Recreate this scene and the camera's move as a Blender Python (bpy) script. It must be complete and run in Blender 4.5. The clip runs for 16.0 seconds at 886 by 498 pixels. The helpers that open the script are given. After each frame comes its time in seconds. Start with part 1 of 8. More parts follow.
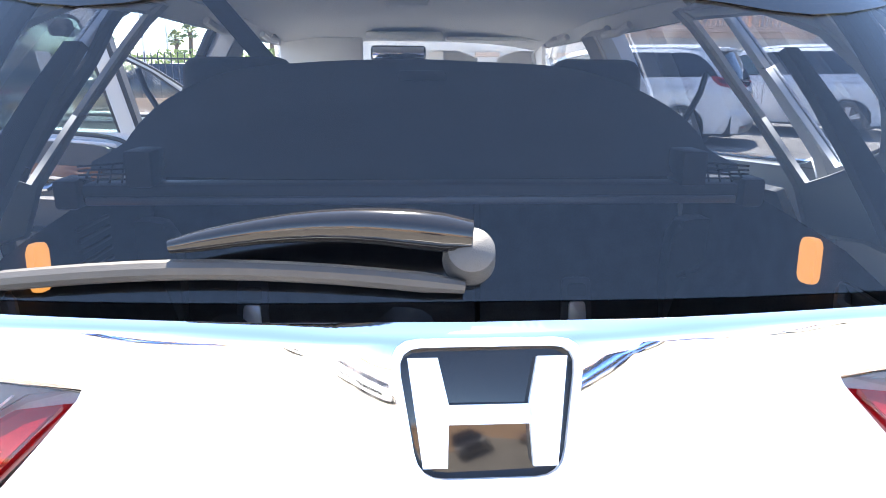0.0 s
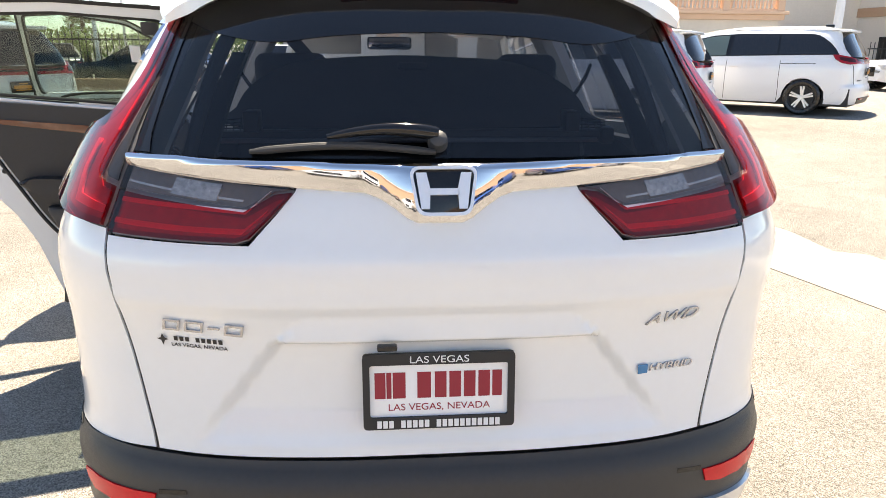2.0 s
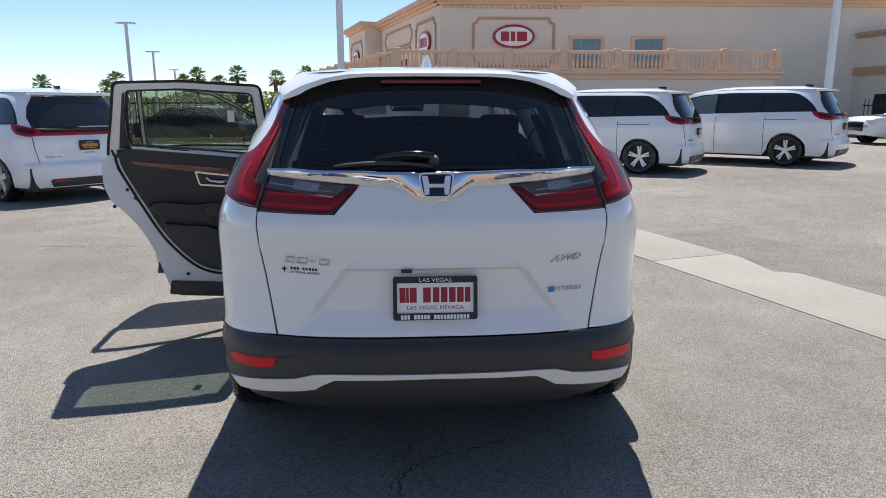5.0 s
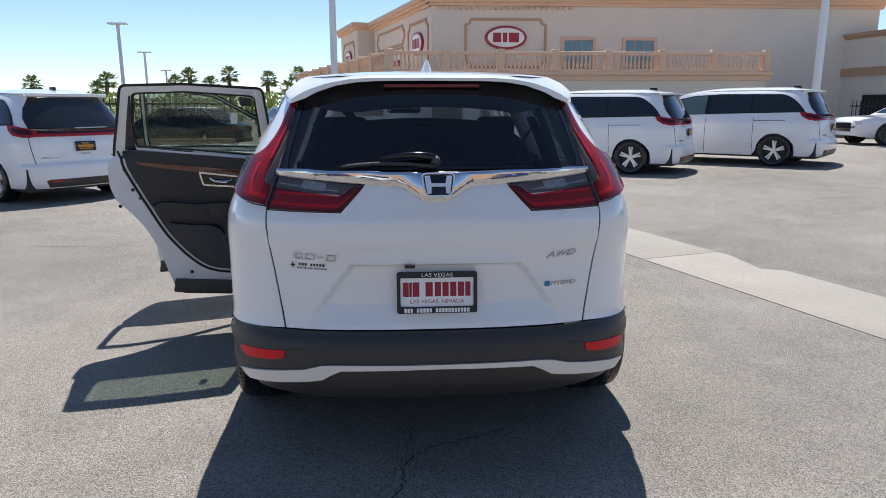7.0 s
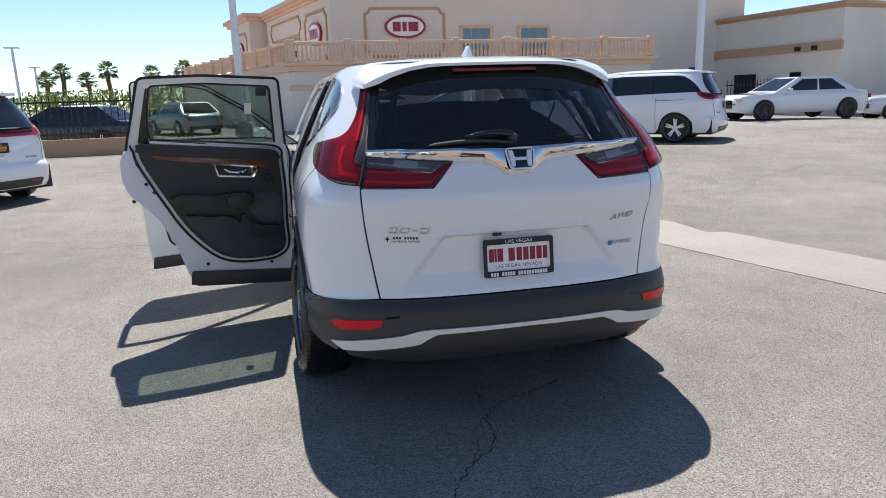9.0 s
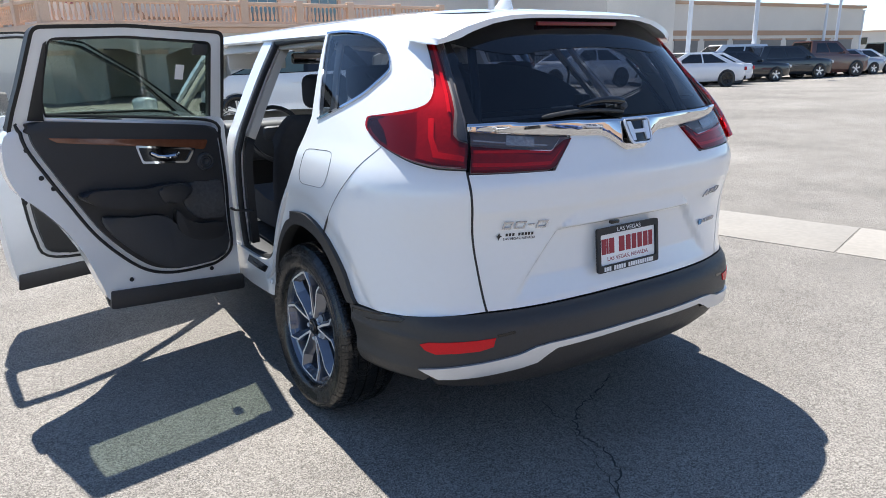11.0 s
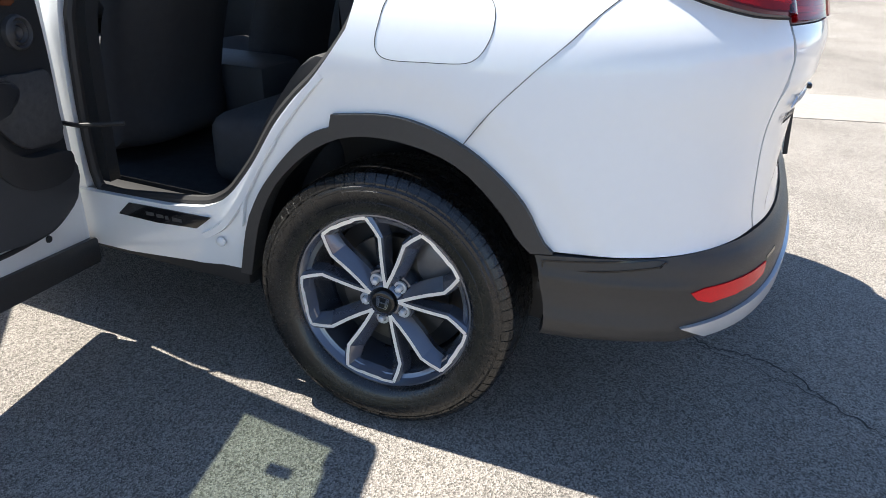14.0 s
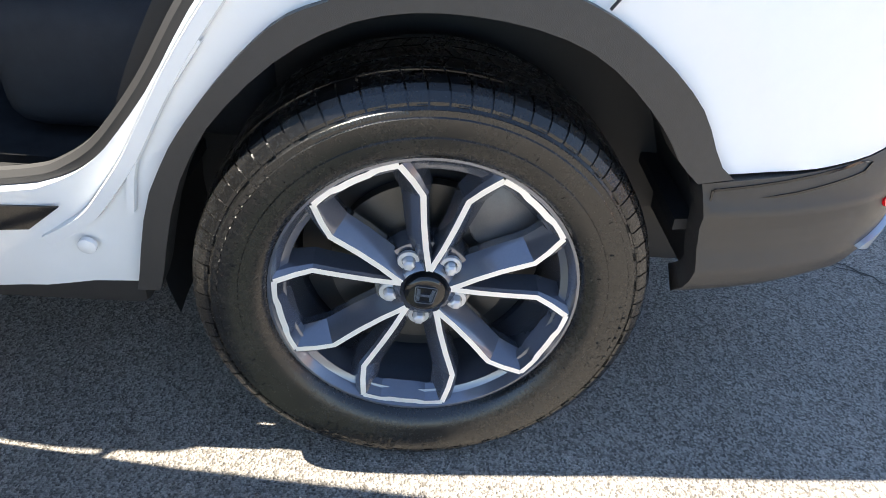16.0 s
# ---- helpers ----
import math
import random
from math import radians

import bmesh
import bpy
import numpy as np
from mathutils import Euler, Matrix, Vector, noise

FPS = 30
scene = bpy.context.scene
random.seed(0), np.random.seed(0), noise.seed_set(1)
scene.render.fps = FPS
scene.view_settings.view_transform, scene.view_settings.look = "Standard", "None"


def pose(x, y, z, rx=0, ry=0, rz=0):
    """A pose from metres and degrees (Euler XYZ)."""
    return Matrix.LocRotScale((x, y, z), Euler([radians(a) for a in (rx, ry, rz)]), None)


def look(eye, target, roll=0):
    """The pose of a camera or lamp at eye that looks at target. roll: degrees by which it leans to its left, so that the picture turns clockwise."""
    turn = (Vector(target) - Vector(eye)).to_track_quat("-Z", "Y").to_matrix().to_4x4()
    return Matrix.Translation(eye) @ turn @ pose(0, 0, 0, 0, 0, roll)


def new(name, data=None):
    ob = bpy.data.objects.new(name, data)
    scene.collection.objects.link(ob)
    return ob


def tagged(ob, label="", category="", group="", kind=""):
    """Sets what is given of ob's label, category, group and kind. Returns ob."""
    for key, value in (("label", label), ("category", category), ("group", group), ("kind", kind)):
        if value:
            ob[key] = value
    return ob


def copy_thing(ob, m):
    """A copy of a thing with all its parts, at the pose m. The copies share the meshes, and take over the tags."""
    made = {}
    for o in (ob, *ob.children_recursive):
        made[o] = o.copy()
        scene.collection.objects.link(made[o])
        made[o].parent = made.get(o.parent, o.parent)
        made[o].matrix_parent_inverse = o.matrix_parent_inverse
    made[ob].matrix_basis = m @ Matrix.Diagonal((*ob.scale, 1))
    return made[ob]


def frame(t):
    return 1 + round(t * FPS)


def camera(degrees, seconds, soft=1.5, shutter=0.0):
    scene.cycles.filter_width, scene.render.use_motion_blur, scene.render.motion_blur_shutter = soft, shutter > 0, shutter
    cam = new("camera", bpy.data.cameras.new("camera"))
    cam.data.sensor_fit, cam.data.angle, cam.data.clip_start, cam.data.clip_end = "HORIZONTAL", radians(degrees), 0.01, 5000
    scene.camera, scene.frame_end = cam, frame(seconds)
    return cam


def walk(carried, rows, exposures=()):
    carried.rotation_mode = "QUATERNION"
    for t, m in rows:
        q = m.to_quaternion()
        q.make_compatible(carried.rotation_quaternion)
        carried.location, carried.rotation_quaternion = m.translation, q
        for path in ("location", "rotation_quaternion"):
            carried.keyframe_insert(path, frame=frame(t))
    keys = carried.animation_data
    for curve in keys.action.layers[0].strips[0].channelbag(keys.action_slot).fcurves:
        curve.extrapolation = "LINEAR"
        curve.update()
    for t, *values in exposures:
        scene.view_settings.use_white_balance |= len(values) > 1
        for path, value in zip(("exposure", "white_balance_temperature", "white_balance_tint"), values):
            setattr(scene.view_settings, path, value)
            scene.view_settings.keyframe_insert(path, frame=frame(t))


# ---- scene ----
cam = camera(66.9, 16.0, soft=0.55)
METRES, EYE, TILT, LEAN, TURN = 7.653, 1.5, 0.0, 0.0, 0.0
PATH = [
    (0, (-0.046, -0.309, 1.401), (0.062, 1.618, 0.877), 0.4),
    (0.5, (-0.047, -0.394, 1.396), (0.111, 1.524, 0.851), -0.1),
    (1, (-0.064, -0.602, 1.411), (0.11, 1.319, 0.88), 0.8),
    (1.5, (-0.086, -0.837, 1.424), (0.109, 1.069, 0.849), 0.7),
    (2, (-0.097, -1.14, 1.444), (0.062, 0.768, 0.866), 0.4),
    (2.5, (-0.12, -1.451, 1.454), (0.053, 0.469, 0.924), -0.2),
    (3, (-0.099, -1.744, 1.462), (0.053, 0.188, 0.968), 0.0),
    (3.5, (-0.047, -1.987, 1.474), (0.063, -0.046, 1.008), 0.2),
    (4, (-0.078, -2.194, 1.481), (0.036, -0.242, 1.062), 0.2),
    (6.5, (-0.128, -2.35, 1.427), (-0.013, -0.397, 1.011), -0.6),
    (7, (-0.154, -2.413, 1.472), (-0.016, -0.461, 1.057), -0.1),
    (7.5, (-0.233, -2.506, 1.466), (-0.082, -0.553, 1.063), -0.4),
    (8, (-0.384, -2.608, 1.464), (-0.151, -0.672, 1.018), -0.1),
    (8.5, (-0.666, -2.614, 1.456), (-0.332, -0.693, 1.013), -1.1),
    (11, (-1.832, -1.563, 1.444), (-0.815, 0.071, 0.896), -1.2),
    (11.5, (-2.059, -1.279, 1.424), (-0.856, 0.211, 0.846), -1.6),
    (12, (-2.215, -1.0, 1.381), (-0.868, 0.354, 0.788), -0.7),
    (12.5, (-2.284, -0.671, 1.35), (-0.839, 0.552, 0.703), -0.1),
    (13, (-2.379, -0.326, 1.316), (-0.837, 0.716, 0.584), 0.3),
    (13.5, (-2.369, -0.011, 1.278), (-0.76, 0.875, 0.485), 1.5),
    (14, (-2.244, 0.276, 1.25), (-0.578, 0.956, 0.376), 2.2),
    (14.5, (-2.149, 0.565, 1.214), (-0.44, 0.977, 0.261), 2.3),
    (15, (-2.002, 0.743, 1.169), (-0.318, 0.967, 0.115), 3.5),
    (15.5, (-1.844, 0.86, 1.121), (-0.198, 0.964, -0.012), 2.0),
    (16, (-1.729, 0.993, 1.039), (-0.106, 0.932, -0.128), 4.3),
]
walk(cam, [(t, look(eye, target, roll)) for t, eye, target, roll in PATH],
     exposures=[(0.0, 3.6, 7200, 10), (0.5, 3.1, 7100, 10), (1.0, 2.6, 7100, 10), (1.5, 2.15, 7400, 10), (2.0, 1.75, 8000, 10), (2.5, 1.45, 8000, 10), (3.0, 1.25, 7400, 10), (3.5, 0.8, 6900, 10), (4.0, 0.52, 6550, 10), (7.0, 0.52, 6400, 10), (8.5, 0.57, 6400, 10), (11.0, 1.03, 6300, 9), (12.0, 1.06, 6300, 9), (13.0, 1.15, 6450, 9), (14.5, 1.56, 6750, 9), (15.5, 2.0, 7000, 9), (16.0, 2.18, 7050, 9)])

from mathutils.geometry import delaunay_2d_cdt

# ---- world and sun ----
SUN_AZ, SUN_EL = 6.2, 61.5  # degrees from straight ahead of the car towards its right, and above the horizon
world = bpy.data.worlds.new("world")
scene.world = world
world.use_nodes = True
wn = world.node_tree.nodes
sky = wn.new("ShaderNodeTexSky")
sky.sky_type, sky.sun_disc = "NISHITA", False
sky.sun_elevation, sky.sun_rotation = radians(SUN_EL), radians(SUN_AZ)
sky.altitude, sky.air_density, sky.dust_density, sky.ozone_density = 600, 0.8, 0.0, 2.0
wn["Background"].inputs[1].default_value = 0.105
world.node_tree.links.new(sky.outputs[0], wn["Background"].inputs[0])
sun = new("sun", bpy.data.lights.new("sun", "SUN"))
sun.data.energy, sun.data.angle, sun.data.color = 4.8, radians(0.55), (1.0, 0.96, 0.9)
sun_way = Vector((math.sin(radians(SUN_AZ)) * math.cos(radians(SUN_EL)), math.cos(radians(SUN_AZ)) * math.cos(radians(SUN_EL)), math.sin(radians(SUN_EL))))
sun.matrix_world = look(sun_way * 50, (0, 0, 0))


# ---- materials ----
def material(name, color, rough=0.5, metal=0.0, coat=0.0, vary=0.0, scale=8.0, bump=0.0, bump_scale=400.0, spec=0.5, rough_vary=0.0, per_object=0.0):
    """A principled material whose colour varies at two scales, with a fine relief."""
    m = bpy.data.materials.new(name)
    m.use_nodes = True
    nt = m.node_tree
    n, l = nt.nodes, nt.links
    b = n["Principled BSDF"]
    b.inputs["Base Color"].default_value = (*color, 1)
    b.inputs["Roughness"].default_value = rough
    b.inputs["Metallic"].default_value = metal
    b.inputs["Specular IOR Level"].default_value = spec
    b.inputs["Coat Weight"].default_value = coat
    b.inputs["Coat Roughness"].default_value = 0.03
    co = n.new("ShaderNodeTexCoord")
    if vary or rough_vary or per_object:
        big, fine, mix = n.new("ShaderNodeTexNoise"), n.new("ShaderNodeTexNoise"), n.new("ShaderNodeMath")
        big.inputs["Scale"].default_value, fine.inputs["Scale"].default_value = scale, scale * 14
        big.inputs["Detail"].default_value, fine.inputs["Detail"].default_value = 4, 3
        for t in (big, fine):
            l.new(co.outputs["Object"], t.inputs["Vector"])
        mix.operation = "ADD"
        l.new(big.outputs["Fac"], mix.inputs[0])
        l.new(fine.outputs["Fac"], mix.inputs[1])
        ramp = n.new("ShaderNodeMapRange")
        ramp.inputs["From Min"].default_value, ramp.inputs["From Max"].default_value = 0.6, 1.4
        ramp.inputs["To Min"].default_value, ramp.inputs["To Max"].default_value = 1 - vary, 1 + vary
        l.new(mix.outputs[0], ramp.inputs["Value"])
        last = ramp.outputs[0]
        if per_object:
            info, spread, times = n.new("ShaderNodeObjectInfo"), n.new("ShaderNodeMapRange"), n.new("ShaderNodeMath")
            spread.inputs["To Min"].default_value, spread.inputs["To Max"].default_value = 1 - per_object, 1 + per_object
            times.operation = "MULTIPLY"
            l.new(info.outputs["Random"], spread.inputs["Value"])
            l.new(spread.outputs[0], times.inputs[0])
            l.new(last, times.inputs[1])
            last = times.outputs[0]
        mul = n.new("ShaderNodeVectorMath")
        mul.operation = "SCALE"
        mul.inputs[0].default_value = color
        l.new(last, mul.inputs["Scale"])
        l.new(mul.outputs[0], b.inputs["Base Color"])
        if rough_vary:
            rr = n.new("ShaderNodeMapRange")
            rr.inputs["From Min"].default_value, rr.inputs["From Max"].default_value = 0.6, 1.4
            rr.inputs["To Min"].default_value, rr.inputs["To Max"].default_value = max(rough - rough_vary, 0.02), min(rough + rough_vary, 1)
            l.new(mix.outputs[0], rr.inputs["Value"])
            l.new(rr.outputs[0], b.inputs["Roughness"])
    if bump:
        tex, bp = n.new("ShaderNodeTexNoise"), n.new("ShaderNodeBump")
        tex.inputs["Scale"].default_value, tex.inputs["Detail"].default_value = bump_scale, 3
        l.new(co.outputs["Object"], tex.inputs["Vector"])
        bp.inputs["Strength"].default_value, bp.inputs["Distance"].default_value = bump, 0.002
        l.new(tex.outputs["Fac"], bp.inputs["Height"])
        l.new(bp.outputs[0], b.inputs["Normal"])
    return m


def pane_material(name, tint, gloss=0.02, ior=1.5):
    """Thin glass: lets a tinted share of the light through and mirrors by Fresnel."""
    m = bpy.data.materials.new(name)
    m.use_nodes = True
    n, l = m.node_tree.nodes, m.node_tree.links
    n.remove(n["Principled BSDF"])
    clear, mirror, mix, weight = n.new("ShaderNodeBsdfTransparent"), n.new("ShaderNodeBsdfGlossy"), n.new("ShaderNodeMixShader"), n.new("ShaderNodeLayerWeight")
    power, gain = n.new("ShaderNodeMath"), n.new("ShaderNodeMapRange")
    clear.inputs[0].default_value = (*tint, 1)
    mirror.inputs["Roughness"].default_value = gloss
    base = ((ior - 1) / (ior + 1)) ** 2
    power.operation = "POWER"
    power.inputs[1].default_value = 5
    gain.inputs["To Min"].default_value = base * 1.25
    l.new(weight.outputs["Facing"], power.inputs[0])
    l.new(power.outputs[0], gain.inputs["Value"])
    l.new(gain.outputs[0], mix.inputs[0])
    l.new(clear.outputs[0], mix.inputs[1])
    l.new(mirror.outputs[0], mix.inputs[2])
    l.new(mix.outputs[0], n["Material Output"].inputs[0])
    return m


PAINT = material("white_pearl_paint", (0.80, 0.815, 0.82), 0.3, 0.0, 1.0, vary=0.012, scale=3)
VAN_PAINT = material("white_van_paint", (0.86, 0.865, 0.87), 0.3, 0.0, 1.0, vary=0.01, scale=2)
BLACK = material("grained_black_plastic", (0.044, 0.0415, 0.0395), 0.44, vary=0.12, scale=6, bump=0.25, bump_scale=900, rough_vary=0.06, spec=0.4)
TRIM = material("charcoal_trim_plastic", (0.042, 0.043, 0.046), 0.55, vary=0.1, scale=9, bump=0.3, bump_scale=900)
GLOSS = material("gloss_black", (0.008, 0.008, 0.009), 0.08, vary=0.05)
RUBBER = material("tyre_rubber", (0.0095, 0.0092, 0.0088), 0.25, vary=0.25, scale=14, bump=0.12, bump_scale=700, rough_vary=0.12, spec=0.6)
SEAL = material("rubber_seal", (0.02, 0.0195, 0.02), 0.6, vary=0.1, scale=20)
CHROME = material("chrome", (0.62, 0.63, 0.65), 0.05, 1.0)
SILVER = material("silver_paint", (0.62, 0.64, 0.67), 0.3, 0.55, 0.6, vary=0.03)
MACHINED = material("machined_alloy", (0.90, 0.87, 0.83), 0.38, 0.45, 0.6, vary=0.04, scale=30)
DARK_ALLOY = material("dark_grey_alloy", (0.135, 0.147, 0.180), 0.20, 0.6, 0.9, vary=0.08, scale=20)
CAST = material("cast_grey_metal", (0.13, 0.132, 0.14), 0.4, 0.5, vary=0.15, scale=50)
STEEL = material("brushed_steel", (0.10, 0.098, 0.095), 0.42, 0.9, vary=0.12, scale=40)
CARPET = material("charcoal_carpet", (0.034, 0.036, 0.039), 0.95, vary=0.35, scale=30, bump=0.9, bump_scale=1100, spec=0.1)
SEATBACK = material("grey_seatback_carpet", (0.048, 0.048, 0.05), 0.95, vary=0.3, scale=26, bump=0.9, bump_scale=1200, spec=0.1)
CLOTH = material("charcoal_seat_cloth", (0.040, 0.040, 0.043), 0.8, vary=0.15, scale=40, bump=0.5, bump_scale=1500, spec=0.25)
VINYL = material("dark_grey_cover_vinyl", (0.062, 0.06, 0.059), 0.55, vary=0.08, scale=12, bump=0.4, bump_scale=1300, spec=0.35)
VINYL_BLACK = material("black_soft_vinyl", (0.022, 0.023, 0.026), 0.36, vary=0.1, scale=20, bump=0.35, bump_scale=700)
GRILLE = material("perforated_black_panel", (0.06, 0.061, 0.064), 0.55, vary=0.5, scale=60, bump=1.0, bump_scale=600)
BEIGE = material("warm_grey_pillar_trim", (0.56, 0.54, 0.50), 0.6, vary=0.04, scale=8, bump=0.2, bump_scale=900)
HEADLINER = material("warm_grey_headliner_cloth", (0.60, 0.575, 0.53), 0.9, vary=0.06, scale=30, bump=0.4, bump_scale=1400, spec=0.1)
MAT = material("black_moulded_rubber", (0.014, 0.0155, 0.018), 0.36, vary=0.12, scale=12, bump=0.12, bump_scale=1300, rough_vary=0.06)
RED = material("red_lens", (0.36, 0.004, 0.010), 0.07, coat=0.5, vary=0.06, scale=30, spec=0.4)
DEEP_RED = material("deep_red_lens", (0.05, 0.002, 0.004), 0.08, coat=0.3, vary=0.05, scale=30, spec=0.4)
def ribbed(m, color, scale, depth):
    """Adds fine moulded bands to a lens."""
    n, l = m.node_tree.nodes, m.node_tree.links
    w, r, v, co = n.new("ShaderNodeTexWave"), n.new("ShaderNodeMapRange"), n.new("ShaderNodeVectorMath"), n["Texture Coordinate"]
    w.bands_direction = "Z"
    w.inputs["Scale"].default_value, w.inputs["Distortion"].default_value = scale, 0.6
    l.new(co.outputs["Object"], w.inputs["Vector"])
    r.inputs["To Min"].default_value, r.inputs["To Max"].default_value = 1 - depth, 1 + depth
    l.new(w.outputs["Fac"], r.inputs["Value"])
    v.operation = "SCALE"
    v.inputs[0].default_value = color
    l.new(r.outputs[0], v.inputs["Scale"])
    l.new(v.outputs[0], n["Principled BSDF"].inputs["Base Color"])


ribbed(RED, (0.40, 0.003, 0.010), 60, 0.08)
ribbed(DEEP_RED, (0.055, 0.0015, 0.003), 60, 0.06)
BADGE = material("satin_chrome_badge", (0.46, 0.47, 0.51), 0.22, 0.85, vary=0.1, scale=60)
# near-white, barely metal: the badge's sky reflection is put into the colour
BRIGHT = material("sky_white_chrome", (0.88, 0.89, 0.91), 0.2, 0.25, vary=0.03)
REFLECTOR = material("red_reflector", (0.68, 0.006, 0.014), 0.25, spec=0.3, vary=0.12, scale=200)
LENS = material("clear_white_lens", (0.55, 0.55, 0.55), 0.1, coat=1.0)
RIBBED = material("ribbed_grey_lens", (0.46, 0.45, 0.45), 0.2, 0.4, coat=1.0, vary=0.5, scale=120)
DOOR_TRIM = material("black_door_trim", (0.024, 0.025, 0.027), 0.40, vary=0.12, scale=9, bump=0.3, bump_scale=900)
AMBER = bpy.data.materials.new("lit_amber_lamp_lens")
AMBER.use_nodes = True
AMBER.node_tree.nodes["Principled BSDF"].inputs["Base Color"].default_value = (0.9, 0.4, 0.12, 1)
AMBER.node_tree.nodes["Principled BSDF"].inputs["Emission Color"].default_value = (1.0, 0.42, 0.1, 1)
AMBER.node_tree.nodes["Principled BSDF"].inputs["Emission Strength"].default_value = 0.22
SILVER_DARK = material("grey_painted_lip", (0.2, 0.2, 0.21), 0.35, 0.3)
LENS_GREY = material("pale_studs", (0.3, 0.3, 0.3), 0.4)
CRACK = material("dark_crack", (0.06, 0.056, 0.05), 0.95, vary=0.3, scale=20)
WOOD = material("brown_wood_trim", (0.17, 0.062, 0.03), 0.25, coat=0.8, vary=0.35, scale=25)
PLATE = material("white_plate", (0.87, 0.87, 0.86), 0.4, vary=0.02)
INK_RED = material("red_ink", (0.30, 0.01, 0.03), 0.4)
INK_BLACK = material("black_ink", (0.01, 0.01, 0.012), 0.4)
INK_WHITE = material("white_ink", (0.8, 0.8, 0.8), 0.4)
INK_BLUE = material("blue_badge", (0.05, 0.2, 0.42), 0.25, 0.3)
PRIVACY = pane_material("privacy_glass", (0.36, 0.385, 0.42))
REAR_GLASS = pane_material("rear_screen_glass", (0.36, 0.385, 0.44))
STOP_RED = material("stop_lamp_plastic", (0.15, 0.012, 0.014), 0.14, vary=0.1, scale=40)
RED_SHELL = pane_material("red_lens_shell", (0.68, 0.009, 0.019), 0.03)
SMOKE_SHELL = pane_material("smoked_lens_shell", (0.80, 0.775, 0.76), 0.03)
LAMP_DARK = material("dark_lamp_housing", (0.19, 0.175, 0.17), 0.35, 0.3, vary=0.15, scale=60)
STRIP_BOWL = material("dark_ribbed_reflector", (0.11, 0.108, 0.11), 0.25, 0.5, vary=0.2, scale=90)
SMOKE_BOWL = material("warm_grey_reflector", (0.17, 0.143, 0.132), 0.3, 0.3, vary=0.2, scale=90)
LAMP_GREY = material("grey_lamp_reflector", (0.55, 0.54, 0.54), 0.25, 0.4, vary=0.25, scale=70)
LAMP_WHITE = material("pale_light_guide", (0.85, 0.84, 0.83), 0.3, vary=0.08, scale=80)
CUSHION = material("grey_cushion_cloth", (0.045, 0.047, 0.052), 0.8, vary=0.15, scale=40, bump=0.5, bump_scale=1500, spec=0.25)
CLEAR = pane_material("clear_glass", (0.955, 0.975, 0.97))
GREEN_GLASS = pane_material("door_privacy_glass", (0.555, 0.615, 0.57))
DARK_GLASS = material("dark_van_glass", (0.012, 0.013, 0.016), 0.04, coat=0.5)


def ground_material():
    m = material("sun_bleached_asphalt", (0.3, 0.28, 0.255), 0.9, spec=0.2)
    n, l = m.node_tree.nodes, m.node_tree.links
    b = n["Principled BSDF"]
    co = n["Texture Coordinate"]
    def noise_tex(scale, detail=4):
        t = n.new("ShaderNodeTexNoise")
        t.inputs["Scale"].default_value, t.inputs["Detail"].default_value = scale, detail
        l.new(co.outputs["Object"], t.inputs["Vector"])
        return t
    stains, wear, grit = noise_tex(0.35, 6), noise_tex(2.3, 5), n.new("ShaderNodeTexVoronoi")
    grit.inputs["Scale"].default_value = 245
    l.new(co.outputs["Object"], grit.inputs["Vector"])
    def ramp(src, lo, hi, f0=0.3, f1=0.7):
        r = n.new("ShaderNodeMapRange")
        r.inputs["From Min"].default_value, r.inputs["From Max"].default_value = f0, f1
        r.inputs["To Min"].default_value, r.inputs["To Max"].default_value = lo, hi
        l.new(src, r.inputs["Value"])
        return r.outputs[0]
    sep = n.new("ShaderNodeSeparateColor")
    l.new(grit.outputs["Color"], sep.inputs[0])
    k = ramp(sep.outputs[0], 0.40, 1.58, 0.0, 1.0)
    for s in (ramp(stains.outputs["Fac"], 0.82, 1.14), ramp(wear.outputs["Fac"], 0.9, 1.1), ramp(noise_tex(28, 3).outputs["Fac"], 0.93, 1.07), ramp(noise_tex(430, 2).outputs["Fac"], 0.78, 1.22)):
        mu = n.new("ShaderNodeMath")
        mu.operation = "MULTIPLY"
        l.new(k, mu.inputs[0])
        l.new(s, mu.inputs[1])
        k = mu.outputs[0]
    sc = n.new("ShaderNodeVectorMath")
    sc.operation = "SCALE"
    sc.inputs[0].default_value = (0.262, 0.239, 0.211)
    l.new(k, sc.inputs["Scale"])
    l.new(sc.outputs[0], b.inputs["Base Color"])
    bp = n.new("ShaderNodeBump")
    bp.inputs["Strength"].default_value, bp.inputs["Distance"].default_value = 1.0, 0.004
    l.new(grit.outputs["Distance"], bp.inputs["Height"])
    l.new(bp.outputs[0], b.inputs["Normal"])
    return m


ASPHALT = ground_material()
CONCRETE = material("pale_concrete", (0.295, 0.268, 0.232), 0.85, vary=0.12, scale=1.5, bump=0.4, bump_scale=120)
STUCCO = material("cream_stucco", (0.70, 0.64, 0.56), 0.9, vary=0.05, scale=0.8, bump=0.5, bump_scale=60)
STUCCO_TAN = material("tan_stucco_band", (0.48, 0.31, 0.20), 0.9, vary=0.06, scale=1.0, bump=0.4, bump_scale=60)
FAR_STUCCO = material("brown_stucco", (0.30, 0.235, 0.19), 0.9, vary=0.05, scale=0.5)
STONE = material("peach_cast_stone", (0.70, 0.49, 0.35), 0.85, vary=0.08, scale=2.0, bump=0.3, bump_scale=80)
SHUTTER = material("grey_roller_door", (0.22, 0.20, 0.18), 0.6, vary=0.1)
POLE = material("white_painted_pole", (0.72, 0.73, 0.75), 0.45, vary=0.04)
IRON = material("black_iron", (0.015, 0.015, 0.016), 0.5)
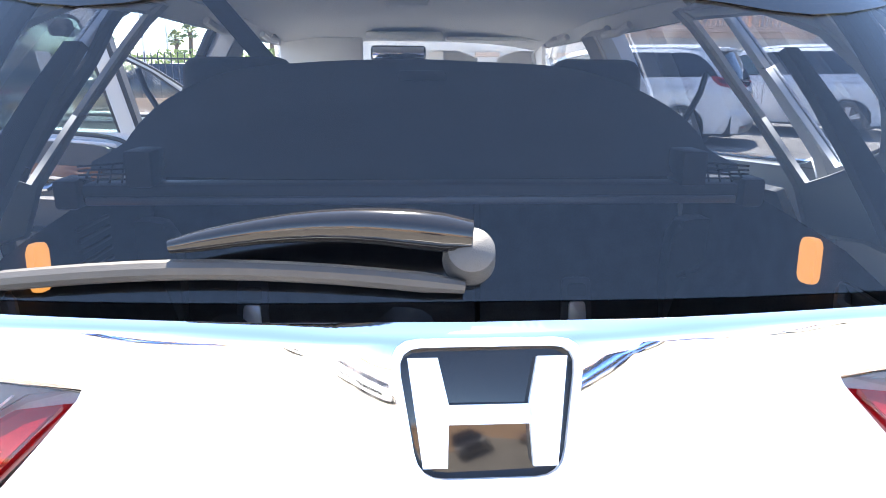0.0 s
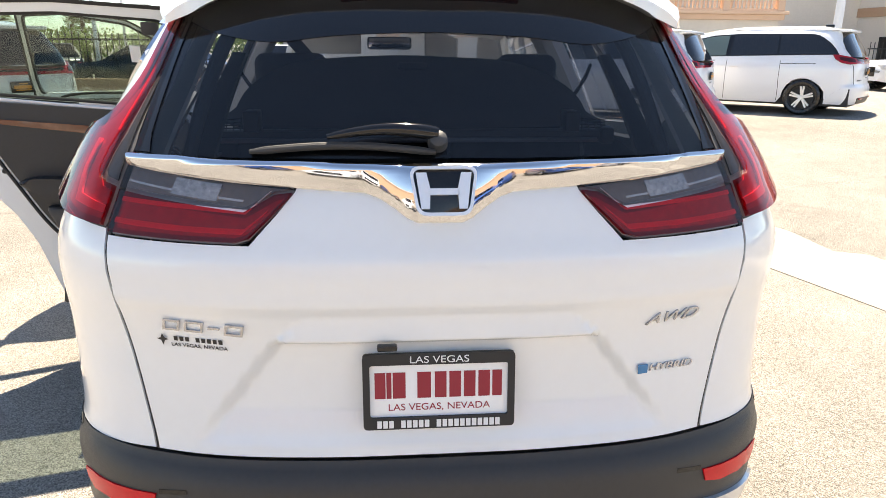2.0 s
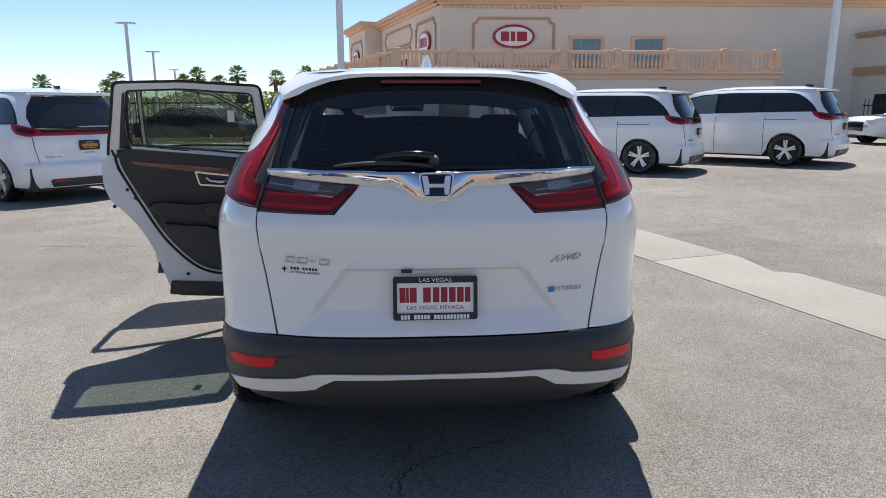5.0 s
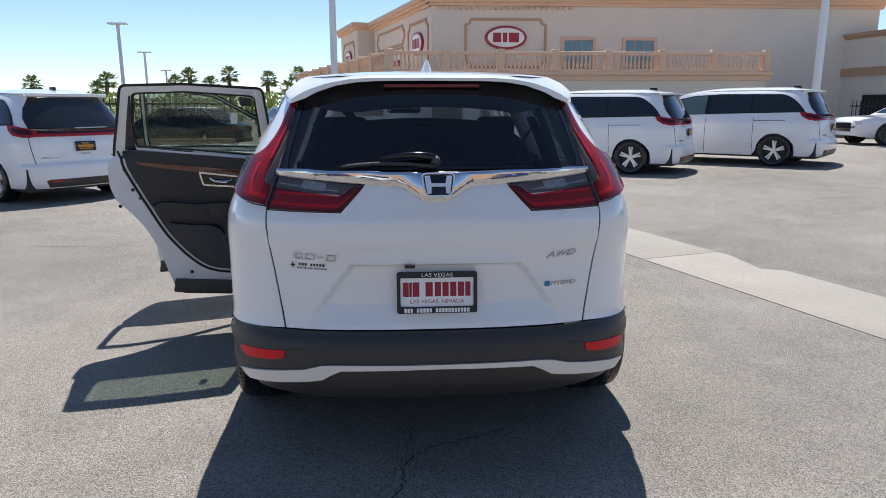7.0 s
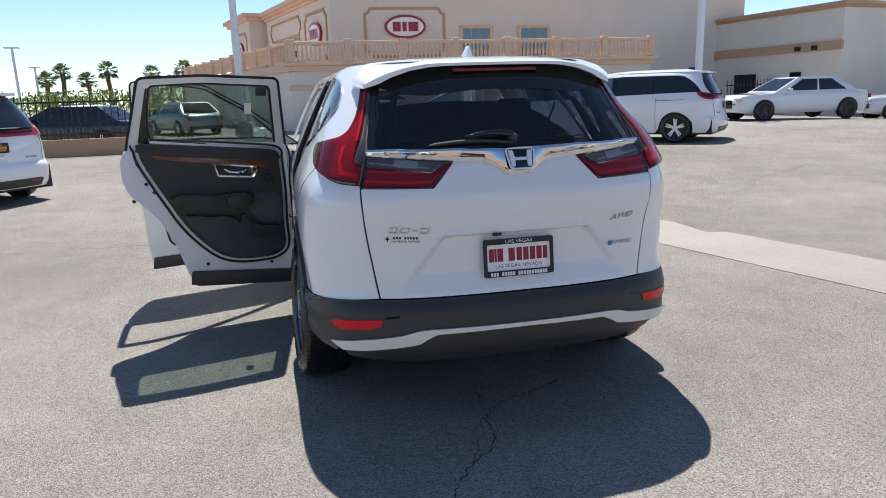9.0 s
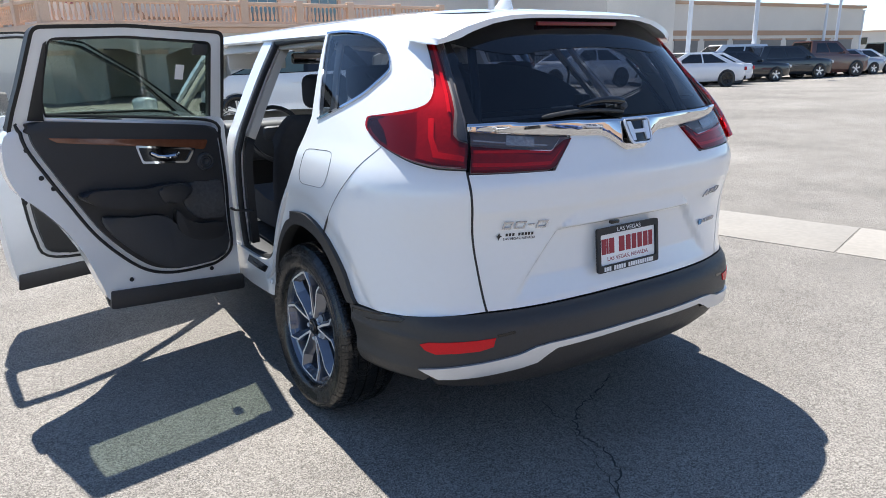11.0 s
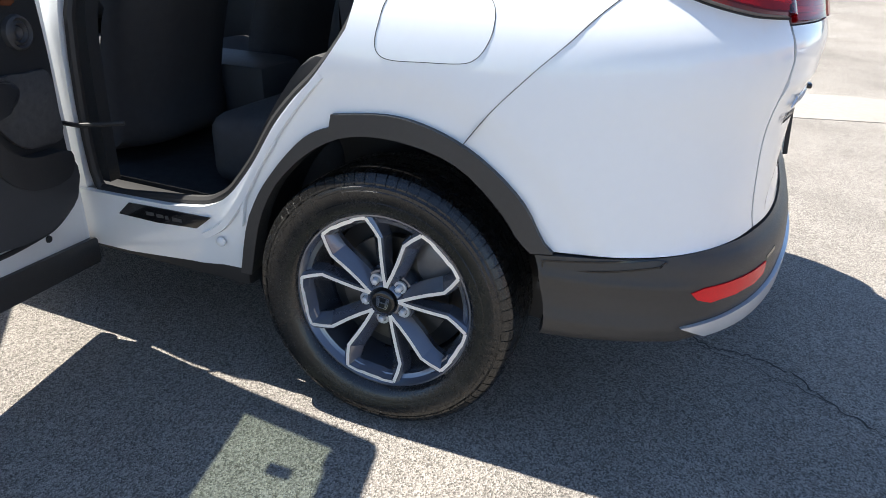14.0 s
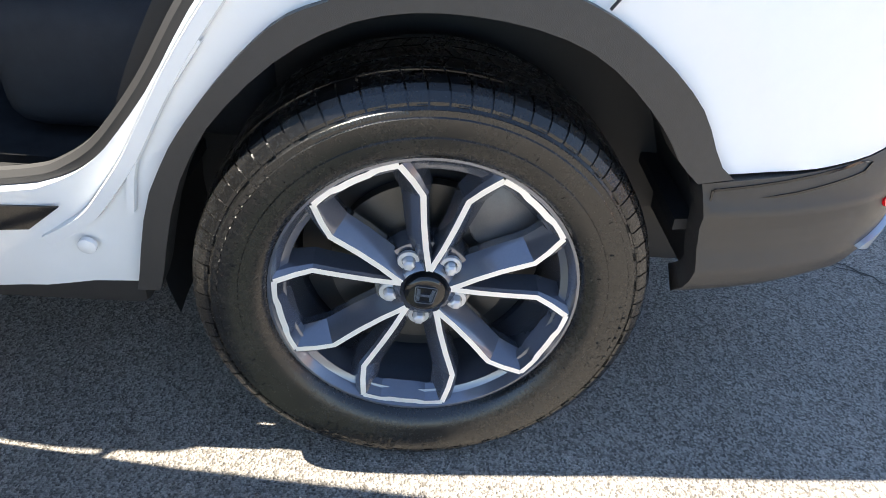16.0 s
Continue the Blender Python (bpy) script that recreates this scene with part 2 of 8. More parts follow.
SIGN_RED = material("sign_red", (0.33, 0.008, 0.03), 0.35)
SIGN_WHITE = material("sign_white", (0.85, 0.84, 0.82), 0.4)
PANE = material("blue_window_glass", (0.08, 0.16, 0.2), 0.05, coat=1.0)
FROND = material("palm_frond", (0.21, 0.24, 0.07), 0.6, vary=0.3, scale=3)
BARK = material("palm_bark", (0.16, 0.11, 0.07), 0.9, vary=0.3, scale=6)
LEAVES = material("shrub_leaves", (0.27, 0.34, 0.08), 0.6, vary=0.4, scale=2)


# ---- mesh helpers ----
def finish(name, bm, mat, smooth=True, angle=35):
    me = bpy.data.meshes.new(name)
    bmesh.ops.recalc_face_normals(bm, faces=bm.faces) if smooth is not None else None
    bm.to_mesh(me)
    bm.free()
    for mt in mat if isinstance(mat, (list, tuple)) else (mat,):
        me.materials.append(mt)
    if smooth:
        for p in me.polygons:
            p.use_smooth = True
        me.set_sharp_from_angle(angle=radians(angle))
    return me


def part(name, bm, mat, parent, label="", smooth=True, angle=35, m=None):
    """One mesh object under a thing or a part, in the parent's own space."""
    ob = new(name, bm if isinstance(bm, bpy.types.Mesh) else finish(name, bm, mat, smooth, angle))
    ob.parent = parent
    if m is not None:
        ob.matrix_basis = m
    return tagged(ob, label) if label else ob


def thing(name, label, category, m=None, group="", kind=""):
    ob = new(name)
    ob.empty_display_size = 0.1
    if m is not None:
        ob.matrix_basis = m
    return tagged(ob, label, category, group, kind)


def lone(name, bm, mat, label, category, group="", kind="", smooth=True, m=None, angle=35):
    ob = new(name, finish(name, bm, mat, smooth, angle))
    if m is not None:
        ob.matrix_basis = m
    return tagged(ob, label, category, group, kind)


def box(bm, x0, x1, y0, y1, z0, z1, bevel=0.0, seg=2, m=None):
    vs = [bm.verts.new(p) for p in ((x0, y0, z0), (x1, y0, z0), (x1, y1, z0), (x0, y1, z0), (x0, y0, z1), (x1, y0, z1), (x1, y1, z1), (x0, y1, z1))]
    fs = [bm.faces.new([vs[i] for i in q]) for q in ((3, 2, 1, 0), (4, 5, 6, 7), (0, 1, 5, 4), (1, 2, 6, 5), (2, 3, 7, 6), (3, 0, 4, 7))]
    made = list(vs)
    if bevel:
        es = {e for f in fs for e in f.edges}
        r = bmesh.ops.bevel(bm, geom=list(es), offset=bevel, segments=seg, affect="EDGES", profile=0.5)
        made = list({v for f in r["faces"] for v in f.verts} | {v for v in vs if v.is_valid})
    if m is not None:
        bmesh.ops.transform(bm, matrix=m, verts=made)
    return bm


def boxed(*a, **k):
    return box(bmesh.new(), *a, **k)


def tube(bm, pts, r, n=10, caps=True):
    """A round bar along points; r a number or one for each point."""
    pts = [Vector(p) for p in pts]
    rs = r if isinstance(r, (list, tuple)) else [r] * len(pts)
    rings, side = [], None
    for i, p in enumerate(pts):
        d = (pts[min(i + 1, len(pts) - 1)] - pts[max(i - 1, 0)]).normalized()
        if side is None:
            side = d.orthogonal().normalized()
        side = (side - d * side.dot(d)).normalized()
        up = d.cross(side)
        rings.append([bm.verts.new(p + (side * math.cos(a) + up * math.sin(a)) * rs[i]) for a in (2 * math.pi * k / n for k in range(n))])
    for a, b in zip(rings, rings[1:]):
        for k in range(n):
            bm.faces.new((a[k], a[(k + 1) % n], b[(k + 1) % n], b[k]))
    if caps:
        bm.faces.new(rings[0][::-1])
        bm.faces.new(rings[-1])
    return bm


def lathe(bm, profile, n=48, axis="X", closed=False):
    """Turns (along, radius) pairs about an axis."""
    rings = []
    for h, r in profile:
        ring = []
        for k in range(n):
            a = 2 * math.pi * k / n
            c, s = r * math.cos(a), r * math.sin(a)
            ring.append(bm.verts.new({"X": (h, c, s), "Y": (c, h, s), "Z": (c, s, h)}[axis]))
        rings.append(ring)
    pairs = list(zip(rings, rings[1:])) + ([(rings[-1], rings[0])] if closed else [])
    for a, b in pairs:
        for k in range(n):
            bm.faces.new((a[k], a[(k + 1) % n], b[(k + 1) % n], b[k]))
    return bm


def slab(bm, pts, depth, place=None, bevel=0.0):
    """A prism: a plan outline in (a, b), pushed by depth; place maps (a, b, c) to a point."""
    place = place or (lambda a, b, c: (a, b, c))
    lo = [bm.verts.new(place(a, b, 0)) for a, b in pts]
    hi = [bm.verts.new(place(a, b, depth)) for a, b in pts]
    n = len(pts)
    f0, f1 = bm.faces.new(lo[::-1]), bm.faces.new(hi)
    for i in range(n):
        bm.faces.new((lo[i], lo[(i + 1) % n], hi[(i + 1) % n], hi[i]))
    if bevel:
        bmesh.ops.bevel(bm, geom=list(f0.edges) + list(f1.edges), offset=bevel, segments=2, affect="EDGES", profile=0.5)
    return bm


def rounded(pts, r, n=4):
    """A closed outline with its corners rounded."""
    res = []
    k = len(pts)
    for i in range(k):
        p, a, b = Vector(pts[i]), Vector(pts[i - 1]), Vector(pts[(i + 1) % k])
        rr = min(r, (a - p).length * 0.45, (b - p).length * 0.45)
        s, e = p + (a - p).normalized() * rr, p + (b - p).normalized() * rr
        for j in range(n + 1):
            t = j / n
            q = s * (1 - t) ** 2 + p * 2 * t * (1 - t) + e * t * t
            res.append((q.x, q.y))
    return res


def text_mesh(bm, words, size, place, depth=0.001, shear=0.0, width=None):
    """Words as a mesh, centred at the origin of the given 4x4 matrix, in its xy plane; width squeezes or widens them to that length."""
    cu = bpy.data.curves.new("words", "FONT")
    cu.body, cu.size, cu.extrude, cu.shear = words, size, depth, shear
    cu.align_x, cu.align_y = "CENTER", "CENTER"
    ob = bpy.data.objects.new("words", cu)
    scene.collection.objects.link(ob)
    dg = bpy.context.evaluated_depsgraph_get()
    me = bpy.data.meshes.new_from_object(ob.evaluated_get(dg))
    xs = [v.co.x for v in me.vertices] or [0, 1]
    k = width / (max(xs) - min(xs)) if width else 1.0
    me.transform(place @ Matrix.Diagonal((k, 1, 1, 1)))
    bm.from_mesh(me)
    bpy.data.objects.remove(ob)
    bpy.data.meshes.remove(me)
    return bm


# ---- skin of a car: a plan outline whose tail shifts and whose width narrows by height ----
def spline(pts, n):
    p = [np.array(q, float) for q in pts]
    p = [2 * p[0] - p[1]] + p + [2 * p[-1] - p[-2]]
    res = []
    for i in range(1, len(p) - 2):
        for k in range(n):
            t = k / n
            res.append(0.5 * (2 * p[i] + (p[i + 1] - p[i - 1]) * t + (2 * p[i - 1] - 5 * p[i] + 4 * p[i + 1] - p[i + 2]) * t * t
                              + (3 * p[i] - p[i - 1] - 3 * p[i + 1] + p[i + 2]) * t ** 3))
    res.append(p[-2])
    return np.array(res)


class Skin:
    def __init__(self, outline, shift, wide, fade0=0.25, fade1=1.75):
        self.out = spline(outline, 12)
        self.arc = np.concatenate([[0], np.cumsum(np.linalg.norm(np.diff(self.out, axis=0), axis=1))])
        self.sh, self.wd, self.f0, self.f1 = spline(shift, 10), spline(wide, 10), fade0, fade1

    def at(self, u, z):
        """The point u metres round from the middle of the tail (left is negative), z up."""
        a = abs(u)
        x = float(np.interp(a, self.arc, self.out[:, 0])) * float(np.interp(z, self.wd[:, 0], self.wd[:, 1]))
        y = float(np.interp(a, self.arc, self.out[:, 1]))
        k = min(max((y - self.f0) / (self.f1 - self.f0), 0), 1)
        y += float(np.interp(z, self.sh[:, 0], self.sh[:, 1])) * (1 - k * k * (3 - 2 * k))
        return Vector((math.copysign(x, u), y, z))

    def normal(self, u, z):
        e = 0.006
        n = (self.at(u + e, z) - self.at(u - e, z)).cross(self.at(u, z + e) - self.at(u, z - e))
        return n.normalized()

    def uy(self, y):
        return float(np.interp(y, self.out[:, 1], self.arc))

    def patch(self, name, poly, mat, parent, label="", offset=0.0, step=0.05, rim=0.02, mirror=False, dent=None, back=False):
        """A sheet of the skin inside a (u, z) outline, with a turned-in rim. dent(u, z): extra metres outwards."""
        bm = bmesh.new()
        pts = []
        for i, (u, z) in enumerate(poly):
            u2, z2 = poly[(i + 1) % len(poly)]
            k = max(1, int(math.hypot(u2 - u, z2 - z) / step))
            pts += [(u + (u2 - u) * j / k, z + (z2 - z) * j / k) for j in range(k)]
        if mirror:
            pts = [(-u, z) for u, z in pts]
        area = sum(a[0] * b[1] - b[0] * a[1] for a, b in zip(pts, pts[1:] + pts[:1]))
        if area < 0:
            pts = pts[::-1]
        us, zs = [p[0] for p in pts], [p[1] for p in pts]
        n0 = len(pts)
        fill = []
        nu, nz = int((max(us) - min(us)) / step) + 1, int((max(zs) - min(zs)) / step) + 1
        arr = np.array(pts)
        nxt = np.roll(arr, -1, axis=0)
        for i in range(1, nu):
            for j in range(1, nz):
                u = min(us) + (max(us) - min(us)) * (i + (0.5 if j % 2 else 0)) / (nu + 0.5)
                z = min(zs) + (max(zs) - min(zs)) * j / nz
                cross = (arr[:, 1] > z) != (nxt[:, 1] > z)
                hits = arr[cross, 0] + (z - arr[cross, 1]) / (nxt[cross, 1] - arr[cross, 1]) * (nxt[cross, 0] - arr[cross, 0])
                if np.count_nonzero(hits > u) % 2 and np.min(np.hypot(arr[:, 0] - u, arr[:, 1] - z)) > 0.45 * step:
                    fill.append((u, z))
        res = delaunay_2d_cdt([Vector(p) for p in pts + fill], [], [list(range(n0))], 1, 1e-7)
        flat = [bm.verts.new((p.x, p.y, 0)) for p in res[0]]
        for f in res[2]:
            q = [flat[i] for i in f]
            if (q[1].co - q[0].co).cross(q[2].co - q[0].co).z < 0:
                q.reverse()
            bm.faces.new(q)
        bm.verts.index_update()
        outer = [(v.co.x, v.co.y) for v in bm.verts]
        dn = dent or (lambda u, z: 0.0)
        norms = []
        e = 0.006
        def put(u, z):
            return self.at(u, z) + self.normal(u, z) * (offset + dn(u, z))
        for v, (u, z) in zip(list(bm.verts), outer):
            v.co = put(u, z)
            if dent:
                nn = (put(u + e, z) - put(u - e, z)).cross(put(u, z + e) - put(u, z - e)).normalized()
            else:
                nn = self.normal(u, z)
            norms.append(nn)
        bm.verts.index_update()
        edge = [ed for ed in bm.edges if ed.is_boundary]
        if rim:
            made = {}
            def pair(v):
                if v not in made:
                    nn = norms[v.index]
                    made[v] = (bm.verts.new(v.co), bm.verts.new(v.co - nn * rim))
                return made[v]
            strips = []
            for ed in edge:
                lp = ed.link_loops[0]
                a, b = lp.vert, lp.link_loop_next.vert
                strips.append((a, b))
            for a, b in strips:
                (a0, a1), (b0, b1) = pair(a), pair(b)
                bm.faces.new((b0, a0, a1, b1))
        me = bpy.data.meshes.new(name)
        bm.verts.index_update()
        bm.to_mesh(me)
        cnt = len(bm.verts)
        bm.free()
        me.materials.append(mat)
        for p in me.polygons:
            p.use_smooth = True
        me.update()
        vn = [tuple(x) for x in norms] + [tuple(me.vertices[i].normal) for i in range(len(norms), cnt)]
        me.normals_split_custom_set_from_vertices(vn)
        ob = new(name, me)
        ob.parent = parent
        return tagged(ob, label) if label else ob



# ---- ground ----
def rise(x, y):
    """The lot climbs gently beyond the concrete gutter, levels out and falls away again."""
    d = (x - 2.737) * 0.958 + (y - 4.0) * 0.287 - 0.6
    return float(np.interp(d, [0, 13, 17, 24], [0, 0.247, 0.247, 0])) if y < 60 else 0.0


def ground():
    bm = bmesh.new()
    near = [-6 + 1.25 * k for k in range(49)]
    xs = [-600, -300, -120, -50, -20] + near + [70, 120, 300, 600]
    ys = [-600, -300, -120, -60] + [-40 + 2.5 * k for k in range(41)] + [70, 120, 300, 600]
    grid = [[bm.verts.new((x, y, rise(x, y))) for y in ys] for x in xs]
    for a, b in zip(grid, grid[1:]):
        for j in range(len(ys) - 1):
            bm.faces.new((a[j], b[j], b[j + 1], a[j + 1]))
    lone("ground", bm, ASPHALT, "sun-bleached grey asphalt car park with fine grit", "ground", kind="structure")


ground()


GUTTER = thing("concrete_gutter", "pale concrete strip set flush in the asphalt", "pavement", Matrix.Translation((2.737, 4.0, 0)) @ Matrix.Rotation(math.atan2(-0.958, 0.287), 4, "Z"), kind="structure")
for i in range(-6, 8):
    part("slab", boxed(i * 3.05 + 0.006, (i + 1) * 3.05 - 0.006, -0.5, 0.42, -0.05, 0.006, 0.003), CONCRETE, GUTTER)

# ---- the white car ----
BODY = Skin([(0, 0.085), (0.2, 0.087), (0.4, 0.103), (0.55, 0.135), (0.68, 0.19), (0.78, 0.275), (0.85, 0.395), (0.893, 0.56), (0.91, 0.8),
             (0.915, 1.1), (0.92, 1.6), (0.92, 2.2), (0.92, 2.8), (0.91, 3.3), (0.885, 3.8), (0.82, 4.15), (0.66, 4.42), (0.35, 4.55), (0, 4.59)],
            [(0.2, 0.10), (0.3, 0.03), (0.37, -0.03), (0.47, -0.045), (0.57, -0.035), (0.62, 0.0), (0.72, 0.012), (0.86, 0.012), (0.98, -0.015), (1.04, -0.02),
             (1.10, 0.0), (1.18, 0.03), (1.25, 0.075), (1.35, 0.15), (1.48, 0.255), (1.6, 0.37), (1.66, 0.43)],
            [(0.2, 0.93), (0.3, 0.97), (0.45, 0.99), (0.7, 1.0), (0.9, 1.0), (1.0, 0.992), (1.08, 0.972), (1.15, 0.935), (1.25, 0.885), (1.4, 0.805),
             (1.52, 0.735), (1.58, 0.69), (1.62, 0.64), (1.66, 0.58)])
CAR = thing("car", "white pearl compact SUV with two doors open and tailgate shut", "car")
UY = BODY.uy


def both(name, poly, mat, label="", **k):
    BODY.patch(name, poly, mat, CAR, label, **k)
    BODY.patch(name, poly, mat, CAR, label, mirror=True, **k)


def smooth_path(pts, n=6, closed=True):
    """Catmull-Rom through points in a plane."""
    k = len(pts)
    res = []
    for i in range(k if closed else k - 1):
        p = [Vector(pts[(i + o) % k] if closed else pts[min(max(i + o, 0), k - 1)]) for o in (-1, 0, 1, 2)]
        for j in range(n):
            t = j / n
            q = 0.5 * (2 * p[1] + (p[2] - p[0]) * t + (2 * p[0] - 5 * p[1] + 4 * p[2] - p[3]) * t * t + (3 * p[1] - p[0] - 3 * p[2] + p[3]) * t ** 3)
            res.append((q.x, q.y))
    if not closed:
        res.append(tuple(pts[-1]))
    return res


def arch_dent(u, z):
    """The skin turns in towards the wheel arch."""
    k = min(max((0.60 - math.hypot(abs(u) - 1.565, z - 0.36)) / 0.075, 0), 1)
    return -0.011 * k * k * (3 - 2 * k)


LOWQ = smooth_path([(-0.987, 1.41), (-1.005, 1.394), (-1.06, 1.364), (-1.162, 1.318), (-1.34, 1.268), (-1.52, 1.222)], 3, False)
UPQ = smooth_path([(-1.66, 1.553), (-1.43, 1.553), (-1.212, 1.541), (-1.09, 1.521), (-1.02, 1.488), (-0.988, 1.446), (-0.987, 1.41)], 3, False)
# outline of the wraparound lamp: its top edge from the tip to the roof, and its lower edge back to the tip
LAMP_TOP = smooth_path([(-1.098, 1.243), (-1.078, 1.2505), (-0.980, 1.256), (-0.90, 1.264), (-0.842, 1.276), (-0.806, 1.300), (-0.791, 1.35), (-0.793, 1.41), (-0.805, 1.47), (-0.820, 1.523)], 3, False)
LAMP_LOW = smooth_path([(-0.690, 1.100), (-0.765, 1.104), (-0.812, 1.109), (-0.885, 1.124), (-0.95, 1.144), (-1.022, 1.169), (-1.082, 1.200), (-1.103, 1.222), (-1.098, 1.243)], 3, False)[:-1]
# rear quarters, in two sheets round the small side window
both("quarter_panel", [(-0.609, 0.622), (-0.630, 0.762), (-0.666, 0.98), (-0.692, 1.098)] + LAMP_LOW[1:] + [p for p in LAMP_TOP if p[1] < 1.405] + [(-0.793, 1.41)] + LOWQ + [(-1.60, 1.41), (-1.648, 1.41),
                       (-1.594, 1.231)]
     + smooth_path([(-1.665, 1.032), (-1.735, 0.925), (-1.80, 0.858), (-1.864, 0.784), (-1.941, 0.672), (-2.017, 0.586), (-2.075, 0.54), (-2.127, 0.519)], 3, False) + [(-2.25, 0.502), (-2.42, 0.495), (-3.0, 0.475), (-UY(3.2), 0.465), (-UY(3.2), 0.275), (-2.45, 0.302), (-2.2, 0.329), (-2.022, 0.338)]
     + smooth_path([(-1.958, 0.527), (-1.862, 0.665), (-1.757, 0.768), (-1.692, 0.800)], 3, False)
     + smooth_path([(-1.684, 0.832), (-1.542, 0.848), (-1.43, 0.831), (-1.315, 0.78), (-1.21, 0.69), (-1.165, 0.589)], 4, False) + [(-0.9, 0.602), (-0.75, 0.612)], PAINT, step=0.035, dent=arch_dent)
both("roof_pillar", [(-0.793, 1.41), (-0.805, 1.47), (-0.820, 1.523), (-0.832, 1.60), (-1.72, 1.60), (-1.69, 1.545), (-1.648, 1.41), (-1.60, 1.41)] + UPQ, PAINT, step=0.04)
both("quarter_window", UPQ + LOWQ[1:], PRIVACY, "dark privacy glass", offset=-0.004, rim=0.004)


def band_on_skin(name, path, width, mat, label="", offset=0.003, mirror=False, height=0.004, parent=None, skin=None):
    """A raised strip of even width along (u, z) points."""
    sk = skin or BODY
    pts = [Vector(p) for p in path]
    if mirror:
        pts = [Vector((-p.x, p.y)) for p in pts]
    dense = []
    for a, b in zip(pts, pts[1:]):
        k = max(1, int((b - a).length / 0.03))
        dense += [a.lerp(b, j / k) for j in range(k)]
    dense.append(pts[-1])
    bm = bmesh.new()
    rows = []
    for i, p in enumerate(dense):
        d = (dense[min(i + 1, len(dense) - 1)] - dense[max(i - 1, 0)]).normalized()
        s = Vector((-d.y, d.x)) * width / 2
        row = []
        for q, o in ((p + s, offset - 0.006), (p + s * 0.8, offset + height), (p - s * 0.8, offset + height), (p - s, offset - 0.006)):
            row.append(bm.verts.new(sk.at(q.x, q.y) + sk.normal(q.x, q.y) * o))
        rows.append(row)
    for a, b in zip(rows, rows[1:]):
        for j in range(3):
            bm.faces.new((a[j], a[j + 1], b[j + 1], b[j]))
    return part(name, bm, mat, parent or CAR, label)


for mir in (False, True):
    band_on_skin("window_trim", LOWQ[::-1] + UPQ[::-1][1:], 0.010, CHROME, "bright satin trim", mirror=mir, height=0.003)
    band_on_skin("panel_gap", smooth_path([(-1.018, 1.162), (-1.124, 1.087), (-1.209, 1.011), (-1.273, 0.929), (-1.319, 0.861), (-1.351, 0.814)], 4, False), 0.0018, SEAL, "dark panel gap", offset=-0.0005, height=0.0015, mirror=mir)
    band_on_skin("gate_gap", [(-0.603, 0.62), (-0.624, 0.762), (-0.660, 0.98), (-0.686, 1.095)], 0.013, SEAL, offset=-0.0055, height=0.002, mirror=mir)
# fuel flap, left only
flap = smooth_path([(-1.592, 1.02), (-1.580, 1.066), (-1.562, 1.100), (-1.528, 1.112), (-1.43, 1.117), (-1.345, 1.119), (-1.322, 1.106), (-1.322, 1.075), (-1.338, 1.030), (-1.358, 0.998), (-1.39, 0.985), (-1.47, 0.980), (-1.55, 0.977), (-1.583, 0.990)], 4)
band_on_skin("fuel_flap_gap", flap + flap[:1], 0.0018, SEAL, "thin gap of the fuel flap", offset=-0.0005, height=0.0012)


# ridges of the door opening, sill plug and step plate, left only
band_on_skin("jamb_ridge", smooth_path([(-1.72, 0.925), (-1.80, 0.835), (-1.880, 0.732), (-1.963, 0.606), (-2.026, 0.521), (-2.071, 0.469), (-2.136, 0.427)], 4, False), 0.022, PAINT, offset=-0.003, height=0.006)
band_on_skin("jamb_ridge", smooth_path([(-1.856, 0.751), (-1.932, 0.649), (-1.981, 0.57), (-2.002, 0.488)], 4, False), 0.012, PAINT, offset=-0.003, height=0.004)
part("sill_plug", lathe(bmesh.new(), [(0.006, 0.0), (0.0055, 0.010), (0.0035, 0.0135), (0.0, 0.014), (-0.004, 0.014)], 24, "Z"), PAINT, CAR, "white round sill plug", m=Matrix.Translation(BODY.at(-2.08, 0.42)) @ BODY.normal(-2.08, 0.42).to_track_quat("Z", "Y").to_matrix().to_4x4())
plate = BODY.patch("step_plate", [(-2.448, 0.437), (-2.299, 0.437), (-2.154, 0.449), (-2.10, 0.492), (-2.245, 0.488), (-2.397, 0.482)], GLOSS, CAR, "gloss black step plate", offset=0.004, rim=0.004, step=0.05)

for u, w in ((-2.335, 0.03), (-2.296, 0.026), (-2.264, 0.012), (-2.238, 0.034)):
    BODY.patch("badge_bar", [(u, 0.455), (u + w, 0.457), (u + w, 0.468), (u, 0.466)], TRIM, plate, "grey embossed bar", offset=0.0048, rim=0.001)


# tailgate
def gate_dent(u, z):
    """The pressed recess round the plate under a slanting brow, and the soft crease above it."""
    a = abs(u)
    brow = float(np.interp(z, [0.875, 0.881, 0.930, 0.936], [0.0, 0.016, 0.001, 0.0])) * min(max((0.335 - max(z - 0.88, 0) * 1.3 - a) / 0.012, 0), 1) if z > 0.874 else 0.0
    edge = 0.335 + (0.878 - z) * 0.80
    k = min(max((edge - a) / 0.028, 0), 1) * min(max((0.882 - z) / 0.012, 0), 1) * min(max((z - 0.64) / 0.08, 0), 1)
    crease = 0.004 * math.exp(-((z - 0.965) / 0.02) ** 2)
    return brow + crease - 0.022 * k


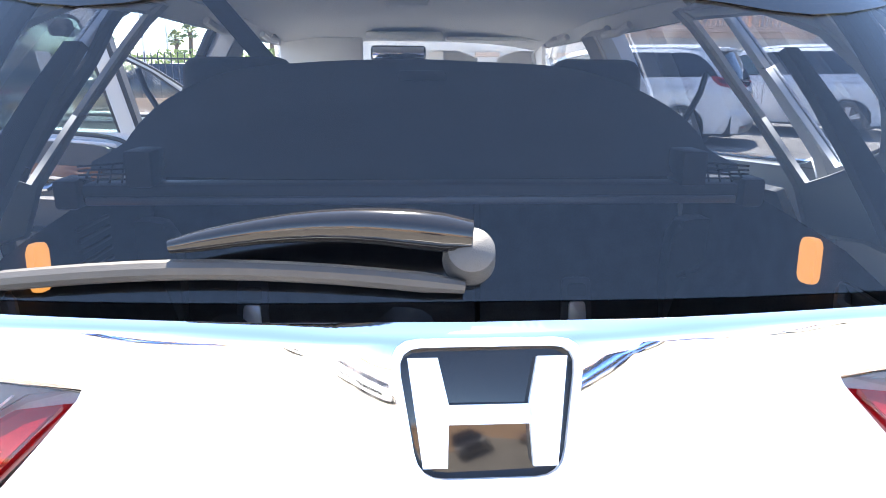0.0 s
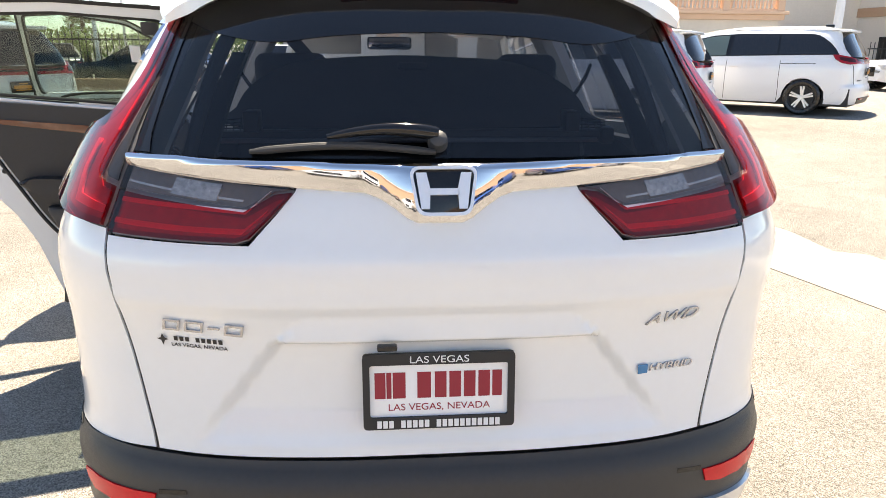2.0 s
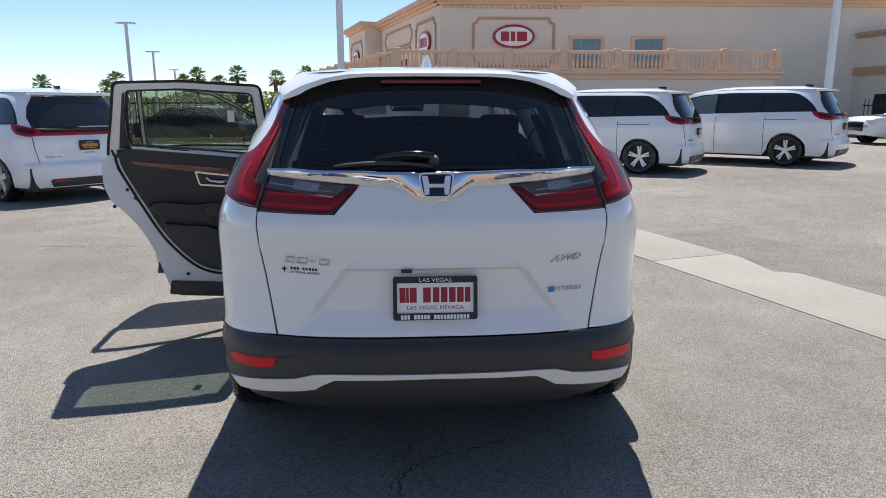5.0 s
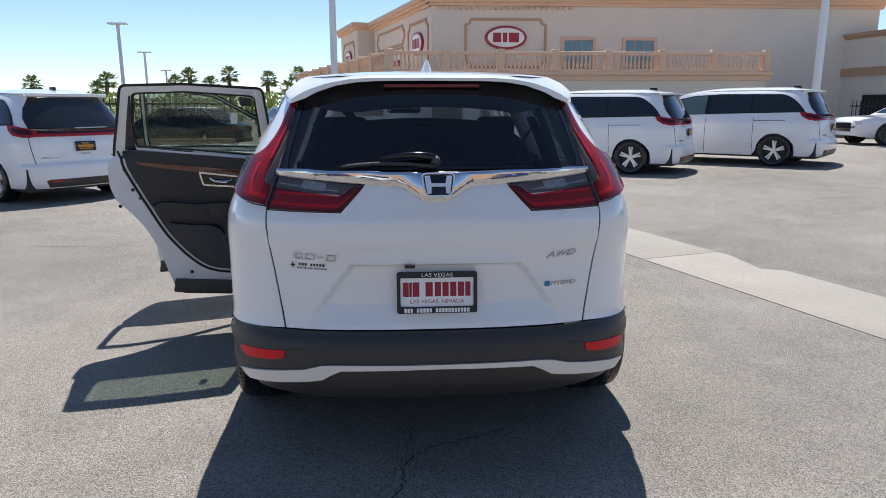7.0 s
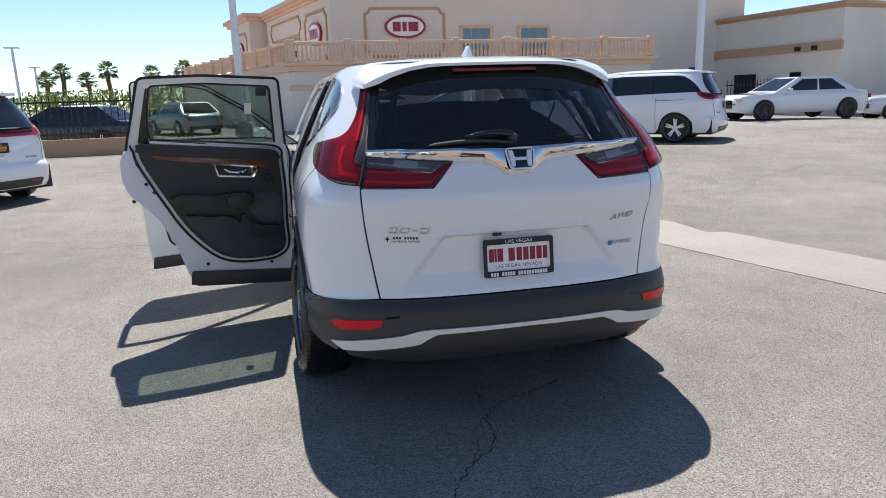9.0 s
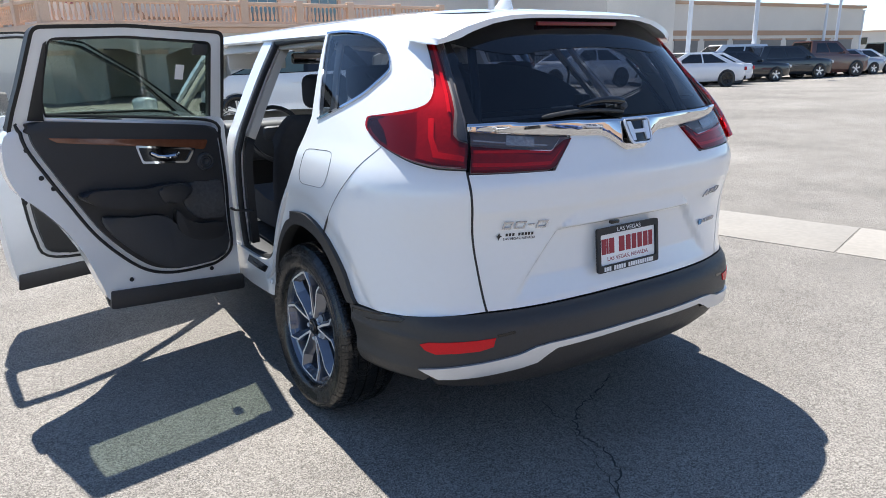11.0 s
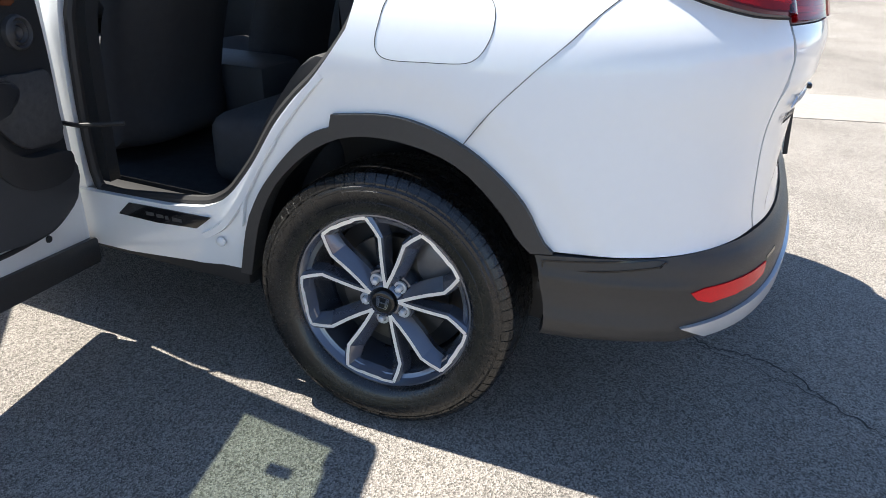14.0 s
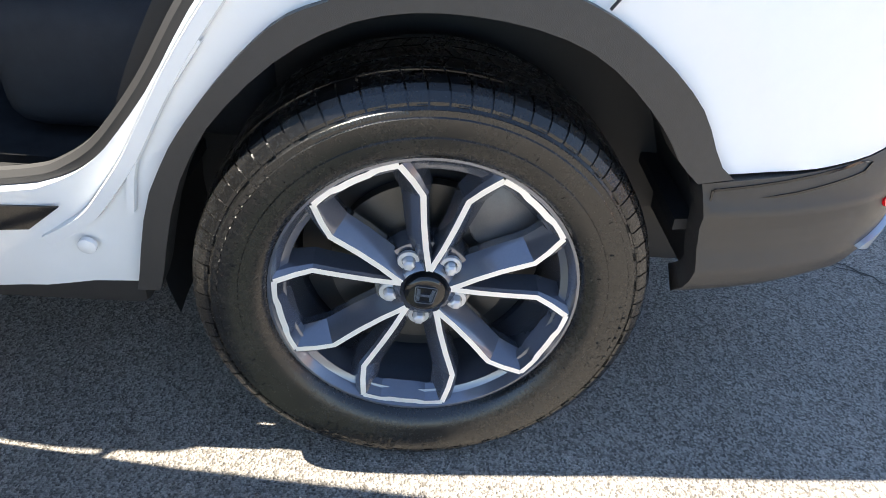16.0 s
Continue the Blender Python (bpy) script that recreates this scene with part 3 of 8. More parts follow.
BODY.patch("tailgate", [(-0.600, 0.622), (-0.622, 0.762), (-0.658, 0.98), (-0.681, 1.086), (-0.372, 1.082), (-0.297, 1.178), (-0.29, 1.2), (0, 1.2), (0.29, 1.2), (0.297, 1.178), (0.372, 1.082), (0.681, 1.086),
                               (0.658, 0.98), (0.622, 0.762), (0.600, 0.622)], PAINT, CAR, step=0.013, dent=gate_dent)
BODY.patch("rear_window", [(-0.690, 1.236), (-0.70, 1.27), (-0.722, 1.40), (-0.742, 1.50), (-0.75, 1.585), (0.75, 1.585), (0.742, 1.50), (0.722, 1.40), (0.70, 1.27), (0.690, 1.236)], REAR_GLASS, CAR,
           "dark tinted rear screen", offset=0.002, rim=0.004)
BODY.patch("window_frit", [(-0.742, 1.495), (-0.75, 1.585), (0.75, 1.585), (0.742, 1.495)] + smooth_path([(0.70, 1.488), (0.60, 1.466), (0.43, 1.448), (0.26, 1.462), (0, 1.470), (-0.26, 1.462), (-0.43, 1.448), (-0.60, 1.466), (-0.70, 1.488)], 3, False), GLOSS, CAR, offset=0.004, rim=0.002)
for mir in (False, True):
    BODY.patch("window_edge", [(-0.690, 1.238), (-0.70, 1.27), (-0.722, 1.40), (-0.742, 1.50), (-0.715, 1.50), (-0.69, 1.40), (-0.662, 1.27), (-0.645, 1.238)], GLOSS, CAR, offset=0.0045, rim=0.002, mirror=mir)
GT, GB = ([0.0, 0.155, 0.44, 0.69], [1.220, 1.221, 1.225, 1.232]), ([0.0, 0.045, 0.065, 0.093, 0.125, 0.155, 0.43, 0.69], [1.122, 1.123, 1.131, 1.150, 1.168, 1.177, 1.192, 1.212])
def garnish_dent(u, z):
    """An upright face with a bright lip above and a turned edge below."""
    t, b = float(np.interp(abs(u), *GT)), float(np.interp(abs(u), *GB))
    k = min(max((z - b) / (t - b), 0), 1)
    lift = min(0.60 * (t - b), 0.020)  # the face stands nearly upright although the tail leans
    return float(np.interp(k, [0.0, 0.10, 0.80, 0.90, 1.0], [-0.006, 0.0, lift, lift + 0.001, lift - 0.012])) - 0.006


BODY.patch("chrome_garnish", [(u, float(np.interp(abs(u), *GT))) for u in (-0.69, -0.44, -0.155, 0, 0.155, 0.44, 0.69)] + [(u, float(np.interp(abs(u), *GB))) for u in (0.69, 0.43, 0.155, 0.125, 0.093, 0.065, 0.045, -0.045, -0.065, -0.093, -0.125, -0.155, -0.43, -0.69)],
           CHROME, CAR, "bright chrome bar", offset=0.018, rim=0.022, step=0.0065, dent=garnish_dent)
def lamp_bulge(u, z):
    """The lower part of the wraparound lamp stands proud of the body."""
    a = abs(u)
    k = min(max((1.40 - z) / 0.16, 0), 1) * min(max((1.11 - a) / 0.20, 0), 1) * min(max((a - 0.665) / 0.06, 0), 1)
    return 0.017 * k * k * (3 - 2 * k)


def inset(poly, k):
    """An outline drawn in by k metres on all sides."""
    res = []
    turn = 1 if sum(a[0] * b[1] - b[0] * a[1] for a, b in zip(poly, poly[1:] + poly[:1])) > 0 else -1
    for i, p in enumerate(poly):
        a, b, q = Vector(poly[i - 1]), Vector(poly[(i + 1) % len(poly)]), Vector(p)
        d1, d2 = (q - a).normalized(), (b - q).normalized()
        nn = Vector((-d1.y - d2.y, d1.x + d2.x)) * turn
        q += nn.normalized() * k / max(0.5, nn.length / 2)
        res.append((q.x, q.y))
    return res


GATE_LAMP = [(-0.676, 1.09), (-0.40, 1.085), (-0.374, 1.093), (-0.292, 1.182), (-0.684, 1.216)]
GATE_RED = [(-0.675, 1.092), (-0.40, 1.087), (-0.374, 1.095), (-0.300, 1.176), (-0.335, 1.172), (-0.392, 1.141), (-0.529, 1.154), (-0.682, 1.168)]
GATE_CLEAR = [(-0.683, 1.172), (-0.529, 1.158), (-0.392, 1.145), (-0.335, 1.176), (-0.300, 1.184), (-0.684, 1.215)]
LAMP_IN = [(-0.752, 1.523), (-0.722, 1.412), (-0.703, 1.30), (-0.694, 1.245)]
LAMP_SPLIT = [(-0.782, 1.522), (-0.752, 1.412), (-0.732, 1.31), (-0.727, 1.262), (-0.735, 1.225), (-0.737, 1.192), (-0.722, 1.176), (-0.691, 1.172)]
TAIL = LAMP_TOP + LAMP_IN + LAMP_LOW
TAIL_RED = LAMP_TOP + LAMP_SPLIT + LAMP_LOW
TAIL_CLEAR = [(u + 0.003, z + (0.003 if u > -0.73 and z < 1.2 else 0)) for u, z in LAMP_SPLIT] + [(-0.695, 1.245), (-0.704, 1.30), (-0.723, 1.412), (-0.753, 1.522)]
for mir in (False, True):
    lamp = BODY.patch("gate_lamp", GATE_LAMP, LAMP_DARK, CAR, "tailgate lamp with smoked upper and red lower lens", offset=-0.004, rim=0.02, step=0.014, mirror=mir)
    BODY.patch("reflector_bowl", inset(GATE_RED, 0.009), LAMP_GREY, lamp, offset=-0.001, rim=0.003, step=0.014, mirror=mir)
    for za, zb, dz in ((1.110, 1.102, 0.010), (1.150, 1.138, 0.008)):
        BODY.patch("light_guide", [(-0.672, za + dz), (-0.50, za + dz - 0.006), (-0.385, zb + dz), (-0.345, zb + dz + 0.034), (-0.352, zb + 0.036), (-0.39, zb), (-0.50, za - 0.006), (-0.672, za)], LAMP_WHITE, lamp, "light guide", offset=0.004, rim=0.004, step=0.014, mirror=mir)
    BODY.patch("reverse_bowl", [(-0.560, 1.170), (-0.455, 1.160), (-0.450, 1.189), (-0.555, 1.199)], RIBBED, lamp, "ribbed clear reflector", offset=0.003, rim=0.006, step=0.014, mirror=mir)
    BODY.patch("smoke_bowl", inset(GATE_CLEAR, 0.005), SMOKE_BOWL, lamp, "warm grey reflector", offset=-0.001, rim=0.003, step=0.014, mirror=mir)
    BODY.patch("lamp_ledge", [(-0.674, 1.186), (-0.40, 1.160), (-0.40, 1.164), (-0.674, 1.190)], LAMP_GREY, lamp, offset=0.001, rim=0.004, step=0.014, mirror=mir)
    BODY.patch("red_lens", GATE_RED, RED_SHELL, lamp, "glossy red outer lens", offset=0.010, rim=0.012, step=0.014, mirror=mir).visible_shadow = False
    BODY.patch("smoke_lens", GATE_CLEAR, SMOKE_SHELL, lamp, "smoked outer lens", offset=0.010, rim=0.012, step=0.014, mirror=mir).visible_shadow = False
    tail = BODY.patch("tail_lamp", TAIL, LAMP_DARK, CAR, "red wraparound tail lamp", offset=-0.004, rim=0.025, step=0.014, mirror=mir, dent=lamp_bulge)
    BODY.patch("reflector_bowl", [(-0.862, 1.262), (-0.820, 1.288), (-0.803, 1.35), (-0.806, 1.43), (-0.815, 1.50), (-0.788, 1.50), (-0.766, 1.44), (-0.750, 1.36), (-0.741, 1.29), (-0.744, 1.23), (-0.746, 1.187), (-0.726, 1.168), (-0.70, 1.163), (-0.70, 1.112), (-0.77, 1.114), (-0.862, 1.130)],
               LAMP_GREY, tail, offset=-0.001, rim=0.003, step=0.014, mirror=mir, dent=lamp_bulge)
    BODY.patch("lamp_tip", [(-1.088, 1.238), (-1.050, 1.245), (-1.012, 1.215), (-0.985, 1.166), (-1.022, 1.177), (-1.075, 1.205), (-1.093, 1.224)], GLOSS, tail, "black inner tip", offset=-0.001, rim=0.003, step=0.014, mirror=mir, dent=lamp_bulge)
    BODY.patch("light_guide", [(-0.752, 1.265), (-0.757, 1.32), (-0.771, 1.40), (-0.794, 1.505), (-0.784, 1.505), (-0.758, 1.40), (-0.745, 1.32), (-0.740, 1.265)], LAMP_WHITE, tail, "upright light guide", offset=0.004, rim=0.004, step=0.014, mirror=mir, dent=lamp_bulge)
    BODY.patch("light_guide", [(-0.800, 1.245), (-0.803, 1.19), (-0.785, 1.148), (-0.70, 1.136), (-0.70, 1.122), (-0.80, 1.132), (-0.822, 1.19), (-0.818, 1.245)], LAMP_WHITE, tail, "curved light guide", offset=0.004, rim=0.004, step=0.014, mirror=mir, dent=lamp_bulge)
    band_on_skin("lamp_seal", LAMP_LOW + LAMP_TOP, 0.007, SEAL, "thin black lamp seal", offset=0.0, height=0.003, mirror=mir, parent=tail)
    BODY.patch("strip_bowl", inset(TAIL_CLEAR, 0.006), STRIP_BOWL, tail, "ribbed grey reflector", offset=0.001, rim=0.003, step=0.014, mirror=mir, dent=lamp_bulge)
    BODY.patch("red_lens", TAIL_RED, RED_SHELL, tail, "glossy red outer lens", offset=0.013, rim=0.015, step=0.014, mirror=mir, dent=lamp_bulge).visible_shadow = False
    BODY.patch("clear_lens", TAIL_CLEAR, SMOKE_SHELL, tail, "grey clear strip beside the rear screen", offset=0.013, rim=0.015, step=0.014, mirror=mir, dent=lamp_bulge).visible_shadow = False

# bumper: grained black cladding, silver lower garnish, red reflectors
def bumper_dent(u, z):
    """A ledge under the grooved panel, a hollow below it and a rolled lower edge; flat across the tail."""
    side = min(max((abs(u) - 0.80) / 0.12, 0), 1)
    wave = float(np.interp(z, [0.34, 0.36, 0.385, 0.42, 0.46, 0.50, 0.528, 0.540, 0.552, 0.60], [-0.030, -0.016, -0.003, 0.003, -0.006, -0.004, 0.004, 0.004, -0.004, -0.004]))
    return wave * side


both("rear_bumper", [(0.0, 0.615), (-0.60, 0.616), (-0.75, 0.612), (-0.9, 0.60), (-1.155, 0.584), (-1.205, 0.579), (-1.197, 0.50), (-1.180, 0.42), (-1.172, 0.352), (-1.07, 0.360), (-0.96, 0.370), (-0.853, 0.376), (-0.83, 0.40),
                     (-0.52, 0.425), (-0.44, 0.45), (-0.40, 0.478), (0, 0.478)], BLACK, "grained black bumper cladding", offset=0.004, step=0.02, rim=0.045, dent=bumper_dent)
both("bumper_valance", [(0, 0.482), (-0.40, 0.482), (-0.45, 0.43), (-0.84, 0.38), (-0.80, 0.33), (-0.4, 0.31), (0, 0.31)], BLACK, offset=-0.02, rim=0.02)
GARNISH = [(-0.872, 0.425), (-0.70, 0.452), (-0.525, 0.474), (-0.46, 0.492), (-0.40, 0.496), (0, 0.494), (0, 0.477), (-0.377, 0.474), (-0.42, 0.455), (-0.455, 0.435), (-0.52, 0.425), (-0.70, 0.405), (-0.80, 0.395)]
both("skid_garnish", GARNISH, SILVER, "silver painted lower garnish", offset=0.014, rim=0.02, step=0.03)
for mir in (False, True):
    BODY.patch("reflector", [(-0.862, 0.516), (-0.83, 0.527), (-0.602, 0.541), (-0.612, 0.512), (-0.66, 0.500), (-0.808, 0.487), (-0.845, 0.498)], REFLECTOR, CAR, "red plastic reflector", offset=0.008, rim=0.01, mirror=mir)
    band_on_skin("bumper_slot", [(-0.595, 0.546), (-0.53, 0.553)], 0.012, GLOSS, mirror=mir, offset=0.004, height=0.001)
    band_on_skin("bumper_groove", [(-1.190, 0.569), (-1.192, 0.546), (-1.06, 0.560), (-0.93, 0.580), (-0.905, 0.592), (-0.93, 0.596), (-1.06, 0.583), (-1.188, 0.569)], 0.0045, GLOSS, mirror=mir, offset=0.0005, height=0.0012)
# wheel-arch cladding, rear
ARCH = [(-1.158, 0.589), (-1.203, 0.693), (-1.31, 0.787), (-1.426, 0.838), (-1.542, 0.855), (-1.686, 0.839), (-1.692, 0.807), (-1.766, 0.772), (-1.871, 0.665), (-1.967, 0.527), (-2.021, 0.336),
        (-1.985, 0.336), (-1.922, 0.548), (-1.799, 0.70), (-1.664, 0.784), (-1.517, 0.80), (-1.366, 0.764), (-1.255, 0.668), (-1.213, 0.582)]
both("arch_cladding", smooth_path(ARCH[:6], 4, False) + smooth_path(ARCH[6:11], 4, False) + smooth_path(ARCH[11:], 4, False), BLACK, "grained black wheel-arch cladding", offset=0.006, rim=0.05, step=0.035)


def arch_liner(yc, s):
    """The dark wheel well behind the cladding."""
    bm = bmesh.new()
    rows = []
    for k in range(25):
        a = math.pi * (-0.085 + (k / 24) * 1.085)
        rows.append([bm.verts.new((s * x, yc + r * math.cos(a), 0.37 + r * math.sin(a))) for x, r in ((0.868, 0.428), (0.80, 0.435), (0.62, 0.43), (0.60, 0.2))])
    for a, b in zip(rows, rows[1:]):
        for j in range(3):
            bm.faces.new((a[j], a[j + 1], b[j + 1], b[j]))
    part("arch_liner", bm, SEAL, CAR, "matt black wheel-well liner")


# roof
def roof_dome(y):
    return float(np.interp(y, [0.45, 0.6, 1.0, 1.6, 2.2, 2.8, 3.2], [1.600, 1.622, 1.640, 1.652, 1.648, 1.62, 1.56]))


RAIL = np.array([BODY.at(u, 1.60)[:2] for u in np.arange(0.55, 4.2, 0.02)])


def roof_half(y):
    return float(np.interp(y, RAIL[:, 1], RAIL[:, 0]))


def side_half(y, z):
    """Half the body's width at a place along it, between waist and roof."""
    pts = [BODY.at(u, min(z, 1.60)) for u in np.arange(0.5, 1.6, 0.05)]
    return float(np.interp(y, [p.y for p in pts], [p.x for p in pts]))


def make_roof():
    bm = bmesh.new()
    rows = []
    for i in range(30):
        y = 0.47 + (3.15 - 0.47) * i / 29
        zc = roof_dome(y)
        ze = 1.598 if y < 2.6 else float(np.interp(y, [2.6, 3.15], [1.598, 1.535]))
        w = roof_half(y)
        row = []
        for j in range(17):
            t = -1 + 2 * j / 16
            row.append(bm.verts.new((t * (w + 0.004), y, ze + (zc - ze) * (1 - abs(t) ** 2.6))))
        rows.append(row)
    for a, b in zip(rows, rows[1:]):
        for p in range(16):
            bm.faces.new((a[p], b[p], b[p + 1], a[p + 1]))
    part("roof", bm, PAINT, CAR, "white roof panel")
    # spoiler: a lip over the rear screen with rounded ends
    bm = bmesh.new()
    rows = []
    for j in range(57):
        x = 0.622 * math.sin(math.pi / 2 * (-1 + 2 * j / 56))
        q = abs(x)
        te = float(np.interp(q, [0, 0.30, 0.393, 0.481, 0.548, 0.582, 0.622], [1.592, 1.591, 1.587, 1.573, 1.549, 1.529, 1.508]))
        lo = float(np.interp(q, [0, 0.25, 0.35, 0.44, 0.505, 0.55, 0.622], [1.575, 1.574, 1.570, 1.556, 1.532, 1.508, 1.488]))
        back = 0.365 + 0.03 * (q / 0.6) ** 2 + 0.055 * (q / 0.62) ** 8
        zf = 1.600 + 0.026 * (1 - (q / 0.64) ** 2.6)
        prof = [(0.66, zf), (0.56, zf - 0.35 * (zf - te - 0.006)), (back + 0.08, zf - 0.75 * (zf - te - 0.006)), (back + 0.03, te + 0.005), (back, te - 0.005), (back + 0.004, lo), (back + 0.05, lo + 0.003), (0.60, lo + 0.02)]
        rows.append([bm.verts.new((x * min(1.0, (side_half(max(y, 0.66), z) + 0.007) / 0.622) * float(np.interp(y, [0.455, 0.53], [0.93, 1.0])), y, z)) for y, z in prof])
    for a, b in zip(rows, rows[1:]):
        for p in range(7):
            bm.faces.new((a[p], b[p], b[p + 1], a[p + 1]))
    bm.faces.new(rows[0])
    bm.faces.new(rows[-1][::-1])
    part("roof_spoiler", bm, PAINT, CAR, "white roof spoiler over the rear screen", angle=50)
    part("stop_lamp", boxed(-0.195, 0.195, 0.390, 0.408, 1.549, 1.564, 0.004), STOP_RED, CAR, "dark red high stop lamp")
    # shark-fin aerial
    bm = bmesh.new()
    rows = []
    for i in range(9):
        t = i / 8
        z = t * 0.062
        y0, y1 = 0.79 - 0.0 + 0.02 * t, 0.95 - 0.085 * t ** 0.8
        w = 0.026 * (1 - t) ** 0.7 + 0.003
        row = []
        for k in range(16):
            a = 2 * math.pi * k / 16
            row.append(bm.verts.new((w * math.sin(a), (y0 + y1) / 2 - (y1 - y0) / 2 * math.cos(a), roof_dome(0.8) + z - 0.006)))
        rows.append(row)
    for a, b in zip(rows, rows[1:]):
        for k in range(16):
            bm.faces.new((a[k], a[(k + 1) % 16], b[(k + 1) % 16], b[k]))
    bm.faces.new(rows[-1])
    part("fin_aerial", bm, PAINT, CAR, "white shark-fin aerial")


make_roof()

# ---- wheels ----
def swept(bm, path, top, base, depth, slot_top=1, slot_side=0, drop=0.0):
    """A bar of trapezoid section along points (x outwards face level, y, z); its flat top has its own material."""
    rows = []
    pts = [Vector(p) for p in path]
    for i, p in enumerate(pts):
        d = (pts[min(i + 1, len(pts) - 1)] - pts[max(i - 1, 0)]).normalized()
        s = Vector((1, 0, 0)).cross(d).normalized()
        rows.append([bm.verts.new(q) for q in (p + s * base / 2 + Vector((depth, 0, 0)), p + s * top / 2, p - s * top / 2, p - s * base / 2 + Vector((depth, 0, 0)))])
    for a, b in zip(rows, rows[1:]):
        for j in range(3):
            f = bm.faces.new((a[j], a[j + 1], b[j + 1], b[j]))
            f.material_index = slot_top if j == 1 else slot_side
    bm.faces.new(rows[0])
    bm.faces.new(rows[-1][::-1])
    return bm


def slim(r):
    """The tyre's own radius, a little lower than its nominal profile."""
    return r if r < 0.243 else 0.243 + (r - 0.243) * 0.945


def build_wheel(parent, at, spin, side, toe=0.0, camber=0.0):
    """One wheel; its outer face looks to -x. side -1 is the left of the car."""
    left = side < 0
    rim_bm = bmesh.new()
    lathe(rim_bm, [(0.012, 0.218), (0.004, 0.236), (-0.004, 0.243), (-0.008, 0.2445), (-0.008, 0.240), (0.002, 0.232), (0.02, 0.222), (0.07, 0.214), (0.17, 0.208), (0.20, 0.235), (0.202, 0.243)], 72)
    m = Matrix.Translation(at) @ (Matrix.Rotation(math.pi, 4, "Z") if side > 0 else Matrix.Identity(4)) @ Matrix.Rotation(toe, 4, "Z") @ Matrix.Rotation(camber, 4, "Y") @ Matrix.Rotation(spin, 4, "X")
    rim = part("wheel", rim_bm, DARK_ALLOY, parent, "two-tone alloy wheel with black tyre", m=m)
    # tyre carcass with sidewall ridges
    prof = [(0.012, 0.242), (-0.012, 0.246), (-0.022, 0.256), (-0.029, 0.272), (-0.0315, 0.285), (-0.030, 0.2865), (-0.0335, 0.300), (-0.0345, 0.316), (-0.0325, 0.318), (-0.0325, 0.327), (-0.0295, 0.329),
            (-0.0245, 0.3405), (-0.0175, 0.3495), (-0.008, 0.3555), (0.01, 0.3585), (0.06, 0.361), (0.0975, 0.3615)]
    prof = prof + [(0.195 - h, r) for h, r in prof[-2::-1]]
    prof = [(h, slim(r)) for h, r in prof]
    part("tyre", lathe(bmesh.new(), prof, 120), RUBBER, rim, "black rubber tyre with block tread", angle=40)
    # tread: ribs with fine slanted slots, shoulders wrapping onto the sidewall
    bm = bmesh.new()
    n = 76
    XS, RS = [-0.031, -0.0245, -0.0175, -0.008, 0.01, 0.06, 0.0975, 0.135, 0.185, 0.203, 0.2125, 0.2195, 0.226], [0.3325, 0.3405, 0.3495, 0.3555, 0.3585, 0.361, 0.3615, 0.361, 0.3585, 0.3555, 0.3495, 0.3405, 0.3325]
    for rib, (xs, skew, gap) in enumerate((((-0.0285, -0.021, -0.012, 0.004, 0.027), 0.25, 0.10), ((0.032, 0.050, 0.069), -0.55, 0.09), ((0.075, 0.0975, 0.12), 0.5, 0.07), ((0.126, 0.145, 0.163), -0.55, 0.09), ((0.168, 0.191, 0.207, 0.216, 0.2235), 0.25, 0.10))):
        for k in range(n):
            a0 = 2 * math.pi * (k + 0.37 * rib) / n
            w = 2 * math.pi / n * (1 - gap)
            grid = []
            for i, x in enumerate(xs):
                a = a0 + skew * (x - xs[0]) / 0.05 * 2 * math.pi / n
                base = slim(float(np.interp(x, XS, RS)))
                edge = -0.0035 if (rib == 0 and i == 0) or (rib == 4 and i == len(xs) - 1) else 0.0
                row = []
                for da, lift in ((0.0, -0.003), (0.0, 0.0052 + edge), (w, 0.0052 + edge), (w, -0.003)):
                    r = base + lift
                    row.append(bm.verts.new((x, r * math.sin(a + da), r * math.cos(a + da))))
                grid.append(row)
            for p, q in zip(grid, grid[1:]):
                for j in range(3):
                    bm.faces.new((p[j], p[j + 1], q[j + 1], q[j]))
            bm.faces.new(grid[0])
            bm.faces.new(grid[-1][::-1])
    tagged(part("tread", bm, RUBBER, rim, "moulded tyre tread blocks", smooth=False), kind="stuff")
    # raised marks of the sidewall: stepped ticks, letter-sized bars, hairs of the mould
    bm = bmesh.new()
    def raised(a0, a1, r0, r1, out):
        vs = []
        for lift in (0.0, 1.0):
            for a, r in ((a0, r0), (a1, r0), (a1, r1), (a0, r1)):
                x = float(np.interp(r, [0.256, 0.272, 0.285, 0.300, 0.316, 0.327, 0.3405], [-0.022, -0.029, -0.0315, -0.0335, -0.0345, -0.0325, -0.0245])) - (out if lift else -0.002)
                vs.append(bm.verts.new((x, slim(r) * math.sin(a), slim(r) * math.cos(a))))
        for q in ((4, 5, 6, 7), (0, 1, 5, 4), (1, 2, 6, 5), (2, 3, 7, 6), (3, 0, 4, 7)):
            bm.faces.new([vs[i] for i in q])
    for k in range(0, n, 2):
        a = 2 * math.pi * k / n
        raised(a, a + 0.045, 0.3335, 0.3347, 0.0012)
        raised(a + 0.008, a + 0.040, 0.3362, 0.3374, 0.0012)
    for a_mid, count, pitch in ((radians(73), 11, 0.064), (radians(-95), 6, 0.066), (radians(168), 8, 0.055)):
        for k in range(count):
            a = a_mid + (k - count / 2) * pitch
            raised(a, a + 0.014, 0.298, 0.322, 0.0009)
            raised(a + 0.014, a + 0.040, 0.317, 0.322, 0.0009)
            raised(a + 0.014, a + 0.034, (0.298, 0.308)[k % 2], (0.302, 0.312)[k % 2], 0.0009)
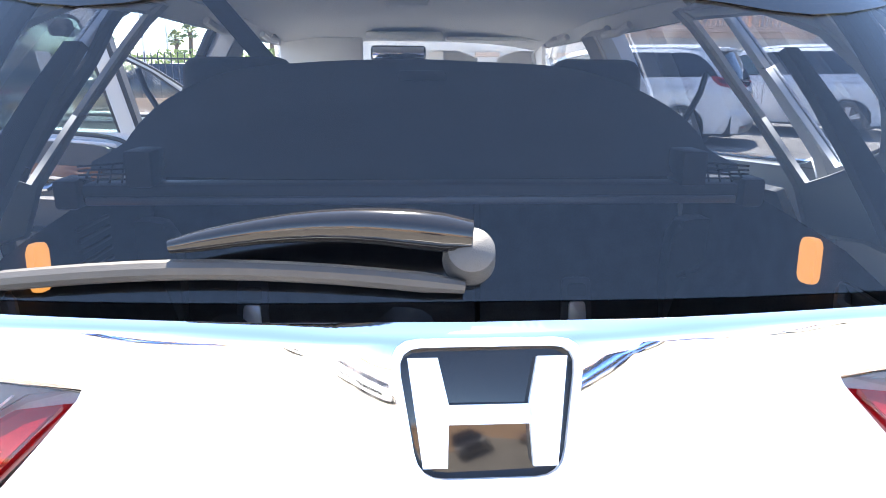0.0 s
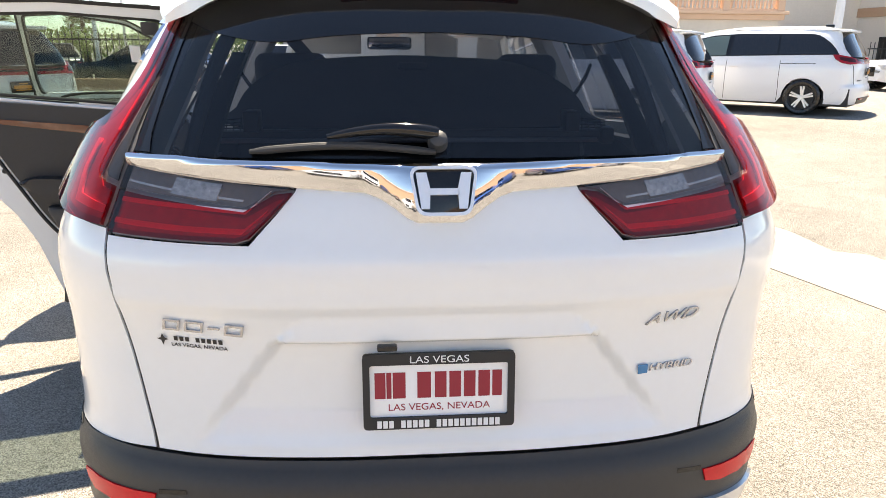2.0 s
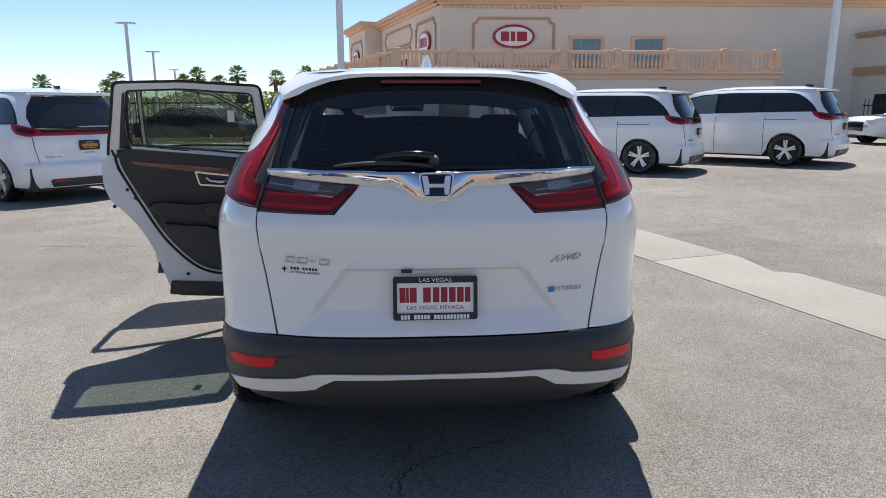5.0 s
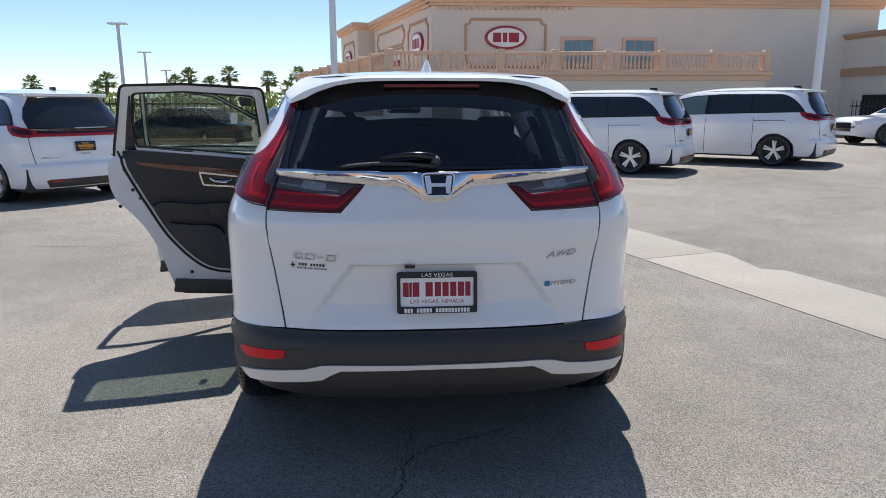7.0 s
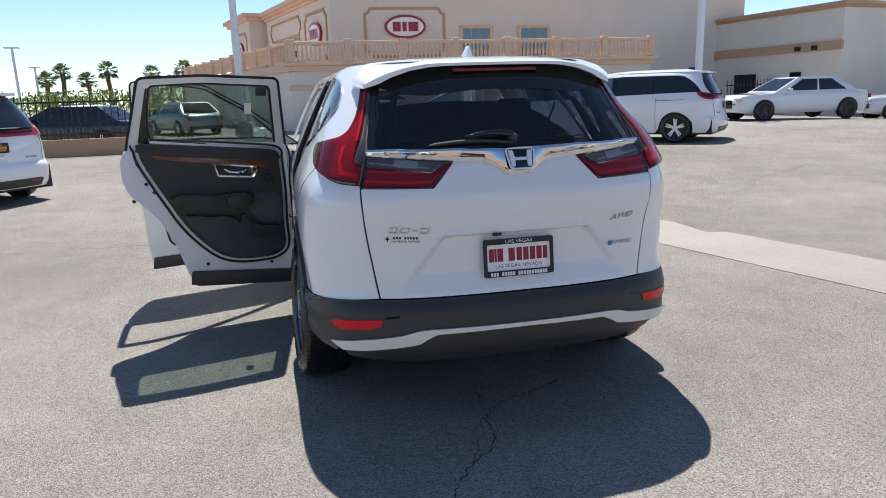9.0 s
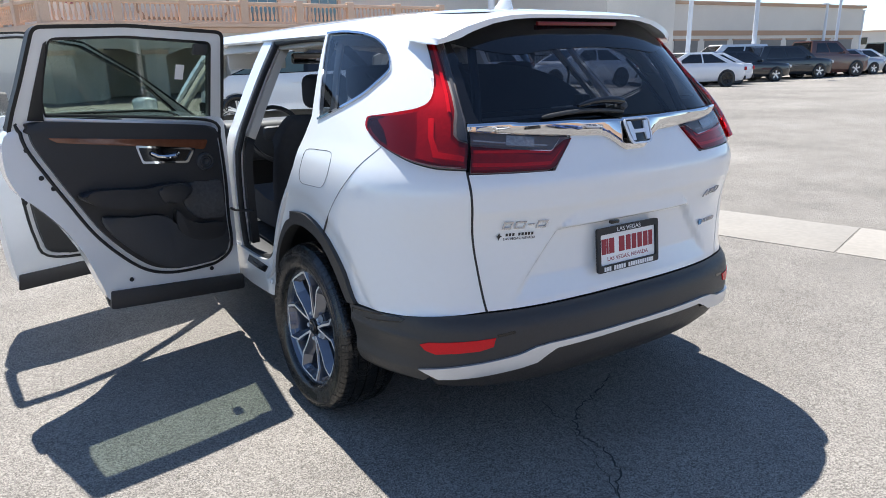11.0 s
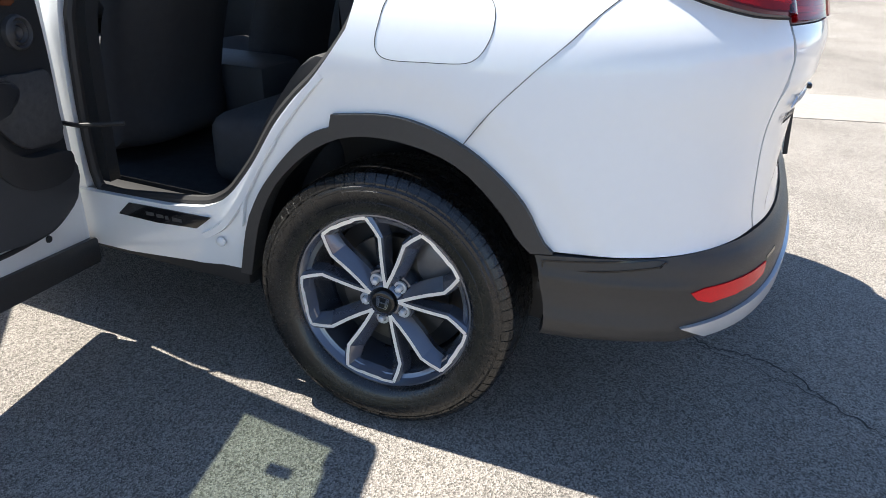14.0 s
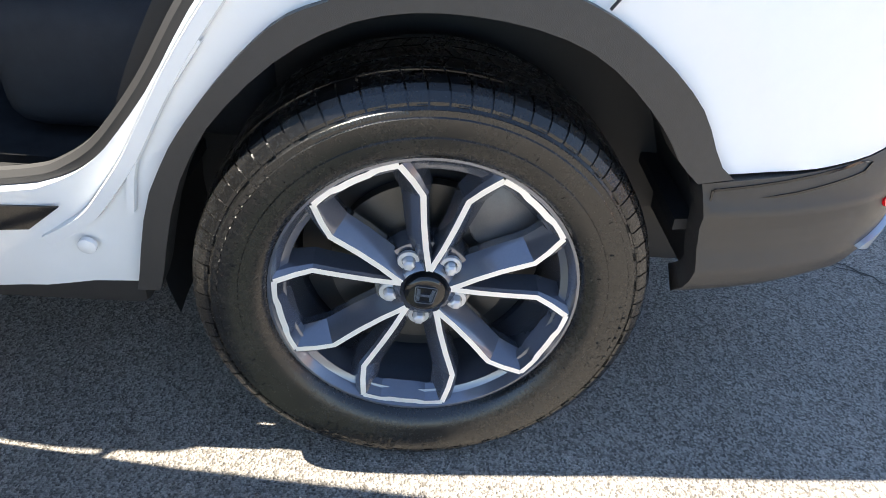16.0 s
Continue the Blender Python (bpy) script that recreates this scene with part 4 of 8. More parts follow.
    for k in range(26):
        raised(radians(14) + k * 0.016, radians(14) + k * 0.016 + 0.009, 0.3225, 0.3275, 0.0006)
    for k in range(30):
        a = 2 * math.pi * k / 30 + 0.05 * math.sin(k * 5)
        r = (0.268, 0.292, 0.306)[k % 3]
        raised(a, a + 0.003, r, r + 0.006, 0.0016)
    tagged(part("sidewall_relief", bm, RUBBER, rim, "raised marks on the tyre sidewall", smooth=False), kind="stuff")
    # five pairs of arms: sharp kinks, wide facets into the windows, steep walls into the channel
    ARM = ((0.042, 1.2, 0.008, 0.004, 0.016), (0.058, 5.2, 0.007, 0.006, 0.020), (0.085, 9.0, 0.006, 0.008, 0.023), (0.128, 10.6, 0.004, 0.008, 0.025), (0.180, 10.8, 0.000, 0.011, 0.028), (0.205, 14.6, -0.003, 0.018, 0.024), (0.2345, 18.8, -0.006, 0.026, 0.016))
    for k in range(5):
        bm = bmesh.new()
        c = 2 * math.pi * k / 5
        for s in (-1, 1):
            rows = []
            pts = [Vector((x, r * math.sin(c + s * radians(o)), r * math.cos(c + s * radians(o)))) for r, o, x, _, _ in ARM]
            for i, p in enumerate(pts):
                d = (pts[min(i + 1, len(pts) - 1)] - pts[max(i - 1, 0)]).normalized()
                side = Vector((1, 0, 0)).cross(d).normalized() * -s
                if side.dot(Vector((0, math.cos(c), -math.sin(c)))) * s < 0:
                    side = -side
                inn, out = ARM[i][3], ARM[i][4]
                rows.append([bm.verts.new(q) for q in (p - side * (0.0046 + inn) + Vector((0.042, 0, 0)), p - side * (0.0050 + inn * 0.35) + Vector((0.006, 0, 0)), p - side * 0.0046, p + side * 0.0046,
                                                       p + side * (0.0052 + out * 0.16) + Vector((0.0045, 0, 0)), p + side * (0.0046 + out) + Vector((0.034, 0, 0)), p + side * (0.0046 + out * 0.9) + Vector((0.055, 0, 0)))])
            for a, b in zip(rows, rows[1:]):
                for j in range(6):
                    f = bm.faces.new((a[j], a[j + 1], b[j + 1], b[j]))
                    f.material_index = 1 if j == 2 else 0
            bm.faces.new(rows[0])
        path = []
        for j in range(10):
            a = c + radians(18.8 + 34.4 * j / 9)
            bulge = 0.004 if j in (3, 4, 5, 6) else 0.0
            path.append((-0.006 + 0.002 * math.sin(math.pi * j / 9), (0.2345 - bulge) * math.sin(a), (0.2345 - bulge) * math.cos(a)))
        swept(bm, path, 0.0100, 0.040, 0.030)
        bmesh.ops.recalc_face_normals(bm, faces=bm.faces)
        part("spoke", finish("spoke", bm, (DARK_ALLOY, MACHINED), True, 14), None, rim)
    hub = bmesh.new()
    lathe(hub, [(0.022, 0.0), (0.022, 0.03), (0.012, 0.040), (0.016, 0.048), (0.030, 0.056), (0.034, 0.080), (0.07, 0.086)], 40)
    part("hub", hub, DARK_ALLOY, rim)
    cap = bmesh.new()
    lathe(cap, [(0.002, 0.0), (0.002, 0.024), (0.0035, 0.030), (0.006, 0.0325), (0.02, 0.034)], 40)
    capo = part("centre_cap", cap, GLOSS, rim, "gloss black centre cap")
    bm = bmesh.new()
    emblem(bm, lambda a, b, c: (0.0015 - c, -a, b), 0.038, 0.033, 0.0015)
    part("cap_emblem", bm, CHROME, rim, "chrome badge shape")
    for k in range(5):
        a = 2 * math.pi * (k + 0.5) / 5
        nut = bmesh.new()
        lathe(nut, [(0.006, 0.0), (0.0065, 0.006), (0.009, 0.0095), (0.028, 0.0105)], 6)
        lathe(nut, [(0.027, 0.0185), (0.022, 0.0175), (0.022, 0.011)], 16)
        part("lug_nut", nut, SILVER, rim, "steel lug nut", m=Matrix.Translation((0, 0.057 * math.sin(a), 0.057 * math.cos(a))), angle=25)
    disc = bmesh.new()
    lathe(disc, [(0.075, 0.05), (0.066, 0.075), (0.085, 0.085), (0.085, 0.155), (0.107, 0.155), (0.107, 0.05)], 64)
    still = m @ Matrix.Rotation(-spin, 4, "X")
    part("brake_disc", disc, STEEL, parent, "steel brake disc", m=still)
    cal = bmesh.new()
    fy = -1 if left else 1
    slab(cal, rounded([(fy * 0.075, 0.06), (fy * 0.165, 0.03), (fy * 0.185, 0.12), (fy * 0.12, 0.17), (fy * 0.06, 0.15)][::fy], 0.02), -0.05, lambda a, b, c: (0.115 + c, a, b), 0.006)
    part("brake_caliper", cal, CAST, parent, "silver brake caliper", m=still)
    well = bmesh.new()
    lathe(well, [(0.12, 0.04), (0.12, 0.205), (0.16, 0.208)], 40)
    part("brake_shield", well, SEAL, parent, m=still)
    return rim


def emblem(bm, place, w, h, d):
    """A slanted letter-like badge: two flared uprights and a bar in a rounded frame."""
    def bar(pts):
        slab(bm, pts, d, place)
    a, b = w / 2, h / 2
    for s in (-1, 1):
        pts = [(s * a * 0.42, -b * 0.72), (s * a * 0.66, -b * 0.72), (s * a * 0.80, b * 0.74), (s * a * 0.50, b * 0.74), (s * a * 0.40, b * 0.12), (s * a * 0.40, -b * 0.08)]
        bar(pts if s > 0 else pts[::-1])
    bar([(-a * 0.44, -b * 0.16), (a * 0.44, -b * 0.16), (a * 0.42, b * 0.10), (-a * 0.42, b * 0.10)])
    outer = rounded([(-a * 0.78, -b), (a * 0.78, -b), (a, b), (-a, b)], w * 0.16, 4)
    inner = rounded([(-a * 0.70, -b * 0.87), (a * 0.70, -b * 0.87), (a * 0.91, b * 0.88), (-a * 0.91, b * 0.88)], w * 0.13, 4)
    n = len(outer)
    vo = [[bm.verts.new(place(x, y, c)) for x, y in outer] for c in (0, d)]
    vi = [[bm.verts.new(place(x, y, c)) for x, y in inner] for c in (0, d)]
    for i in range(n):
        j = (i + 1) % n
        bm.faces.new((vo[1][i], vo[1][j], vi[1][j], vi[1][i]))
        bm.faces.new((vo[0][i], vo[0][j], vo[1][j], vo[1][i]))
        bm.faces.new((vi[0][j], vi[0][i], vi[1][i], vi[1][j]))
    return bm


for yc, spin, toe, camber in ((0.985, radians(7.5), radians(3.4), radians(2.5)), (3.655, radians(40), 0.0, 0.0)):
    for s in (-1, 1):
        build_wheel(CAR, (s * 0.911, yc, 0.358), spin, s, toe, camber)
        arch_liner(yc, s)

# ---- car: flanks ahead of the rear quarters, front end, underside ----
U20, U21, U31, U33 = UY(2.0), UY(2.10), UY(3.10), UY(3.30)
# roof rails over the doors, sills, B-posts
both("roof_rail", [(-1.72, 1.60), (-UY(3.0), 1.60), (-UY(3.35), 1.49), (-UY(3.30), 1.45), (-UY(2.95), 1.555), (-1.69, 1.548)], PAINT, step=0.06)
BODY.patch("sill_cladding", [(-2.02, 0.338), (-2.0, 0.27), (-UY(3.25), 0.225), (-UY(3.25), 0.34), (-2.15, 0.36)], BLACK, CAR, "black sill cladding", offset=0.008, step=0.06, mirror=True)
both("front_wing", [(-UY(3.10), 0.44), (-UY(3.10), 1.05), (-UY(3.5), 1.03), (-UY(4.0), 0.98), (-UY(4.35), 0.86), (-UY(4.5), 0.70), (-UY(4.5), 0.60)]
     + [(-UY(3.655 + 0.40 * math.cos(a)), 0.37 + 0.40 * math.sin(a)) for a in (math.pi * k / 10 for k in range(11))] + [(-UY(3.2), 0.30)], PAINT, step=0.06)
both("front_arch_cladding", [(-UY(3.655 + r * math.cos(a)), 0.37 + r * math.sin(a)) for r, ks in ((0.455, range(13)), (0.395, range(12, -1, -1))) for a in (math.pi * k / 12 for k in ks)], BLACK, offset=0.008, rim=0.04)
both("front_bumper", [(0, 0.62), (-(UY(4.59) - 0), 0.62)][:0] + [(-UY(4.08), 0.34), (-UY(4.12), 0.60), (-UY(4.5), 0.62), (-UY(4.588), 0.62), (-UY(4.588), 0.25), (-UY(4.4), 0.25)], BLACK, step=0.06)
both("a_post", [(-UY(3.35), 1.49), (-UY(3.86), 1.07), (-UY(3.78), 1.04), (-UY(3.30), 1.44)], PAINT)
# B-posts: white outside, dark lining on the left where the doors stand open
both("b_post", [(-U20 - 0.0, 0.45), (-U20 + 0.03, 1.0), (-U20 + 0.05, 1.55), (-U20 - 0.10, 1.555), (-U20 - 0.11, 1.0), (-U20 - 0.10, 0.45)], PAINT, offset=-0.012, rim=0.05)


def side_door(name, poly, win, mir, label):
    d = BODY.patch(name, poly, PAINT, CAR, label, step=0.05, mirror=mir)
    BODY.patch("door_window", win, PRIVACY if "rear" in name else CLEAR, d, "side window", offset=-0.004, rim=0.004, mirror=mir)
    return d


side_door("rear_door", [(-1.605, 1.225), (-1.67, 1.032), (-1.74, 0.90), (-1.805, 0.80), (-1.88, 0.72), (-1.955, 0.62), (-2.04, 0.56), (-2.12, 0.53), (-2.3, 0.46), (-U20, 0.45), (-U20, 1.13), (-1.69, 1.20)],
          [(-1.61, 1.23), (-1.70, 1.545), (-U20 + 0.05, 1.55), (-U20 + 0.01, 1.14), (-1.69, 1.205)], True, "closed white rear door")
side_door("front_door", [(-U20 - 0.01, 0.45), (-U20 - 0.01, 1.13), (-UY(3.72), 1.05), (-UY(3.12), 1.04), (-UY(3.10), 0.45)],
          [(-U20 - 0.10, 1.135), (-U20 - 0.10, 1.55), (-UY(2.95), 1.55), (-UY(3.28), 1.45), (-UY(3.70), 1.06)], True, "closed white front door")
band_on_skin("window_trim", [(-1.62, 1.205), (-U20, 1.128), (-UY(3.7), 1.05)], 0.016, CHROME, mirror=True)


def sheet(rows, mat, name, label="", thick=0.0, parent=None, angle=40):
    """A smooth sheet through rows of points."""
    bm = bmesh.new()
    vs = [[bm.verts.new(p) for p in r] for r in rows]
    for a, b in zip(vs, vs[1:]):
        for j in range(len(a) - 1):
            bm.faces.new((a[j], a[j + 1], b[j + 1], b[j]))
    if thick:
        bmesh.ops.recalc_face_normals(bm, faces=bm.faces)
        bmesh.ops.solidify(bm, geom=bm.faces[:], thickness=thick)
    return part(name, bm, mat, parent or CAR, label, angle=angle)


TS = [-1 + 2 * k / 10 for k in range(11)]
sheet([[(t * (0.56 + 0.20 * k / 5), 3.12 + 0.72 * k / 5 - 0.12 * t * t * (1 - k / 9), 1.565 - 0.50 * k / 5 - 0.02 * t * t) for t in TS] for k in range(6)], CLEAR, "windscreen", "clear windscreen")
sheet([[(t * (0.80 - 0.10 * (k / 6) ** 2), 3.78 + 0.72 * k / 6 + 0.06 * (1 - t * t) * k / 6, 1.07 - 0.14 * (k / 6) ** 1.6 - 0.05 * t * t - 0.1 * (k / 6) ** 6) for t in TS] for k in range(7)], PAINT, "bonnet", "white bonnet")
sheet([[(t * 0.66, 4.53 + 0.055 * (1 - t * t), z) for t in TS] for z in (0.60, 0.68, 0.76, 0.84)], GLOSS, "front_grille", "dark grille")
part("underbody", boxed(-0.60, 0.60, 0.42, 4.35, 0.22, 0.46, 0.03), SEAL, CAR, "dark underbody")
for yc0, yc1 in ((1.45, 3.2),):
    part("floor_pan", boxed(-0.86, 0.86, yc0, yc1, 0.26, 0.44, 0.02), SEAL, CAR)
part("floor_pan", boxed(-0.55, 0.55, 0.24, 0.44, 0.30, 0.64, 0.02), SEAL, CAR)
# Unseen pans added to stop sun leaking down through the hollow rear corners
for sg in (-1, 1):
    part("corner_light_stop", slab(bmesh.new(), [(0.54, 0.20), (0.67, 0.235), (0.75, 0.315), (0.82, 0.43), (0.845, 0.60), (0.54, 0.60)][::sg], 0.02, lambda a, b, c: (sg * a, b, 0.465 + c)), SEAL, CAR, smooth=False)
part("bulkhead", boxed(-0.80, 0.80, 3.42, 3.46, 0.3, 1.0), SEAL, CAR)


# ---- car: open doors ----
def ring_slab(bm, outer, inner, d0, d1, place):
    n = len(outer)
    vo = [[bm.verts.new(place(a, b, c)) for a, b in outer] for c in (d0, d1)]
    vi = [[bm.verts.new(place(a, b, c)) for a, b in inner] for c in (d0, d1)]
    for i in range(n):
        j = (i + 1) % n
        bm.faces.new((vo[1][i], vo[1][j], vi[1][j], vi[1][i]))
        bm.faces.new((vi[0][i], vi[0][j], vo[0][j], vo[0][i]))
        bm.faces.new((vo[0][i], vo[0][j], vo[1][j], vo[1][i]))
        bm.faces.new((vi[0][j], vi[0][i], vi[1][i], vi[1][j]))
    return bm


def open_door(name, label, hinge, swing, lower, frame_out, frame_in, trim, rear):
    """A door standing open: local x runs from the hinge to the free edge, +y is the lined inner side, z up."""
    d = math.radians(swing)
    c, s = math.cos(d), math.sin(d)
    m = Matrix(((-c, s, 0, hinge[0]), (-s, -c, 0, hinge[1]), (0, 0, 1, 0), (0, 0, 0, 1)))
    shell = part(name, slab(bmesh.new(), rounded(lower, 0.03), 0.115, lambda a, b, y: (a, y - 0.115, b), 0.012), PAINT, CAR, label, m=m)
    def lean(z):
        """The window frame leans in above the waist."""
        return max(0, z - 1.17) * 0.52
    P = lambda a, b, y: (a, y, b)
    PL = lambda a, b, y: (a, y + lean(b), b)
    near, far = (-0.012, -0.075) if rear else (-0.028, -0.052)
    bm = ring_slab(bmesh.new(), frame_out, frame_in, far, near, P)
    for v in bm.verts:
        v.co.y += lean(v.co.z)
    part("window_frame", bm, PAINT, shell, "white painted window frame", angle=30)
    def grow(pts, k):
        n = len(pts)
        res = []
        for i in range(n):
            a, b, q = Vector(pts[i - 1]), Vector(pts[(i + 1) % n]), Vector(pts[i])
            t = (b - a).normalized()
            res.append(tuple(q + Vector((t.y, -t.x)) * k))
        return res
    fo = grow(frame_out, 0.010 if rear else 0.005)
    part("frame_seal", ring_slab(bmesh.new(), fo, grow(frame_out, -0.005), far - 0.008, near + 0.004, PL), SEAL, shell, "black rubber frame seal", angle=30)
    part("glass_run", ring_slab(bmesh.new(), frame_in, grow(frame_in, -0.010), -0.055, -0.018, PL), SEAL, shell, "black glass channel", angle=30)
    pane = bmesh.new()
    slab(pane, grow(frame_in, -0.006), 0.004, lambda a, b, y: (a, y - 0.045 + lean(b), b))
    glass = part("window_pane", pane, GREEN_GLASS if rear else CLEAR, shell, "lightly tinted door glass", smooth=False)
    glass.visible_shadow = rear
    # seal round the lined side
    inset = grow(smooth_path(trim, 5), 0.028)
    loop = [Vector((a, 0.004, b)) for a, b in inset]
    part("door_seal", tube(bmesh.new(), loop + [loop[0]], 0.0075, 8), SEAL, shell, "black rubber door seal")
    lin = part("door_lining", slab(bmesh.new(), smooth_path(trim, 5), 0.038, lambda a, b, y: (a, y, b), 0.014), DOOR_TRIM, shell, "black moulded door lining")
    part("door_cladding", slab(bmesh.new(), rounded([(0.0, 0.215), (lower[1][0] - 0.02, 0.27), (lower[1][0], 0.36), (0.0, 0.30)], 0.02), 0.035, lambda a, b, y: (a, y - 0.128, b), 0.006), BLACK, shell, "black lower door cladding")
    part("door_sill_seal", slab(bmesh.new(), rounded([(0.0, 0.250), (lower[1][0] + 0.010, lower[1][1] - 0.026), (lower[1][0] - 0.004, lower[1][1] + 0.060), (0.0, 0.334)], 0.010), 0.020, lambda a, b, y: (a, y - 0.004, b), 0.004), BLACK, shell, "black rubber bottom strip")
    for a, b in ((0.166, 0.398), (0.569, 0.431), (0.912, 1.097), (0.875, 0.972), (0.835, 0.919), (0.955, 0.873)) if rear else ():
        part("plug", lathe(bmesh.new(), [(0.0, 0.011), (0.004, 0.010), (0.004, 0.0)], 16, "Y"), SEAL, shell, "black rubber plug", m=Matrix.Translation((a, 0.0, b)))
    part("check_strap", tube(bmesh.new(), [(0.02, -0.02, 0.70), (0.03, 0.06, 0.70), (-0.02, 0.17, 0.705)], 0.007, 8), SEAL, shell, "black check strap")
    return shell, lin


LOWER_R = [(0.012, 0.255), (0.675, 0.335), (0.71, 0.45), (0.755, 0.60), (0.82, 0.73), (0.905, 0.84), (0.975, 0.91), (1.005, 1.0), (1.005, 1.12), (0.97, 1.19), (0.5, 1.205), (0.012, 1.18)]
FRAME_OUT = rounded([(0.015, 1.15), (0.965, 1.16), (0.945, 1.25), (0.905, 1.385), (0.85, 1.592), (0.5, 1.602), (0.068, 1.578)], 0.03)
FRAME_IN = rounded([(0.072, 1.155), (0.825, 1.222), (0.838, 1.30), (0.824, 1.42), (0.800, 1.555), (0.5, 1.565), (0.112, 1.540)], 0.03)
TRIM_R = [(0.071, 0.51), (0.125, 0.46), (0.203, 0.446), (0.371, 0.452), (0.506, 0.508), (0.66, 0.676), (0.768, 0.87), (0.827, 0.987), (0.883, 1.106), (0.896, 1.176), (0.885, 1.215), (0.60, 1.194), (0.30, 1.165), (0.09, 1.135), (0.073, 1.073), (0.065, 0.873), (0.071, 0.668)]
shell, lining = open_door("rear_left_door", "open white rear door with black lining", (-0.915, 2.0), 10, LOWER_R, FRAME_OUT, FRAME_IN, TRIM_R, True)
Y = lambda a, b, y: (a, y + 0.036, b)
part("wood_strip", slab(bmesh.new(), rounded([(0.127, 1.075), (0.149, 1.030), (0.80, 1.122), (0.835, 1.146)], 0.008), 0.012, Y, 0.004), WOOD, shell, "polished brown wood-grain strip")
bez_o = rounded([(0.239, 0.972), (0.457, 0.991), (0.479, 1.080), (0.194, 1.041)], 0.012)
bez_i = rounded([(0.247, 0.983), (0.450, 1.001), (0.467, 1.068), (0.211, 1.034)], 0.010)
part("handle_bezel", ring_slab(bmesh.new(), bez_o, bez_i, 0.034, 0.05, lambda a, b, y: (a, y, b)), CHROME, shell, "satin chrome handle bezel", angle=30)
part("handle_cup", slab(bmesh.new(), bez_i, 0.005, Y), GLOSS, shell, smooth=False)
part("door_handle", tube(bmesh.new(), [(0.41, 0.045, 1.036), (0.385, 0.058, 1.020), (0.34, 0.066, 1.012), (0.30, 0.062, 1.014), (0.283, 0.045, 1.024)], [0.010, 0.011, 0.0115, 0.011, 0.010], 10), CHROME, shell, "chrome pull handle")
tw = bmesh.new()
lathe(tw, [(0.040, 0.0), (0.047, 0.014), (0.043, 0.019), (0.052, 0.024), (0.046, 0.031), (0.055, 0.036), (0.050, 0.042), (0.036, 0.045)], 32, "Y")
part("tweeter", tw, TRIM, shell, "round ribbed tweeter", m=Matrix.Translation((0.15, 0.0, 0.967)))
arm = bmesh.new()
slab(arm, smooth_path([(0.758, 0.885), (0.668, 0.9), (0.486, 0.882), (0.408, 0.887), (0.275, 0.882), (0.262, 0.83), (0.325, 0.805), (0.406, 0.790), (0.57, 0.801), (0.705, 0.838)], 3), 0.080, Y, 0.020)
part("armrest", arm, VINYL_BLACK, shell, "padded black armrest")
grab = bmesh.new()
slab(grab, smooth_path([(0.268, 0.872), (0.40, 0.880), (0.425, 0.86), (0.40, 0.80), (0.325, 0.802), (0.27, 0.825)], 3), 0.088, Y, 0.016)
part("pull_cup", grab, VINYL_BLACK, shell)
pocket = bmesh.new()
slab(pocket, smooth_path([(0.085, 0.60), (0.10, 0.645), (0.20, 0.655), (0.31, 0.655), (0.36, 0.70), (0.40, 0.74), (0.55, 0.75), (0.67, 0.77), (0.64, 0.68), (0.50, 0.53), (0.37, 0.468), (0.20, 0.462), (0.10, 0.51)], 3), 0.042, Y, 0.014)
part("door_pocket", pocket, TRIM, shell, "moulded door pocket")
# black sheet over the pocket, its colour the shade inside the opening
part("pocket_mouth_shade", slab(bmesh.new(), smooth_path([(0.335, 0.752), (0.338, 0.655), (0.255, 0.588), (0.126, 0.58), (0.103, 0.65), (0.226, 0.668), (0.29, 0.70)], 5), 0.048, Y, 0.002), SEAL, shell)
part("speaker_grille", slab(bmesh.new(), smooth_path([(0.245, 0.870), (0.16, 0.868), (0.085, 0.860), (0.080, 0.76), (0.083, 0.68), (0.15, 0.676), (0.222, 0.69), (0.285, 0.765), (0.272, 0.81)], 5), 0.014, Y, 0.006), GRILLE, shell, "perforated speaker panel")
part("belt_strip", slab(bmesh.new(), [(0.082, 1.134), (0.825, 1.215), (0.825, 1.232), (0.090, 1.153)], 0.008, lambda a, b, y: (a, y + 0.012, b), 0.002), SILVER, shell, "pale belt strip")
part("frame_lining", slab(bmesh.new(), [(0.828, 1.215), (0.893, 1.222), (0.860, 1.362), (0.817, 1.533), (0.804, 1.542), (0.840, 1.32)], 0.012, lambda a, b, y: (a, y - 0.016 + max(0, b - 1.17) * 0.52, b), 0.003), DOOR_TRIM, shell, "black frame lining")
part("paper_label", slab(bmesh.new(), [(0.225, 1.37), (0.265, 1.373), (0.263, 1.44), (0.223, 1.437)], 0.001, lambda a, b, y: (a, y - 0.036 + (b - 1.17) * 0.52, b)), PLATE, shell, "small white paper label", smooth=False)

part("hang_tag", slab(bmesh.new(), rounded([(0.135, 1.478), (0.20, 1.482), (0.198, 1.532), (0.133, 1.528)], 0.008), 0.02, lambda a, b, y: (a, y - 0.02 + (b - 1.17) * 0.52, b), 0.003), TRIM, shell, "grey plastic tag holder")
LOWER_F = [(0.0, 0.25), (1.095, 0.262), (1.11, 0.40), (1.125, 0.70), (1.12, 1.0), (1.12, 1.14), (1.08, 1.19), (0.5, 1.19), (0.0, 1.15)]
FRAME_OUT_F = rounded([(-0.10, 1.10), (1.125, 1.15), (1.13, 1.25), (1.12, 1.60), (0.92, 1.612), (0.62, 1.565), (0.30, 1.385)], 0.03)
FRAME_IN_F = rounded([(0.02, 1.135), (1.098, 1.18), (1.106, 1.26), (1.098, 1.584), (0.92, 1.595), (0.627, 1.549), (0.306, 1.371)], 0.03)
